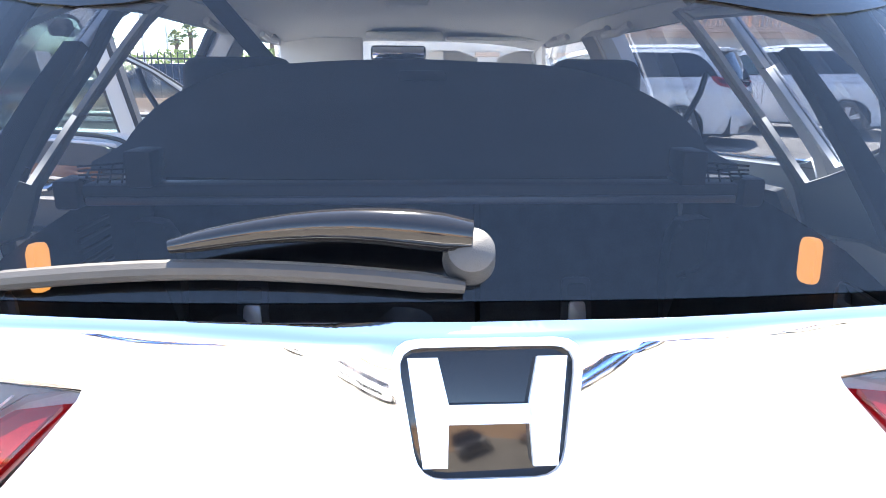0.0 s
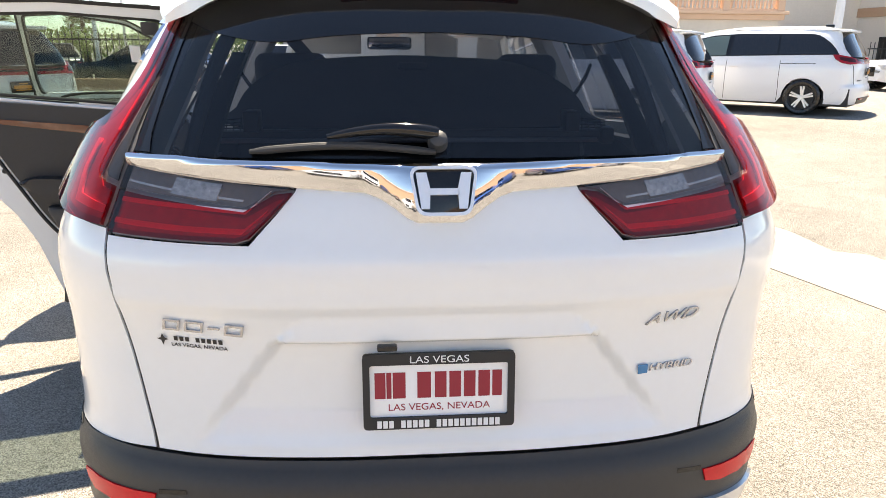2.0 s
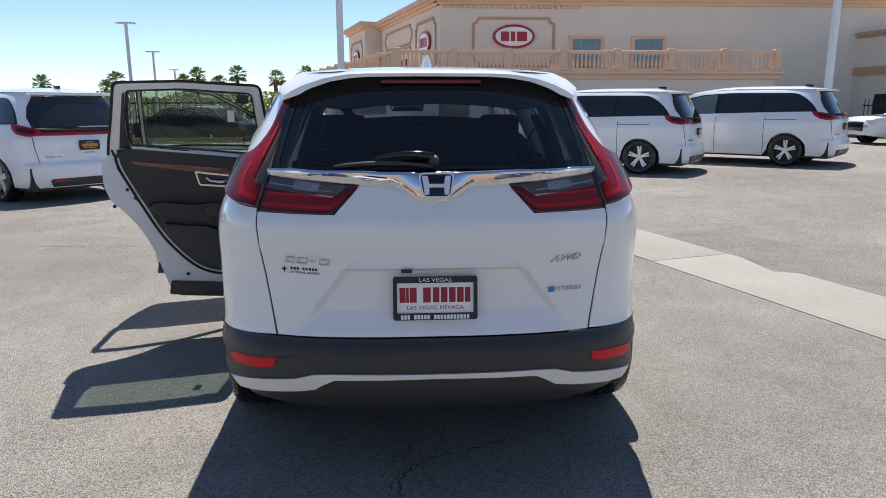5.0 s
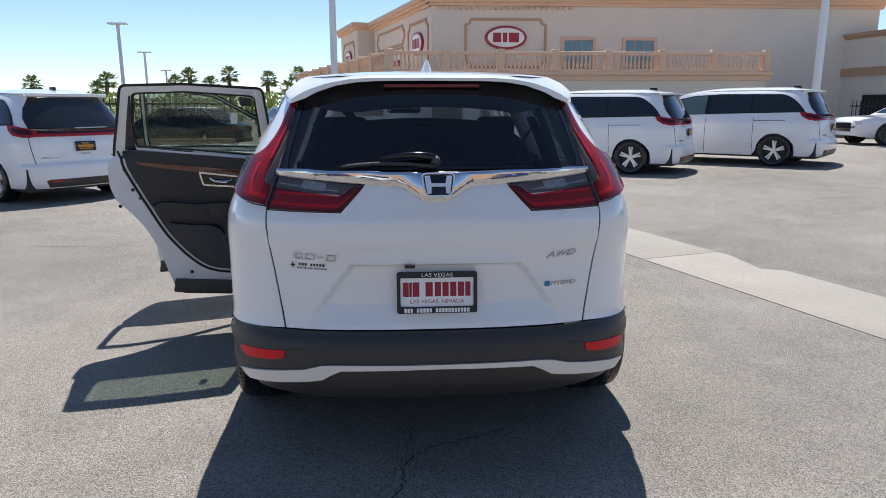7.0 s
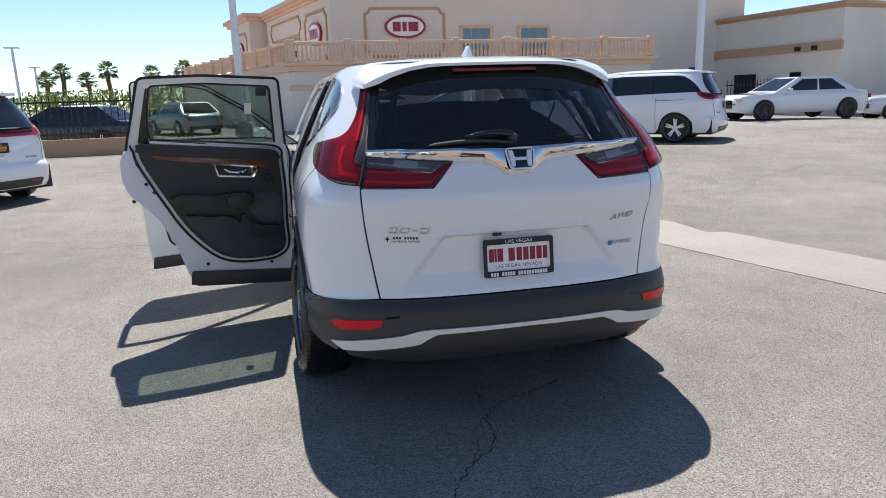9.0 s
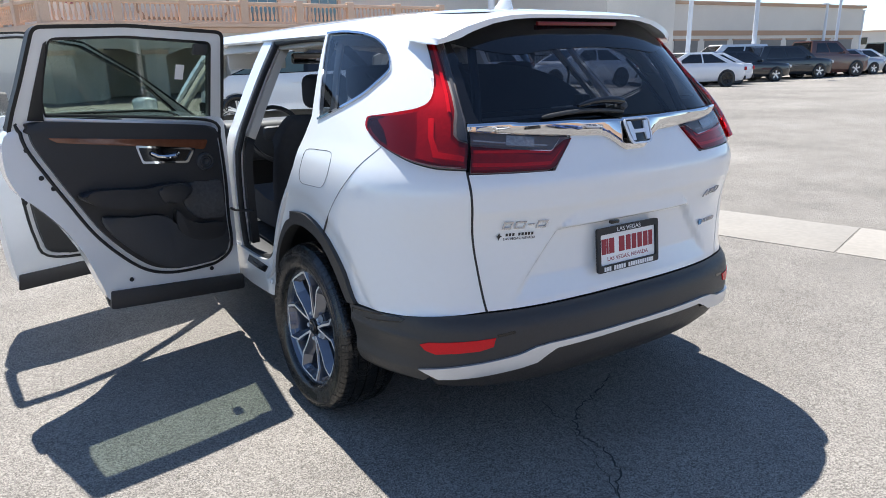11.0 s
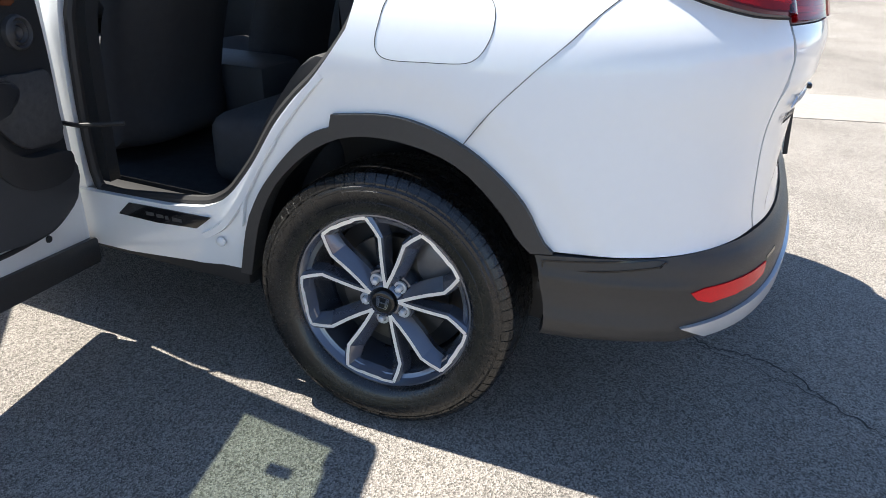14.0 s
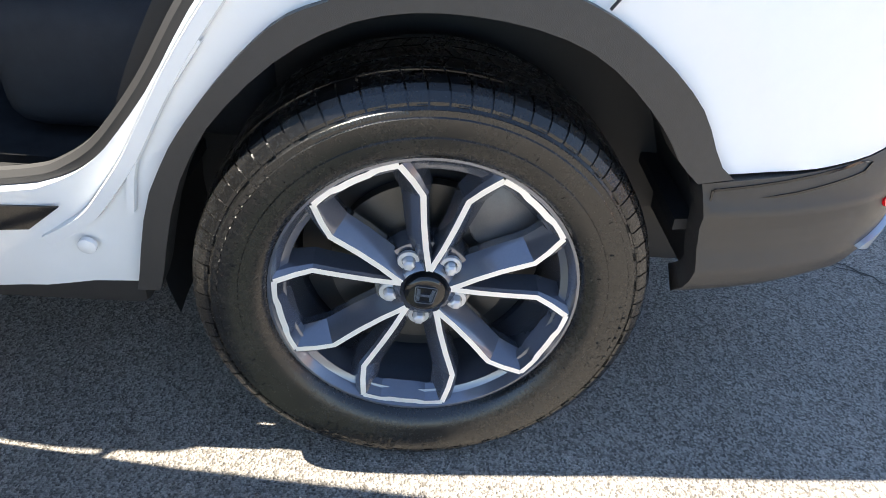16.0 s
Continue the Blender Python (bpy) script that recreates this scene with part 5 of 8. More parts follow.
TRIM_F = [(0.04, 0.48), (0.10, 0.40), (0.50, 0.39), (0.88, 0.41), (0.95, 0.52), (0.975, 0.80), (0.98, 1.06), (0.95, 1.15), (0.5, 1.15), (0.06, 1.10), (0.04, 0.80)]
shell_f, lining_f = open_door("front_left_door", "open white front door with black lining", (-0.905, 3.03), 15.5, LOWER_F, FRAME_OUT_F, FRAME_IN_F, TRIM_F, False)
part("wood_strip", slab(bmesh.new(), rounded([(0.15, 1.03), (0.90, 1.07), (0.93, 1.09), (0.15, 1.06)], 0.012), 0.012, Y, 0.004), WOOD, shell_f, "polished brown wood-grain strip")
part("armrest", slab(bmesh.new(), smooth_path([(0.24, 0.82), (0.34, 0.85), (0.60, 0.84), (0.80, 0.82), (0.78, 0.77), (0.50, 0.76), (0.30, 0.77)], 5), 0.058, Y, 0.024), VINYL_BLACK, shell_f)
part("door_mirror", boxed(0.10, 0.20, -0.32, -0.12, 1.08, 1.24, 0.035, 3), PAINT, shell_f, "white door mirror")

# ---- parked vehicles ----
def simple_wheel(parent, at, r, side, rim_mat=None, spokes=5):
    m = Matrix.Translation(at) @ (Matrix.Rotation(math.pi, 4, "Z") if side > 0 else Matrix.Identity(4))
    rim = bmesh.new()
    lathe(rim, [(0.05, 0.0), (0.05, r * 0.6), (0.0, r * 0.66), (-0.012, r * 0.68), (-0.008, r * 0.63), (0.02, r * 0.6)], 28)
    wh = part("wheel", rim, SEAL, parent, "alloy wheel with black tyre", m=m)
    part("tyre", lathe(bmesh.new(), [(0.0, r * 0.67), (-0.02, r * 0.72), (-0.03, r * 0.85), (-0.01, r * 0.97), (0.03, r), (0.17, r), (0.21, r * 0.97), (0.22, r * 0.7)], 36), RUBBER, wh, "black tyre")
    bm = bmesh.new()
    for k in range(spokes):
        a = 2 * math.pi * k / spokes
        for da in (-0.13, 0.13):
            swept(bm, [(0.005, r * 0.1 * math.sin(a + da * 2), r * 0.1 * math.cos(a + da * 2)), (-0.008, r * 0.64 * math.sin(a + da), r * 0.64 * math.cos(a + da))], 0.030, 0.042, 0.03, 0, 0)
    lathe(bm, [(-0.004, 0.0), (-0.004, r * 0.1), (0.02, r * 0.16)], 16)
    part("spoke", bm, rim_mat or MACHINED, wh)
    return wh


VAN = Skin([(0, 0.0), (0.35, 0.012), (0.65, 0.06), (0.82, 0.16), (0.92, 0.34), (0.975, 0.7), (0.995, 1.2), (1.0, 2.0), (1.0, 3.4), (0.975, 4.1), (0.89, 4.65), (0.6, 5.05), (0, 5.16)],
           [(0.15, 0.10), (0.3, 0.0), (0.45, -0.025), (0.58, -0.02), (0.64, 0.02), (0.8, 0.03), (0.95, 0.04), (1.1, 0.085), (1.25, 0.15), (1.5, 0.30), (1.66, 0.40), (1.75, 0.46)],
           [(0.15, 0.93), (0.3, 0.97), (0.6, 1.0), (0.9, 1.0), (1.02, 0.985), (1.12, 0.95), (1.3, 0.885), (1.5, 0.80), (1.62, 0.735), (1.70, 0.66), (1.75, 0.58)], 0.3, 1.9)


def build_van(m):
    van = thing("minivan", "white minivan with dark privacy glass and a red light bar, parked", "van", m, group="parked minivans")
    V, top = VAN, 1.685
    U = V.uy
    def both_sides(name, poly, mat, label="", **k):
        V.patch(name, poly, mat, van, label, **k)
        V.patch(name, poly, mat, van, label, mirror=True, **k)
    def arch(yc, r, n=9, rev=False):
        pts = [(-U(yc + r * math.cos(a)), 0.35 + r * math.sin(a)) for a in (math.pi * k / n for k in range(n + 1))]
        return [(u, max(z, 0.24)) for u, z in pts]
    ra, fa = arch(0.98, 0.395), arch(4.07, 0.395)
    low = [(-0.0, 0.62), (-0.0, 1.0), (-U(4.35), 1.0), (-U(4.6), 0.9), (-U(4.95), 0.75), (-U(5.0), 0.3), (-U(4.47), 0.24)] + fa + [(-U(3.6), 0.24), (-U(1.45), 0.24)] + ra + [(-U(0.5), 0.30), (-0.99, 0.60), (-0.7, 0.62)]
    both_sides("body_side", low, VAN_PAINT, step=0.09)
    both_sides("upper_body", [(0, 1.0), (0, 1.11), (-0.80, 1.115), (-0.80, top), (-U(2.2), top), (-U(2.7), top - 0.022), (-U(3.2), top - 0.09), (-U(3.3), 1.54), (-U(4.25), 1.08), (-U(4.35), 1.0)], VAN_PAINT, step=0.09)
    both_sides("rear_bumper", [(0, 0.62), (-0.7, 0.62), (-0.99, 0.60), (-U(0.575), 0.37), (-U(0.55), 0.25), (0, 0.25)], VAN_PAINT, step=0.08, offset=0.01)
    both_sides("bumper_insert", [(0, 0.385), (-0.62, 0.385), (-0.66, 0.36), (-0.62, 0.27), (0, 0.27)], BLACK, "black lower bumper", step=0.1, offset=0.02)
    both_sides("reflector", [(-0.40, 0.372), (-0.60, 0.372), (-0.60, 0.350), (-0.40, 0.350)], RED, offset=0.03)
    V.patch("rear_window", [(-0.80, 1.155), (-0.87, 1.30), (-0.86, 1.45), (-0.78, 1.61), (0.78, 1.61), (0.86, 1.45), (0.87, 1.30), (0.80, 1.155)], DARK_GLASS, van, "dark rear screen", offset=0.012, step=0.09)
    band = smooth_path([(-1.03, 1.205), (-1.055, 1.33), (-1.12, 1.46), (-1.25, 1.57), (-1.42, 1.60)], 3, False)
    both_sides("window_band", band + [(-U(2.3), 1.612), (-U(2.9), 1.575), (-U(3.25), 1.50), (-U(4.2), 1.11), (-U(3.1), 1.135), (-U(2.1), 1.165), (-U(0.9), 1.195)], GLOSS, "black window surround", offset=0.006, step=0.08)
    both_sides("side_window", [(-1.065, 1.22), (-1.09, 1.34), (-1.155, 1.47), (-1.28, 1.568), (-1.44, 1.588), (-U(1.50), 1.596), (-U(1.50), 1.20)], DARK_GLASS, "dark rear side window", offset=0.010, step=0.08)
    both_sides("side_window", [(-U(1.54), 1.20), (-U(1.54), 1.596), (-U(2.3), 1.597), (-U(2.48), 1.588), (-U(2.48), 1.168)], DARK_GLASS, "dark sliding-door window", offset=0.010, step=0.08)
    both_sides("side_window", [(-U(2.58), 1.165), (-U(2.58), 1.572), (-U(2.9), 1.552), (-U(3.22), 1.48), (-U(4.1), 1.13)], CLEAR_VAN, "front side window", offset=0.010, step=0.08)
    V.patch("light_bar", [(-0.84, 1.13), (-0.3, 1.105), (0.3, 1.105), (0.84, 1.13), (0.84, 1.035), (0.3, 1.03), (-0.3, 1.03), (-0.84, 1.035)], RED, van, "wide red light bar", offset=0.020, step=0.06)
    V.patch("bar_strip", [(-0.70, 1.115), (-0.3, 1.098), (0.3, 1.098), (0.70, 1.115), (0.66, 1.075), (0.3, 1.070), (-0.3, 1.070), (-0.66, 1.075)], GLOSS, van, "black strip", offset=0.024, step=0.06)
    both_sides("tail_lamp", [(-0.70, 1.03), (-0.72, 1.13), (-0.88, 1.165), (-1.06, 1.20), (-1.145, 1.20), (-1.12, 1.12), (-1.02, 1.05), (-0.86, 1.02)], RED, "red tail lamp", offset=0.024, step=0.05)
    both_sides("lamp_core", [(-0.74, 1.06), (-0.76, 1.12), (-0.90, 1.14), (-1.05, 1.16), (-1.03, 1.10), (-0.88, 1.06)], DEEP_RED, offset=0.028, step=0.05)
    for mir in (False, True):
        band_on_skin("panel_gap", [(-0.74, 0.62), (-0.78, 0.85), (-0.80, 1.02)], 0.012, SEAL, parent=van, skin=V, mirror=mir, offset=-0.001, height=0.002)
        for uu in (U(1.45), U(2.53)):
            band_on_skin("panel_gap", [(-uu, 0.28), (-uu, 1.08)], 0.012, SEAL, parent=van, skin=V, mirror=mir, offset=-0.001, height=0.002)
        band_on_skin("slide_track", [(-U(0.75), 1.03), (-U(1.45), 1.02)], 0.012, SEAL, parent=van, skin=V, mirror=mir, offset=-0.001, height=0.002)
        for uu in (U(2.27), U(2.6)):
            band_on_skin("door_handle", [(-uu, 0.96), (-uu - 0.2, 0.955)], 0.03, VAN_PAINT, parent=van, skin=V, mirror=mir, offset=0.012, height=0.012)
    # roof, bonnet, windscreen
    bm = bmesh.new()
    rows = []
    for i in range(14):
        y = 0.46 + (3.25 - 0.46) * i / 13
        w = -V.at(-U(max(y - 0.12, 0.4)), top).x
        rows.append([bm.verts.new((t * w, y, top - 0.004 - 0.09 * max(0, y - 2.2) ** 2 + (0.075 * (1 - abs(t) ** 2.4) + 0.018 * math.sin(math.pi * (y - 0.46) / 2.79)) * min(1, (y - 0.38) / 0.5))) for t in (-1 + 2 * j / 10 for j in range(11))])
    for a, b in zip(rows, rows[1:]):
        for j in range(10):
            bm.faces.new((a[j], b[j], b[j + 1], a[j + 1]))
    part("roof", bm, VAN_PAINT, van)
    part("spoiler", boxed(-0.62, 0.62, 0.34, 0.56, 1.635, 1.69, 0.02), VAN_PAINT, van, "white roof spoiler")
    part("fin_aerial", boxed(-0.02, 0.02, 0.75, 0.92, 1.71, 1.80, 0.018), GLOSS, van, "dark fin aerial")
    for name, ya, za, wa, yb, zb, wb, mat in (("windscreen", 3.2, 1.60, 0.66, 4.3, 1.02, 0.86, DARK_GLASS), ("bonnet", 4.25, 1.04, 0.86, 5.02, 0.78, 0.66, VAN_PAINT)):
        bm = bmesh.new()
        rows = [[bm.verts.new((t * (wa + (wb - wa) * k / 6), ya + (yb - ya) * k / 6, za + (zb - za) * k / 6 + 0.05 * (1 - t * t))) for t in (-1, -0.5, 0, 0.5, 1)] for k in range(7)]
        for a, b in zip(rows, rows[1:]):
            for j in range(4):
                bm.faces.new((a[j], b[j], b[j + 1], a[j + 1]))
        part(name, bm, mat, van)
    part("underbody", boxed(-0.86, 0.86, 0.15, 4.95, 0.2, 0.55), SEAL, van)
    part("plate_frame", boxed(-0.16, 0.16, 0.005, 0.02, 0.80, 0.95, 0.004), GLOSS, van)
    bm = bmesh.new()
    for z, w, h in ((0.875, 0.25, 0.022), (0.835, 0.2, 0.008), (0.92, 0.12, 0.008)):
        box(bm, -w / 2, w / 2, 0.0, 0.004, z - h, z + h)
    part("plate_bar", bm, AMBER_INK, van, "amber bars", smooth=False)
    part("wiper", boxed(-0.12, 0.42, 0.060, 0.085, 1.150, 1.168, 0.006), BADGE, van, "grey rear wiper")
    for u0, u1, z in ((-0.66, -0.42, 0.70), (0.42, 0.62, 0.70), (-0.08, 0.08, 0.745)):
        V.patch("name_bar", [(u0, z), (u1, z), (u1, z + 0.022), (u0, z + 0.022)], BADGE, van, "chrome name bar", offset=0.006, rim=0.004)
    for yc in (0.98, 4.07):
        for s in (-1, 1):
            simple_wheel(van, (s * 0.955, yc, 0.36), 0.36, s, spokes=5)
    return van


CLEAR_VAN = material("greenish_van_glass", (0.10, 0.14, 0.13), 0.04, coat=0.6)
AMBER_INK = material("amber_ink", (0.62, 0.25, 0.02), 0.4)


def heading(x, y, ang):
    """A vehicle's rear-axle spot and heading: 0 faces +y, positive turns left."""
    return Matrix.Translation((x, y, rise(x, y))) @ Matrix.Rotation(radians(ang), 4, "Z")


def axle(x, y, ang, back=0.98, half=0.0):
    """Places a vehicle by the ground point under its rear axle, half metres left of its middle."""
    return heading(x, y, ang) @ Matrix.Translation((half, -back, 0))


van_a = build_van(axle(-5.83, 9.35, 52))
copy_thing(van_a, axle(4.77, 11.45, 54, half=0.95))
copy_thing(van_a, axle(8.35, 12.26, 46, half=0.95))
copy_thing(van_a, axle(-9.6, 8.6, 54.5))


def vehicle(name, label, category, m, paint, L=4.7, W=1.85, H=1.45, belt=0.95, hood=0.92, tail=0.95, cab=(0.35, 1.1, 2.6, 3.55), r=0.34, rim=None, wheels=None, bed=None, group="parked cars"):
    """A parked car: lofted lower body, a cabin with panes, lamps, wheels. The rear is at y 0."""
    car = thing(name, label, category, m, group=group)
    ws = wheels or (0.95, L - 0.92)
    ys = [0, 0.04, 0.15, 0.4, 0.9, L * 0.35, L * 0.5, L * 0.65, L - 0.9, L - 0.4, L - 0.15, L - 0.05, L]
    bm = bmesh.new()
    rows = []
    for y in ys:
        e = min(y, L - y)
        w = W / 2 * (0.74 + 0.26 * min(1, (e / 0.55)) ** 0.5)
        t = np.interp(y, [0, 0.12, cab[0], cab[3], L - 0.12, L], [tail - 0.14, tail - 0.02, belt, hood + 0.03, hood - 0.08, hood - 0.22])
        if bed and bed[0] < y < bed[1]:
            t = belt + 0.05
        lo = 0.24 + 0.06 * (1 - min(1, e / 0.3))
        sec = [(0.90 * w, lo), (0.985 * w, lo + 0.12), (w, lo + 0.3), (w, t - 0.16), (0.975 * w, t - 0.05), (0.92 * w, t), (0.5 * w, t + 0.02), (0, t + 0.03)]
        full = sec + [(-a, b) for a, b in sec[-2::-1]]
        rows.append([bm.verts.new((a, y, b)) for a, b in full])
    for a, b in zip(rows, rows[1:]):
        for j in range(len(a) - 1):
            bm.faces.new((a[j], b[j], b[j + 1], a[j + 1]))
    bm.faces.new(rows[0])
    bm.faces.new(rows[-1][::-1])
    part("body", bm, paint, car)
    y0, y1, y2, y3 = cab
    wb, wr = W / 2 * 0.93, W / 2 * 0.70
    def side(s, t, sg, out=0.0):
        bulge = 0.03 * math.sin(math.pi * t)
        return Vector((sg * (wb + (wr - wb) * t + bulge + out), (y0 + (y3 - y0) * s) * (1 - t) + (y1 + (y2 - y1) * s) * t, belt - 0.02 + (H - belt) * t))
    bm = bmesh.new()
    grid = [[bm.verts.new(side(s / 8, t, sg) if t <= 1 else side(s / 8, 1, sg)) for sg, t in [(-1, k / 5) for k in range(6)] + [(1, 1 - k / 5) for k in range(6)]] for s in range(9)]
    for a, b in zip(grid, grid[1:]):
        for j in range(11):
            bm.faces.new((a[j], b[j], b[j + 1], a[j + 1]))
    bm.faces.new(grid[0])
    bm.faces.new(grid[-1][::-1])
    part("cabin", bm, paint, car, angle=50)
    def quad(pts, nm, mat, lb):
        q = bmesh.new()
        vs = [q.verts.new(p) for p in pts]
        q.faces.new(vs)
        r2 = bmesh.ops.extrude_face_region(q, geom=q.faces[:])
        part(nm, q, mat, car, lb, smooth=False)
    for sg in (-1, 1):
        for s0, s1, lean0, lean1 in ((0.12, 0.475, 0.05, 0.0), (0.505, 0.90, 0.0, -0.05)):
            q = bmesh.new()
            cols = [[q.verts.new(side(s0 + lean0 * t + (s1 + lean1 * t - s0 - lean0 * t) * c / 4, 0.12 + 0.72 * t, sg, 0.010)) for t in (0, 0.25, 0.5, 0.75, 1)] for c in range(5)]
            for a, b in zip(cols, cols[1:]):
                for k in range(4):
                    q.faces.new((a[k], b[k], b[k + 1], a[k + 1]))
            part("side_window", q, DARK_GLASS, car, "dark side window")
    for s, nm, o in ((0.0, "rear_window", -0.012), (1.0, "windscreen", 0.012)):
        pts = [side(s, 0.12, -0.90), side(s, 0.12, 0.90), side(s, 0.9, 0.90), side(s, 0.9, -0.90)]
        quad([p + Vector((0, o, 0.006)) for p in pts], nm, DARK_GLASS, "dark glass")
    for sg in (-1, 1):
        part("tail_lamp", boxed(sg * W * 0.36 - 0.16, sg * W * 0.36 + 0.16, 0.0, 0.10, tail - 0.28, tail - 0.14, 0.02), RED, car, "red tail lamp")
        part("head_lamp", boxed(sg * W * 0.36 - 0.16, sg * W * 0.36 + 0.16, L - 0.12, L - 0.01, hood - 0.28, hood - 0.14, 0.02), LENS, car, "clear head lamp")
        part("mirror", boxed(sg * (W / 2 + 0.06) - 0.08, sg * (W / 2 + 0.06) + 0.08, y3 - 0.55, y3 - 0.45, belt, belt + 0.13, 0.03), paint, car)
        for yc in ws:
            bm = bmesh.new()
            # dark disc on the uncut flank: the well's shade put into colour
            lathe(bm, [(0.0, 0.0), (0.0, r * 1.12), (0.05, r * 1.12)], 28)
            part("well_shade_disc", bm, SEAL, car, m=Matrix.Translation((sg * (W / 2 + 0.004), yc, r)) @ (Matrix.Rotation(math.pi, 4, "Z") if sg > 0 else Matrix.Identity(4)))
            simple_wheel(car, (sg * (W / 2 + 0.012), yc, r), r, sg, rim)
    part("grille", boxed(-W * 0.24, W * 0.24, L - 0.04, L + 0.015, 0.42, hood - 0.22, 0.02), GLOSS, car, "dark grille")
    part("lower_trim", boxed(-W * 0.42, W * 0.42, -0.015, 0.05, 0.28, 0.44, 0.02), BLACK, car)
    return car


def colour(name, c, metal=0.2):
    return material(name, c, 0.3, metal, 1.0, vary=0.02)


WHITE2, NAVY, BROWN = colour("white_car_paint", (0.78, 0.78, 0.79), 0.0), colour("black_car_paint", (0.010, 0.011, 0.014)), colour("brown_truck_paint", (0.11, 0.045, 0.03))
GREY2, BLUE2, SAGE = colour("silver_grey_paint", (0.36, 0.38, 0.42), 0.5), colour("blue_car_paint", (0.02, 0.08, 0.30)), colour("grey_green_paint", (0.16, 0.20, 0.18))

# ---- dealership building ----
def wall_box(name, label, x0, x1, y0, y1, z0, z1, mat, parent, bevel=0.0):
    return part(name, boxed(x0, x1, y0, y1, z0, z1, bevel), mat, parent, label, smooth=False)


BUILDING = thing("dealership_building", "cream stucco dealership with a balustraded balcony", "building", Matrix.Translation((0, 0, 0)))
FY = 31.0
wall_box("wall", "cream stucco wall", 1.7, 24.0, FY, FY + 14, 0, 6.35, STUCCO, BUILDING)
for z0, z1, o in ((6.16, 6.31, 0.12), (6.31, 6.45, 0.26), (6.45, 6.57, 0.38), (6.57, 6.68, 0.46)):
    wall_box("cornice", "tan moulded cornice", 1.7 - o, 24.0 + o, FY - o, FY + 14, z0, z1, STONE, BUILDING)
for i in range(24):
    wall_box("dentil", "", 1.9 + i * 0.28, 2.04 + i * 0.28, FY - 0.14, FY, 6.0, 6.14, STONE, BUILDING)


def ring_frame(name, pts, w, place, mat, parent, depth=0.05, label=""):
    """A raised moulding along a closed outline."""
    bm = bmesh.new()
    n = len(pts)
    ps = [Vector(p) for p in pts]
    c = sum(ps, Vector((0, 0))) / n
    rows = []
    for i in range(n):
        a, b, p = ps[i - 1], ps[(i + 1) % n], ps[i]
        d1, d2 = (p - a).normalized(), (b - p).normalized()
        nn = (Vector((-d1.y, d1.x)) + Vector((-d2.y, d2.x)))
        nn = nn.normalized() * w / max(0.4, nn.length / 2)
        rows.append([bm.verts.new(place(q.x, q.y, cc)) for q, cc in ((p, 0), (p, depth), (p + nn, depth), (p + nn, 0))])
    for i in range(n):
        a, b = rows[i], rows[(i + 1) % n]
        for j in range(3):
            bm.faces.new((a[j], a[j + 1], b[j + 1], b[j]))
    return part(name, bm, mat, parent, label, smooth=False)


def notched(x0, x1, z0, z1, k):
    """A panel outline with scooped corners."""
    pts = []
    for cx, cz, a0 in ((x1, z0, 180), (x1, z1, 270), (x0, z1, 0), (x0, z0, 90)):
        arc = [(cx + k * math.cos(radians(a0 - 90 * t)), cz + k * math.sin(radians(a0 - 90 * t))) for t in (0, 0.5, 1)]
        pts += arc
    return pts


def sign(parent, cx, cz, w, h, m):
    """Oval sign: red ring, white field, red bars."""
    def oval(a, b, n=48):
        return [(a * math.cos(2 * math.pi * k / n), b * math.sin(2 * math.pi * k / n)) for k in range(n)]
    ob = thing("wall_sign", "oval red and white dealer sign on the stucco wall", "sign", m @ Matrix.Translation((cx, 0, cz)), group="wall signs")
    place = lambda a, b, c: (a, -c, b)
    part("sign_body", slab(bmesh.new(), oval(w / 2, h / 2), 0.12, place, 0.02), SIGN_RED, ob, "red oval ring", smooth=False)
    part("sign_field", slab(bmesh.new(), oval(w / 2 * 0.88, h / 2 * 0.80), 0.135, place), SIGN_WHITE, ob, "white oval field", smooth=False)
    def stroke(pts):
        bm = bmesh.new()
        slab(bm, [(a * w / 2, b * h / 2) for a, b in pts], 0.16, place)
        part("sign_stroke", bm, SIGN_RED, ob, smooth=False)
    for a0, a1 in ((-0.62, -0.24), (-0.15, 0.05), (0.14, 0.62)):
        stroke([(a0, -0.40), (a1, -0.40), (a1, 0.40), (a0, 0.40)])
    return ob


front = lambda a, b, c: (a, FY - c, b)
ring_frame("panel_moulding", notched(3.25, 7.25, 3.3, 5.62, 0.28), 0.12, front, STUCCO_TAN, BUILDING, label="tan moulded wall panel")
sign(BUILDING, 5.25, 4.72, 2.02, 1.1, Matrix.Translation((0, FY, 0)))
for x0 in (7.95, 11.0):
    win = thing("window_frame", "upper window with a peach stone surround and bluish panes", "window", group="upper windows")
    ring_frame("surround", [(x0, 3.1), (x0 + 1.72, 3.1), (x0 + 1.72, 4.78), (x0, 4.78)], 0.16, front, STONE, win, 0.09)
    part("sill", boxed(x0 - 0.08, x0 + 1.8, FY - 0.14, FY, 3.0, 3.1, 0.01), STONE, win, smooth=False)
    for i in range(3):
        for j in range(2):
            part("pane", boxed(x0 + 0.18 + i * 0.46, x0 + 0.60 + i * 0.46, FY - 0.03, FY - 0.012, 3.28 + j * 0.68, 3.92 + j * 0.68), PANE, win, smooth=False)
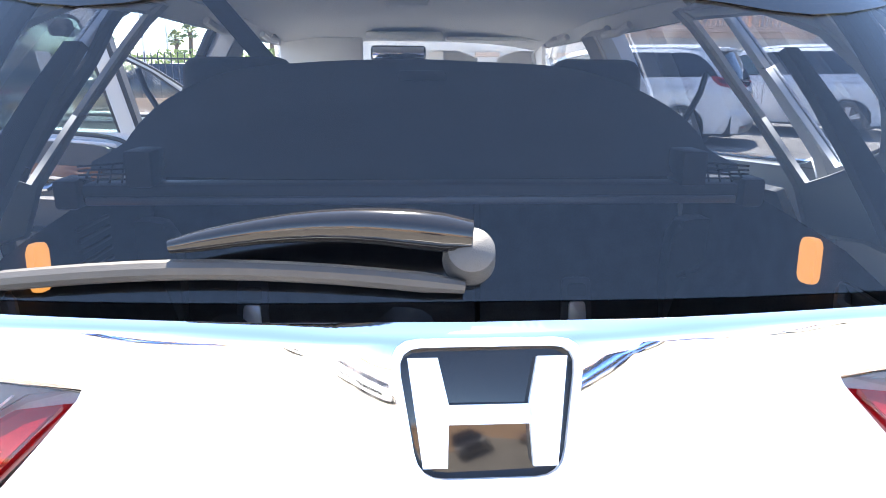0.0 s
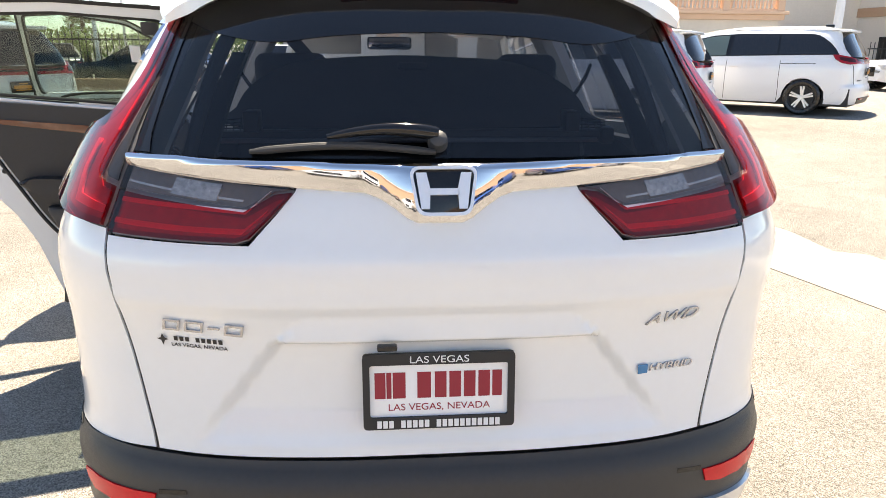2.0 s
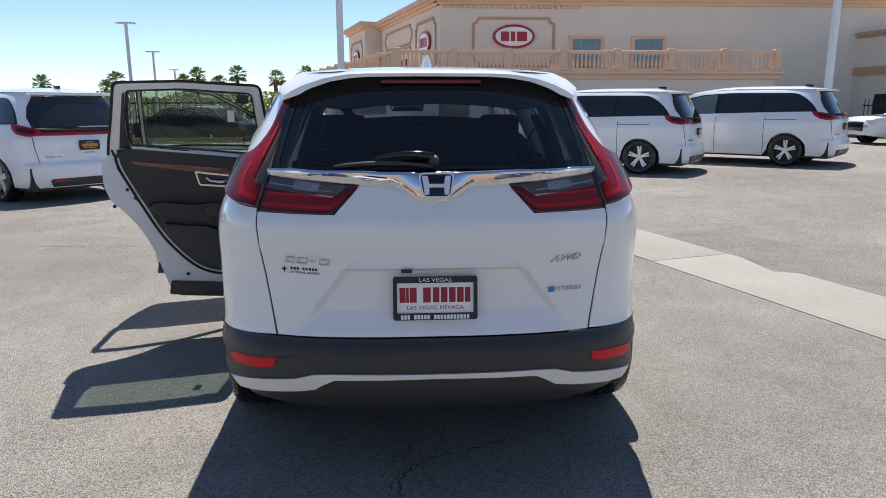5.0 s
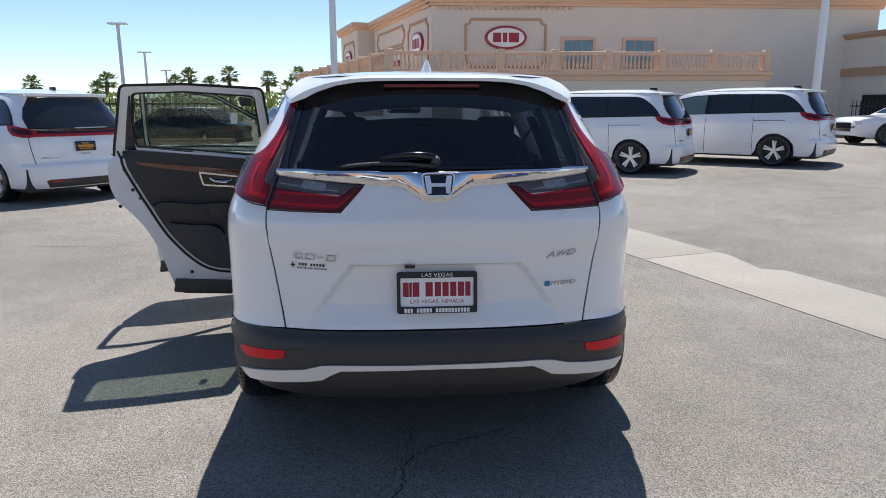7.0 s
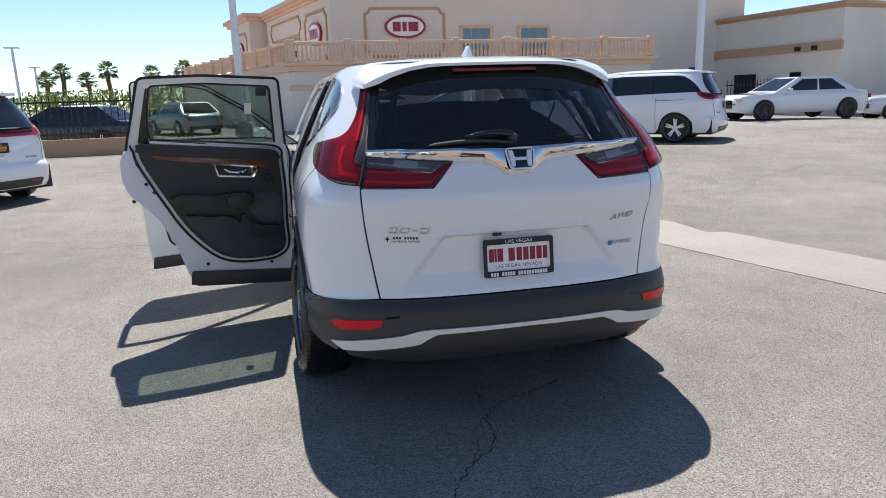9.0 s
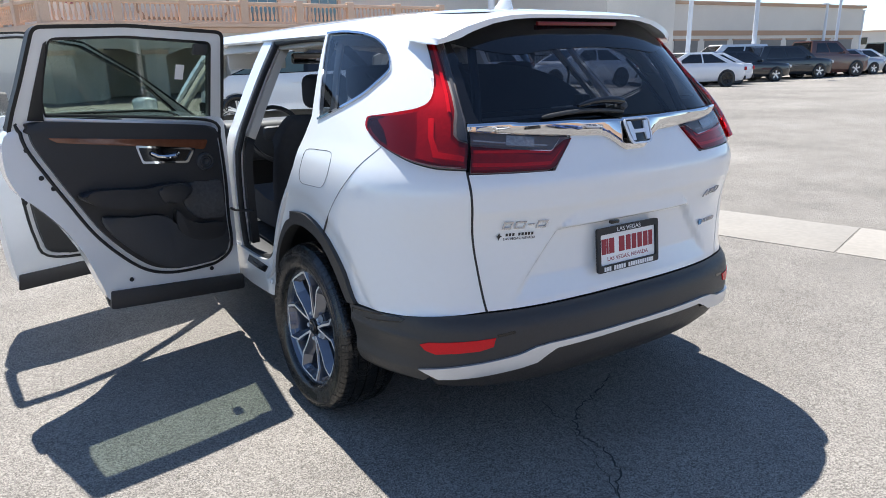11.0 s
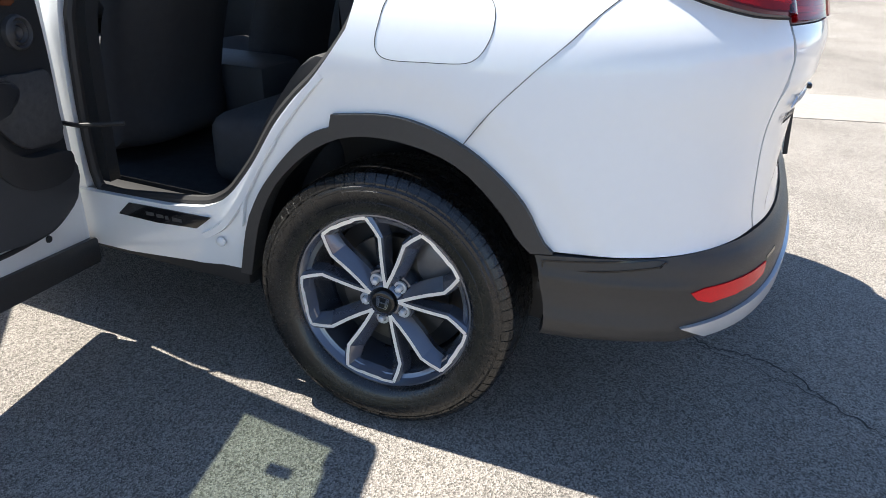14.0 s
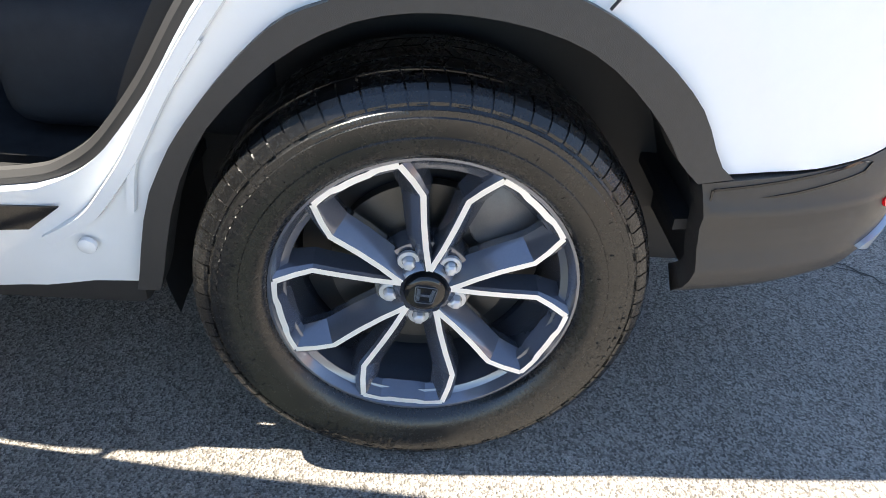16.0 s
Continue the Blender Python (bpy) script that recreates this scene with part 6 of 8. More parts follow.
# angled wings on the left of the main front
WING = Matrix.Translation((1.75, FY, 0)) @ Matrix.Rotation(radians(105), 4, "Z")
wing = thing("side_wing", "cream stucco corner wing with cornice and sign panels", "building", WING)
part("wall", boxed(0, 12.0, -8, 0, 0, 6.2), STUCCO, wing, smooth=False)
for z0, z1, o in ((6.16, 6.31, 0.12), (6.31, 6.45, 0.26), (6.45, 6.68, 0.42)):
    part("cornice", boxed(-0.0, 12.0 + o, -8, o, z0, z1), STONE, wing, "tan cornice", smooth=False)
wplace = lambda a, b, c: (a, c, b)
ring_frame("panel_moulding", notched(0.8, 4.1, 3.3, 5.6, 0.3)[::-1], 0.14, wplace, STUCCO_TAN, wing)
ring_frame("panel_moulding", notched(5.0, 11.0, 4.9, 5.75, 0.3)[::-1], 0.12, wplace, STUCCO_TAN, wing)
ring_frame("panel_moulding", notched(5.0, 11.0, 3.2, 4.6, 0.3)[::-1], 0.12, wplace, STUCCO_TAN, wing)
sign(wing, 0, 0, 2.0, 1.15, WING @ Matrix.Translation((2.45, 0.0, 4.62)) @ Matrix.Rotation(math.pi, 4, "Z"))
door_sign = thing("wall_sign", "row of small dark red bars on the stucco wing", "sign", WING, group="wall signs")
for k, w in enumerate((0.5, 0.35, 0.35, 0.45, 0.7, 0.4, 0.4)):
    part("sign_bar", boxed(6.0 + 0.62 * k, 6.0 + 0.62 * k + w, 0, 0.08, 3.72, 4.05), SIGN_RED, door_sign, smooth=False)
WING2 = WING @ Matrix.Translation((12.0, 0.3, 0))
wing2 = thing("tower_wing", "far cream stucco corner block with cornice", "building", WING2)
part("wall", boxed(0.45, 6, -6, 0.7, 0, 6.3), STUCCO, wing2, smooth=False)
for z0, z1, o in ((6.3, 6.5, 0.2), (6.5, 6.72, 0.4)):
    part("cornice", boxed(0.45 - o, 6 + o, -6, 0.7 + o, z0, z1), STONE, wing2, "tan cornice", smooth=False)
ring_frame("panel_moulding", notched(1.4, 5.0, 3.3, 5.6, 0.3)[::-1], 0.14, lambda a, b, c: (a, 0.7 + c, b), STUCCO_TAN, wing2)
sign(wing2, 0, 0, 2.0, 1.15, WING2 @ Matrix.Translation((3.2, 0.7, 4.62)) @ Matrix.Rotation(math.pi, 4, "Z"))

# balcony with turned balusters
BY = 28.0
BALCONY = thing("balcony", "peach cast-stone balcony with turned balusters over arches", "balcony")
part("deck", boxed(-0.5, 16.9, BY - 0.15, FY - 0.003, 2.62, 2.84, 0.02), STONE, BALCONY, smooth=False)
part("deck_moulding", boxed(-0.62, 17.02, BY - 0.28, FY - 0.003, 2.84, 2.98, 0.03), STONE, BALCONY, smooth=False)
part("fascia", boxed(-0.35, 16.75, BY, FY - 0.003, 2.05, 2.62), STUCCO, BALCONY, "cream stucco beam over the arches", smooth=False)
part("top_rail", boxed(-0.45, 16.85, BY - 0.12, BY + 0.12, 3.72, 3.86, 0.03), STONE, BALCONY, smooth=False)
part("bottom_rail", boxed(-0.4, 16.8, BY - 0.10, BY + 0.10, 2.98, 3.08, 0.02), STONE, BALCONY, smooth=False)


def baluster_mesh():
    bm = lathe(bmesh.new(), [(3.08, 0.05), (3.12, 0.05), (3.13, 0.032), (3.24, 0.062), (3.36, 0.058), (3.50, 0.034), (3.62, 0.028), (3.65, 0.045), (3.70, 0.05), (3.72, 0.05)], 8, "Z")
    return finish("baluster", bm, STONE)


BAL = baluster_mesh()
n_post = 8
for i in range(n_post):
    px = -0.3 + i * (17.0 / (n_post - 1))
    part("pier", boxed(px - 0.16, px + 0.16, BY - 0.16, BY + 0.16, 2.98, 3.95, 0.03), STONE, BALCONY, smooth=False)
    if i < n_post - 1:
        for k in range(11):
            part("baluster", BAL, None, BALCONY, m=Matrix.Translation((px + 0.28 + (17.0 / (n_post - 1) - 0.56) * k / 10, BY, 0)))
for i in range(6):
    px = 0.0 + i * 3.3
    part("column", boxed(px - 0.4, px + 0.4, BY + 0.05, BY + 0.7, 0, 2.06), STUCCO, BALCONY, "cream stucco column", smooth=False)
    part("capital", boxed(px - 0.5, px + 0.5, BY - 0.03, BY + 0.75, 1.82, 2.0, 0.02), STONE, BALCONY, smooth=False)
    if i < 5:
        bm = bmesh.new()
        arc = [(px + 0.4 + 2.5 * k / 12, 1.75 + 0.34 * math.sin(math.pi * k / 12)) for k in range(13)]
        slab(bm, arc + [(px + 2.9, 2.08), (px + 0.4, 2.08)], 0.5, lambda a, b, c: (a, BY + 0.06 + c, b))
        part("arch", bm, STUCCO, BALCONY, smooth=False)
# left return of the balcony, running back along the corner wing
RET = thing("balcony_return", "peach cast-stone balcony return with turned balusters", "balcony", Matrix.Translation((-0.3, BY, 0)) @ Matrix.Rotation(radians(107.5), 4, "Z"))
part("deck", boxed(0, 24.6, -2.5, 0.15, 2.62, 2.98, 0.02), STONE, RET, smooth=False)
part("top_rail", boxed(0.1, 24.6, -0.12, 0.12, 3.72, 3.86, 0.03), STONE, RET, smooth=False)
part("fascia", boxed(0.2, 24.6, -2.0, 0.0, 0, 2.62), STUCCO, RET, smooth=False)
for i in range(10):
    part("pier", boxed(i * 2.4 + 0.1, i * 2.4 + 0.4, -0.16, 0.16, 2.98, 3.95, 0.03), STONE, RET, smooth=False)
    for k in range(9):
        part("baluster", BAL, None, RET, m=Matrix.Translation((i * 2.4 + 0.6 + 1.75 * k / 8, 0, 0)))

# lower wing on the right with a tan band, and the long service building further right
LOW = thing("low_wing", "cream stucco side wing with a tan band", "building", Matrix.Translation((22.4, FY - 0.004, 0)) @ Matrix.Rotation(radians(-82), 4, "Z"))
part("wall", boxed(0, 7.6, 0, 6, 0, 4.75), STUCCO, LOW, smooth=False)
part("band", boxed(0, 7.7, -0.1, 0, 2.9, 3.3), STUCCO_TAN, LOW, "tan painted band", smooth=False)
for z0, z1, o in ((4.68, 4.80, 0.08), (4.80, 4.95, 0.2)):
    part("coping", boxed(0, 7.6 + o, -o, 6, z0, z1), STUCCO_TAN, LOW, "tan coping", smooth=False)
for x0, x1 in ((1.5, 2.9), (5.0, 5.6)):
    part("grating", boxed(x0, x1, -0.06, 0.02, 0.9, 2.0), GLOSS, LOW, "dark barred window", smooth=False)
for x0 in (5.3, 6.2):
    part("wall_lamp", boxed(x0, x0 + 0.25, -0.25, 0, 2.95, 3.15, 0.03), GLOSS, LOW, "small dark wall lamp", smooth=False)

SERVICE = thing("service_building", "long cream stucco service building with roller doors", "building", Matrix.Translation((29.0, 27.0, 0)) @ Matrix.Rotation(radians(-4), 4, "Z"))
part("wall", boxed(0, 22, 0, 12, 0, 4.25), STUCCO, SERVICE, smooth=False)
part("coping", boxed(-0.1, 22.15, -0.15, 12, 4.25, 4.45), STUCCO_TAN, SERVICE, "tan coping", smooth=False)
part("band", boxed(-0.05, 22.05, -0.06, 0, 2.45, 2.75), STUCCO_TAN, SERVICE, "tan painted band", smooth=False)
for i in range(8):
    d = part("roller_door", boxed(0.9 + i * 2.6, 2.9 + i * 2.6, -0.03, 0.02, 0, 2.15), SHUTTER, SERVICE, "grey roller door", smooth=False)
    part("frame", boxed(0.8 + i * 2.6, 3.0 + i * 2.6, -0.05, 0.0, 2.15, 2.25), STUCCO_TAN, SERVICE, smooth=False)
FAR = thing("far_building", "long low brown commercial building in the distance", "building", Matrix.Translation((90.3, 37.1, 0)) @ Matrix.Rotation(radians(-72.5), 4, "Z"))
part("wall", boxed(0, 95, 0, 15, 0, 3.55), FAR_STUCCO, FAR, smooth=False)
part("coping", boxed(-0.2, 95.2, -0.25, 15, 3.55, 3.8), STUCCO_TAN, FAR, smooth=False)
part("tower", boxed(10.5, 16.0, 2, 10, 3.8, 5.0), STUCCO, FAR, smooth=False)
for k in range(12):
    part("pilaster", boxed(4 + k * 7.5, 4.5 + k * 7.5, -0.12, 0.0, 0, 3.5), STUCCO_TAN, FAR, smooth=False)
TAN = thing("far_building", "small cream stucco block in the distance", "building", Matrix.Translation((84.0, 47.5, 0)) @ Matrix.Rotation(radians(-62), 4, "Z"))
part("wall", boxed(-14, 8.6, 0, 10, 0, 3.4), STUCCO, TAN, smooth=False)
part("coping", boxed(-14.2, 8.8, -0.2, 10, 3.4, 3.6), STONE, TAN, smooth=False)
part("window", boxed(4.2, 5.4, -0.04, 0.1, 2.0, 2.8), GLOSS, TAN, "dark window", smooth=False)


# ---- light poles ----
def light_pole(x, y, h, r=0.09, heads=2, mat=POLE):
    ob = thing("light_pole", "tall painted steel parking-lot light pole", "light pole", Matrix.Translation((x, y, 0)), group="light poles")
    part("mast", tube(bmesh.new(), [(0, 0, 0), (0, 0, h)], [r, r * 0.8], 12), mat, ob)
    part("footing", lathe(bmesh.new(), [(0, 0.3), (0.7, 0.3), (0.75, 0.26), (0.75, 0)], 20, "Z"), CONCRETE, ob, "round concrete footing")
    for s in (-1, 1)[:heads]:
        part("lamp_head", boxed(min(0, s * 0.42), max(0, s * 0.42), -0.15, 0.15, h, h + 0.08, 0.02), POLE, ob, "flat lamp head")


light_pole(-12.45, 30.0, 5.1)
light_pole(-16.6, 45.0, 5.0)
light_pole(-20.1, 60.0, 4.6)
light_pole(-2.22, 22.0, 9.5, 0.13)
light_pole(15.4, 22.0, 9.5, 0.15)

# ---- car: interior ----
for mir in (False, True):
    sg = 1 if mir else -1
    # pale upper lining round the small side window, in two sheets
    BODY.patch("pillar_lining", [(-0.70, 1.12), (-0.735, 1.41), (-0.98, 1.41), (-1.03, 1.385), (-1.16, 1.315), (-1.52, 1.218), (-1.57, 1.34), (-1.62, 1.34), (-1.58, 1.20), (-1.62, 1.10), (-1.40, 1.135), (-1.05, 1.12)],
               BEIGE, CAR, "warm grey pillar trim", offset=-0.075, rim=0.01, mirror=mir)
    BODY.patch("pillar_lining", [(-0.735, 1.41), (-0.80, 1.58), (-1.75, 1.585), (-1.66, 1.41), (-1.62, 1.34), (-1.57, 1.34), (-1.60, 1.41), (-1.65, 1.55), (-1.21, 1.54), (-1.03, 1.50), (-0.98, 1.44), (-0.98, 1.41)],
               BEIGE, CAR, offset=-0.075, rim=0.01, mirror=mir)
    BODY.patch("window_reveal", [(-0.99, 1.38), (-0.96, 1.44), (-1.01, 1.53), (-1.21, 1.565), (-1.69, 1.575), (-1.66, 1.553), (-1.212, 1.541), (-1.03, 1.502), (-0.985, 1.44), (-1.02, 1.395)], BEIGE, CAR, offset=-0.04, rim=0.04, mirror=mir)
    # charcoal lower lining with the wheel-arch bulge
    rows = []
    for k in range(19):
        y = 0.26 + 0.95 * k / 18
        top = float(np.interp(y, [0.26, 0.5, 0.64, 0.9, 1.21], [1.02, 1.10, 1.14, 1.17, 1.17]))
        bulge = 0.085 * math.exp(-((y - 1.05) / 0.26) ** 2)
        row = []
        for j in range(13):
            z = 0.66 + (top - 0.66) * j / 12
            low = max(0, 1 - ((z - 0.66) / 0.34) ** 2) ** 0.5
            x = 0.60 + 0.03 * (z - 0.66) - bulge * low - 0.02 * max(0, (y - 0.8))
            row.append((sg * x, y, z))
        rows.append(row)
    side = sheet(rows, CARPET, "cargo_side_trim", "charcoal carpeted cargo side trim")
    panel = [(0.36, 0.73), (0.38, 1.0), (0.45, 1.03), (0.66, 0.98), (0.70, 0.86), (0.68, 0.76), (0.60, 0.71)]
    part("side_hatch", ring_slab(bmesh.new(), smooth_path([(y, z) for y, z in panel], 5), smooth_path([(0.53 + (y - 0.53) * 0.86, 0.87 + (z - 0.87) * 0.88) for y, z in panel], 5), 0.0, 0.012,
                                 lambda a, b, c: (sg * (0.603 + 0.03 * (b - 0.66) - c), a, b)), TRIM, CAR, "moulded hatch in the side trim")
    part("cargo_lamp", slab(bmesh.new(), rounded([(0.668, 1.07), (0.712, 1.066), (0.716, 1.140), (0.672, 1.144)], 0.012), 0.012, lambda a, b, c: (sg * (0.606 - c), a, b), 0.003), AMBER, CAR, "lit amber cargo lamp")
    part("pull_recess", slab(bmesh.new(), rounded([(0.44, 1.03), (0.60, 1.06), (0.62, 1.10), (0.45, 1.085)], 0.02), 0.008, lambda a, b, c: (sg * (0.606 - c), a, b), 0.003), BLACK, CAR)
    part("pull_handle", tube(bmesh.new(), [(sg * 0.60, 0.60, 1.085), (sg * 0.58, 0.57, 1.07), (sg * 0.577, 0.48, 1.055), (sg * 0.598, 0.45, 1.06)], 0.012, 8), TRIM, CAR)
    if not mir:
        for k in range(5):
            part("vent_slot", boxed(-0.609, -0.600, 0.83, 0.95, 1.045 + 0.02 * k, 1.052 + 0.02 * k, 0.002), SEAL, CAR)
    part("tie_hook", tube(bmesh.new(), [(sg * 0.60, 1.06, 0.98), (sg * 0.555, 1.05, 0.975), (sg * 0.545, 1.06, 0.965), (sg * 0.60, 1.075, 0.962)], 0.006, 8), SEAL, CAR, "black tie-down hook")
    part("hinge_cover", slab(bmesh.new(), smooth_path([(0.53, 0.83), (0.53, 1.05), (0.56, 1.085), (0.62, 1.085), (0.64, 1.05), (0.63, 0.95), (0.59, 0.86)], 5), 0.05, lambda a, b, c: (sg * a, 1.12 - c * 1.0, b), 0.018), TRIM, CAR, "moulded hinge cover")
    # pillar loop and strap of the cover's corner
    part("cover_strap", tube(bmesh.new(), [(sg * 0.56, 1.06, 1.39), (sg * 0.535, 1.02, 1.355), (sg * 0.49, 0.98, 1.30)], 0.006, 6), SEAL, CAR)
    part("grab_handle", tube(bmesh.new(), [(sg * 0.59, 1.66, 1.52), (sg * 0.57, 1.70, 1.50), (sg * 0.57, 1.84, 1.50), (sg * 0.59, 1.88, 1.52)], 0.012, 8), BEIGE, CAR, "grey grab handle")
    part("grab_handle", tube(bmesh.new(), [(sg * 0.60, 2.46, 1.52), (sg * 0.58, 2.50, 1.50), (sg * 0.58, 2.66, 1.50), (sg * 0.60, 2.70, 1.52)], 0.012, 8), BEIGE, CAR)
    BODY.patch("rail_lining", [(-1.70, 1.54), (-1.70, 1.60), (-UY(3.0), 1.60), (-UY(3.0), 1.52), (-U20, 1.53)], BEIGE, CAR, offset=-0.05, rim=0.01, mirror=mir)
    BODY.patch("post_lining", [(-U20 + 0.08, 1.10), (-U20 + 0.07, 1.56), (-U20 - 0.13, 1.56), (-U20 - 0.14, 1.10)], BEIGE, CAR, "pale post trim", offset=-0.06, rim=0.04, mirror=mir)
    BODY.patch("post_lining", [(-U20 + 0.05, 0.50), (-U20 + 0.08, 1.10), (-U20 - 0.14, 1.10), (-U20 - 0.14, 0.50)], DOOR_TRIM, CAR, "black lower post trim", offset=-0.06, rim=0.04, mirror=mir)
    BODY.patch("a_post_lining", [(-UY(2.95), 1.56), (-UY(3.36), 1.50), (-UY(3.88), 1.08), (-UY(3.72), 1.04), (-UY(3.22), 1.44)], BEIGE, CAR, offset=-0.05, rim=0.02, mirror=mir)
# the lining of the closed side
BODY.patch("door_lining", [(-1.66, 0.55), (-1.66, 1.18), (-U20, 1.12), (-UY(3.5), 1.05), (-UY(3.3), 0.45), (-U20, 0.46)], TRIM, CAR, "black door lining", offset=-0.07, rim=0.02, mirror=True)
# lining under the quarter, facing the open doorway; left one blackened as shaded void
part("wheelhouse", slab(bmesh.new(), smooth_path([(1.12, 0.835), (1.15, 0.93), (1.22, 0.945), (1.34, 0.80), (1.44, 0.62), (1.485, 0.46), (1.445, 0.46), (1.41, 0.58), (1.34, 0.69), (1.24, 0.78)], 4), 0.22, lambda a, b, c: (-0.62 - c, a, b), 0.006), SEAL, CAR, "wheelhouse panel, black for the shaded void")
part("wheelhouse", slab(bmesh.new(), smooth_path([(1.10, 0.46), (1.12, 0.78), (1.18, 0.98), (1.30, 1.0), (1.42, 0.80), (1.50, 0.62), (1.56, 0.46)], 4), 0.26, lambda a, b, c: (0.62 + c, a, b), 0.02), TRIM, CAR)
# door-opening seal on the body
OPENING = [(-1.60, 1.22), (-1.668, 1.04), (-1.738, 0.93), (-1.803, 0.863), (-1.868, 0.79), (-1.945, 0.678), (-2.02, 0.592), (-2.08, 0.547), (-2.14, 0.525), (-2.3, 0.505), (-U20 + 0.09, 0.49), (-U20 + 0.03, 0.55), (-U20 + 0.05, 1.0), (-U20 + 0.07, 1.50), (-U20 + 0.12, 1.55), (-1.72, 1.545), (-1.67, 1.42)]


def seal_loop(path, off, r, mir=False):
    pts = smooth_path(path, 4)
    return tube(bmesh.new(), [BODY.at(-u if mir else u, z) + BODY.normal(-u if mir else u, z) * off for u, z in pts + pts[:1]], r, 8)


part("opening_seal", seal_loop(OPENING, -0.03, 0.015), SEAL, CAR, "black rubber door-opening seal")
part("inner_sill", boxed(-0.880, -0.72, 1.56, 3.1, 0.40, 0.452, 0.012), SEAL, CAR)
part("inner_floor", boxed(-0.72, 0.72, 1.40, 3.42, 0.44, 0.462), CARPET, CAR, "dark cabin carpet")

# headliner, in one sheet under the roof
sheet([[(t * (roof_half(y) - 0.015), y, roof_dome(y) - 0.055 - 0.04 * abs(t) ** 3) for t in TS] for y in (0.56, 0.8, 1.2, 1.6, 2.0, 2.4, 2.8, 3.1)], HEADLINER, "headliner", "warm grey cloth headliner")
part("dome_lamp", boxed(-0.10, 0.02, 1.66, 1.78, 1.565, 1.585, 0.006), BEIGE, CAR, "small roof lamp")
part("roof_console", boxed(-0.22, 0.12, 2.75, 2.98, 1.515, 1.55, 0.015), BEIGE, CAR, "pale roof console")
part("sun_visor", boxed(-0.62, -0.24, 2.93, 2.955, 1.40, 1.53, 0.01), BEIGE, CAR, "folded-down pale sun visor")
part("sun_visor", boxed(0.14, 0.58, 2.86, 3.0, 1.515, 1.535, 0.008), BEIGE, CAR)
mir_ob = part("rear_mirror", boxed(-0.205, 0.05, 2.90, 2.94, 1.425, 1.495, 0.018, 3), GLOSS, CAR, "black-framed rear-view mirror")
part("mirror_glass", boxed(-0.195, 0.04, 2.896, 2.899, 1.432, 1.488, 0.001), CHROME, mir_ob)
# dashboard and wheel
part("dashboard", boxed(-0.78, 0.78, 3.05, 3.42, 0.78, 1.05, 0.07, 3), TRIM, CAR, "black dashboard")
wheel_ring = [(-0.37 + 0.185 * math.cos(a), 2.86 + 0.07 * math.sin(a), 0.98 + 0.17 * math.sin(a)) for a in (2 * math.pi * k / 32 for k in range(33))]
part("steering_wheel", tube(bmesh.new(), wheel_ring, 0.015, 8), VINYL_BLACK, CAR, "black steering wheel")
part("steering_hub", boxed(-0.45, -0.29, 2.87, 2.93, 0.93, 1.03, 0.03), TRIM, CAR)
part("centre_console", boxed(-0.14, 0.14, 1.9, 3.1, 0.46, 0.74, 0.04), TRIM, CAR, "black centre console")


def front_seat(x):
    prof = [(2.06, 0.52), (2.02, 0.70), (1.97, 0.90), (1.90, 1.08), (1.875, 1.145), (1.92, 1.165), (1.99, 1.14), (2.08, 0.98), (2.15, 0.80), (2.20, 0.66), (2.60, 0.70), (2.66, 0.66), (2.66, 0.56), (2.62, 0.50)]
    bm = bmesh.new()
    out = smooth_path(prof, 4)
    n = len(out)
    secs = []
    for k in range(13):
        t = -1 + 2 * k / 12
        squeeze = 1 - 0.05 * abs(t) ** 4
        w = 0.255
        cy, cz = 2.15, 0.78
        secs.append([bm.verts.new((x + t * w * (1 - 0.30 * min(1, max(0, (b - 0.94) / 0.22)) ** 2), cy + (a - cy) * squeeze + (0.07 * abs(t) ** 3 if a < 2.07 else 0), cz + (b - cz) * (1 - 0.035 * abs(t) ** 6) + 0.02 * abs(t) ** 3 * (0.4 if b > 0.9 else 0))) for a, b in out])
    for a, b in zip(secs, secs[1:]):
        for i in range(n):
            bm.faces.new((a[i], a[(i + 1) % n], b[(i + 1) % n], b[i]))
    bm.faces.new(secs[0][::-1])
    bm.faces.new(secs[-1])
    bmesh.ops.bevel(bm, geom=[e for v in secs[0] + secs[-1] for e in v.link_edges if len(e.link_faces) == 2 and e.calc_face_angle(0) > 1.0], offset=0.03, segments=3, affect="EDGES")
    seat = part("front_seat", bm, CLOTH, CAR, "black front seat with headrest", angle=60)
    part("headrest", boxed(x - 0.125, x + 0.125, 1.865, 1.965, 1.20, 1.375, 0.045, 4), CLOTH, seat, angle=60)
    for d in (-0.06, 0.06):
        part("headrest_post", tube(bmesh.new(), [(x + d, 1.915, 1.12), (x + d, 1.915, 1.23)], 0.007, 8), CHROME, seat)


front_seat(-0.395)
front_seat(0.37)
# rear bench
part("bench_cushion", boxed(-0.66, 0.66, 1.26, 1.74, 0.47, 0.70, 0.06, 4), CUSHION, CAR, "charcoal cloth rear bench", angle=60)


def seat_back(x0, x1):
    bm = bmesh.new()
    prof = [(1.075, 0.705), (1.085, 0.80), (1.135, 1.0), (1.20, 1.22), (1.26, 1.245), (1.30, 1.20), (1.27, 1.0), (1.24, 0.80), (1.23, 0.70)]
    slab(bm, prof, x1 - x0, lambda a, b, c: (x0 + c, a, b), 0.014)
    ob = part("rear_seat_back", bm, SEATBACK, CAR, "grey carpet-backed rear seat back")
    return ob


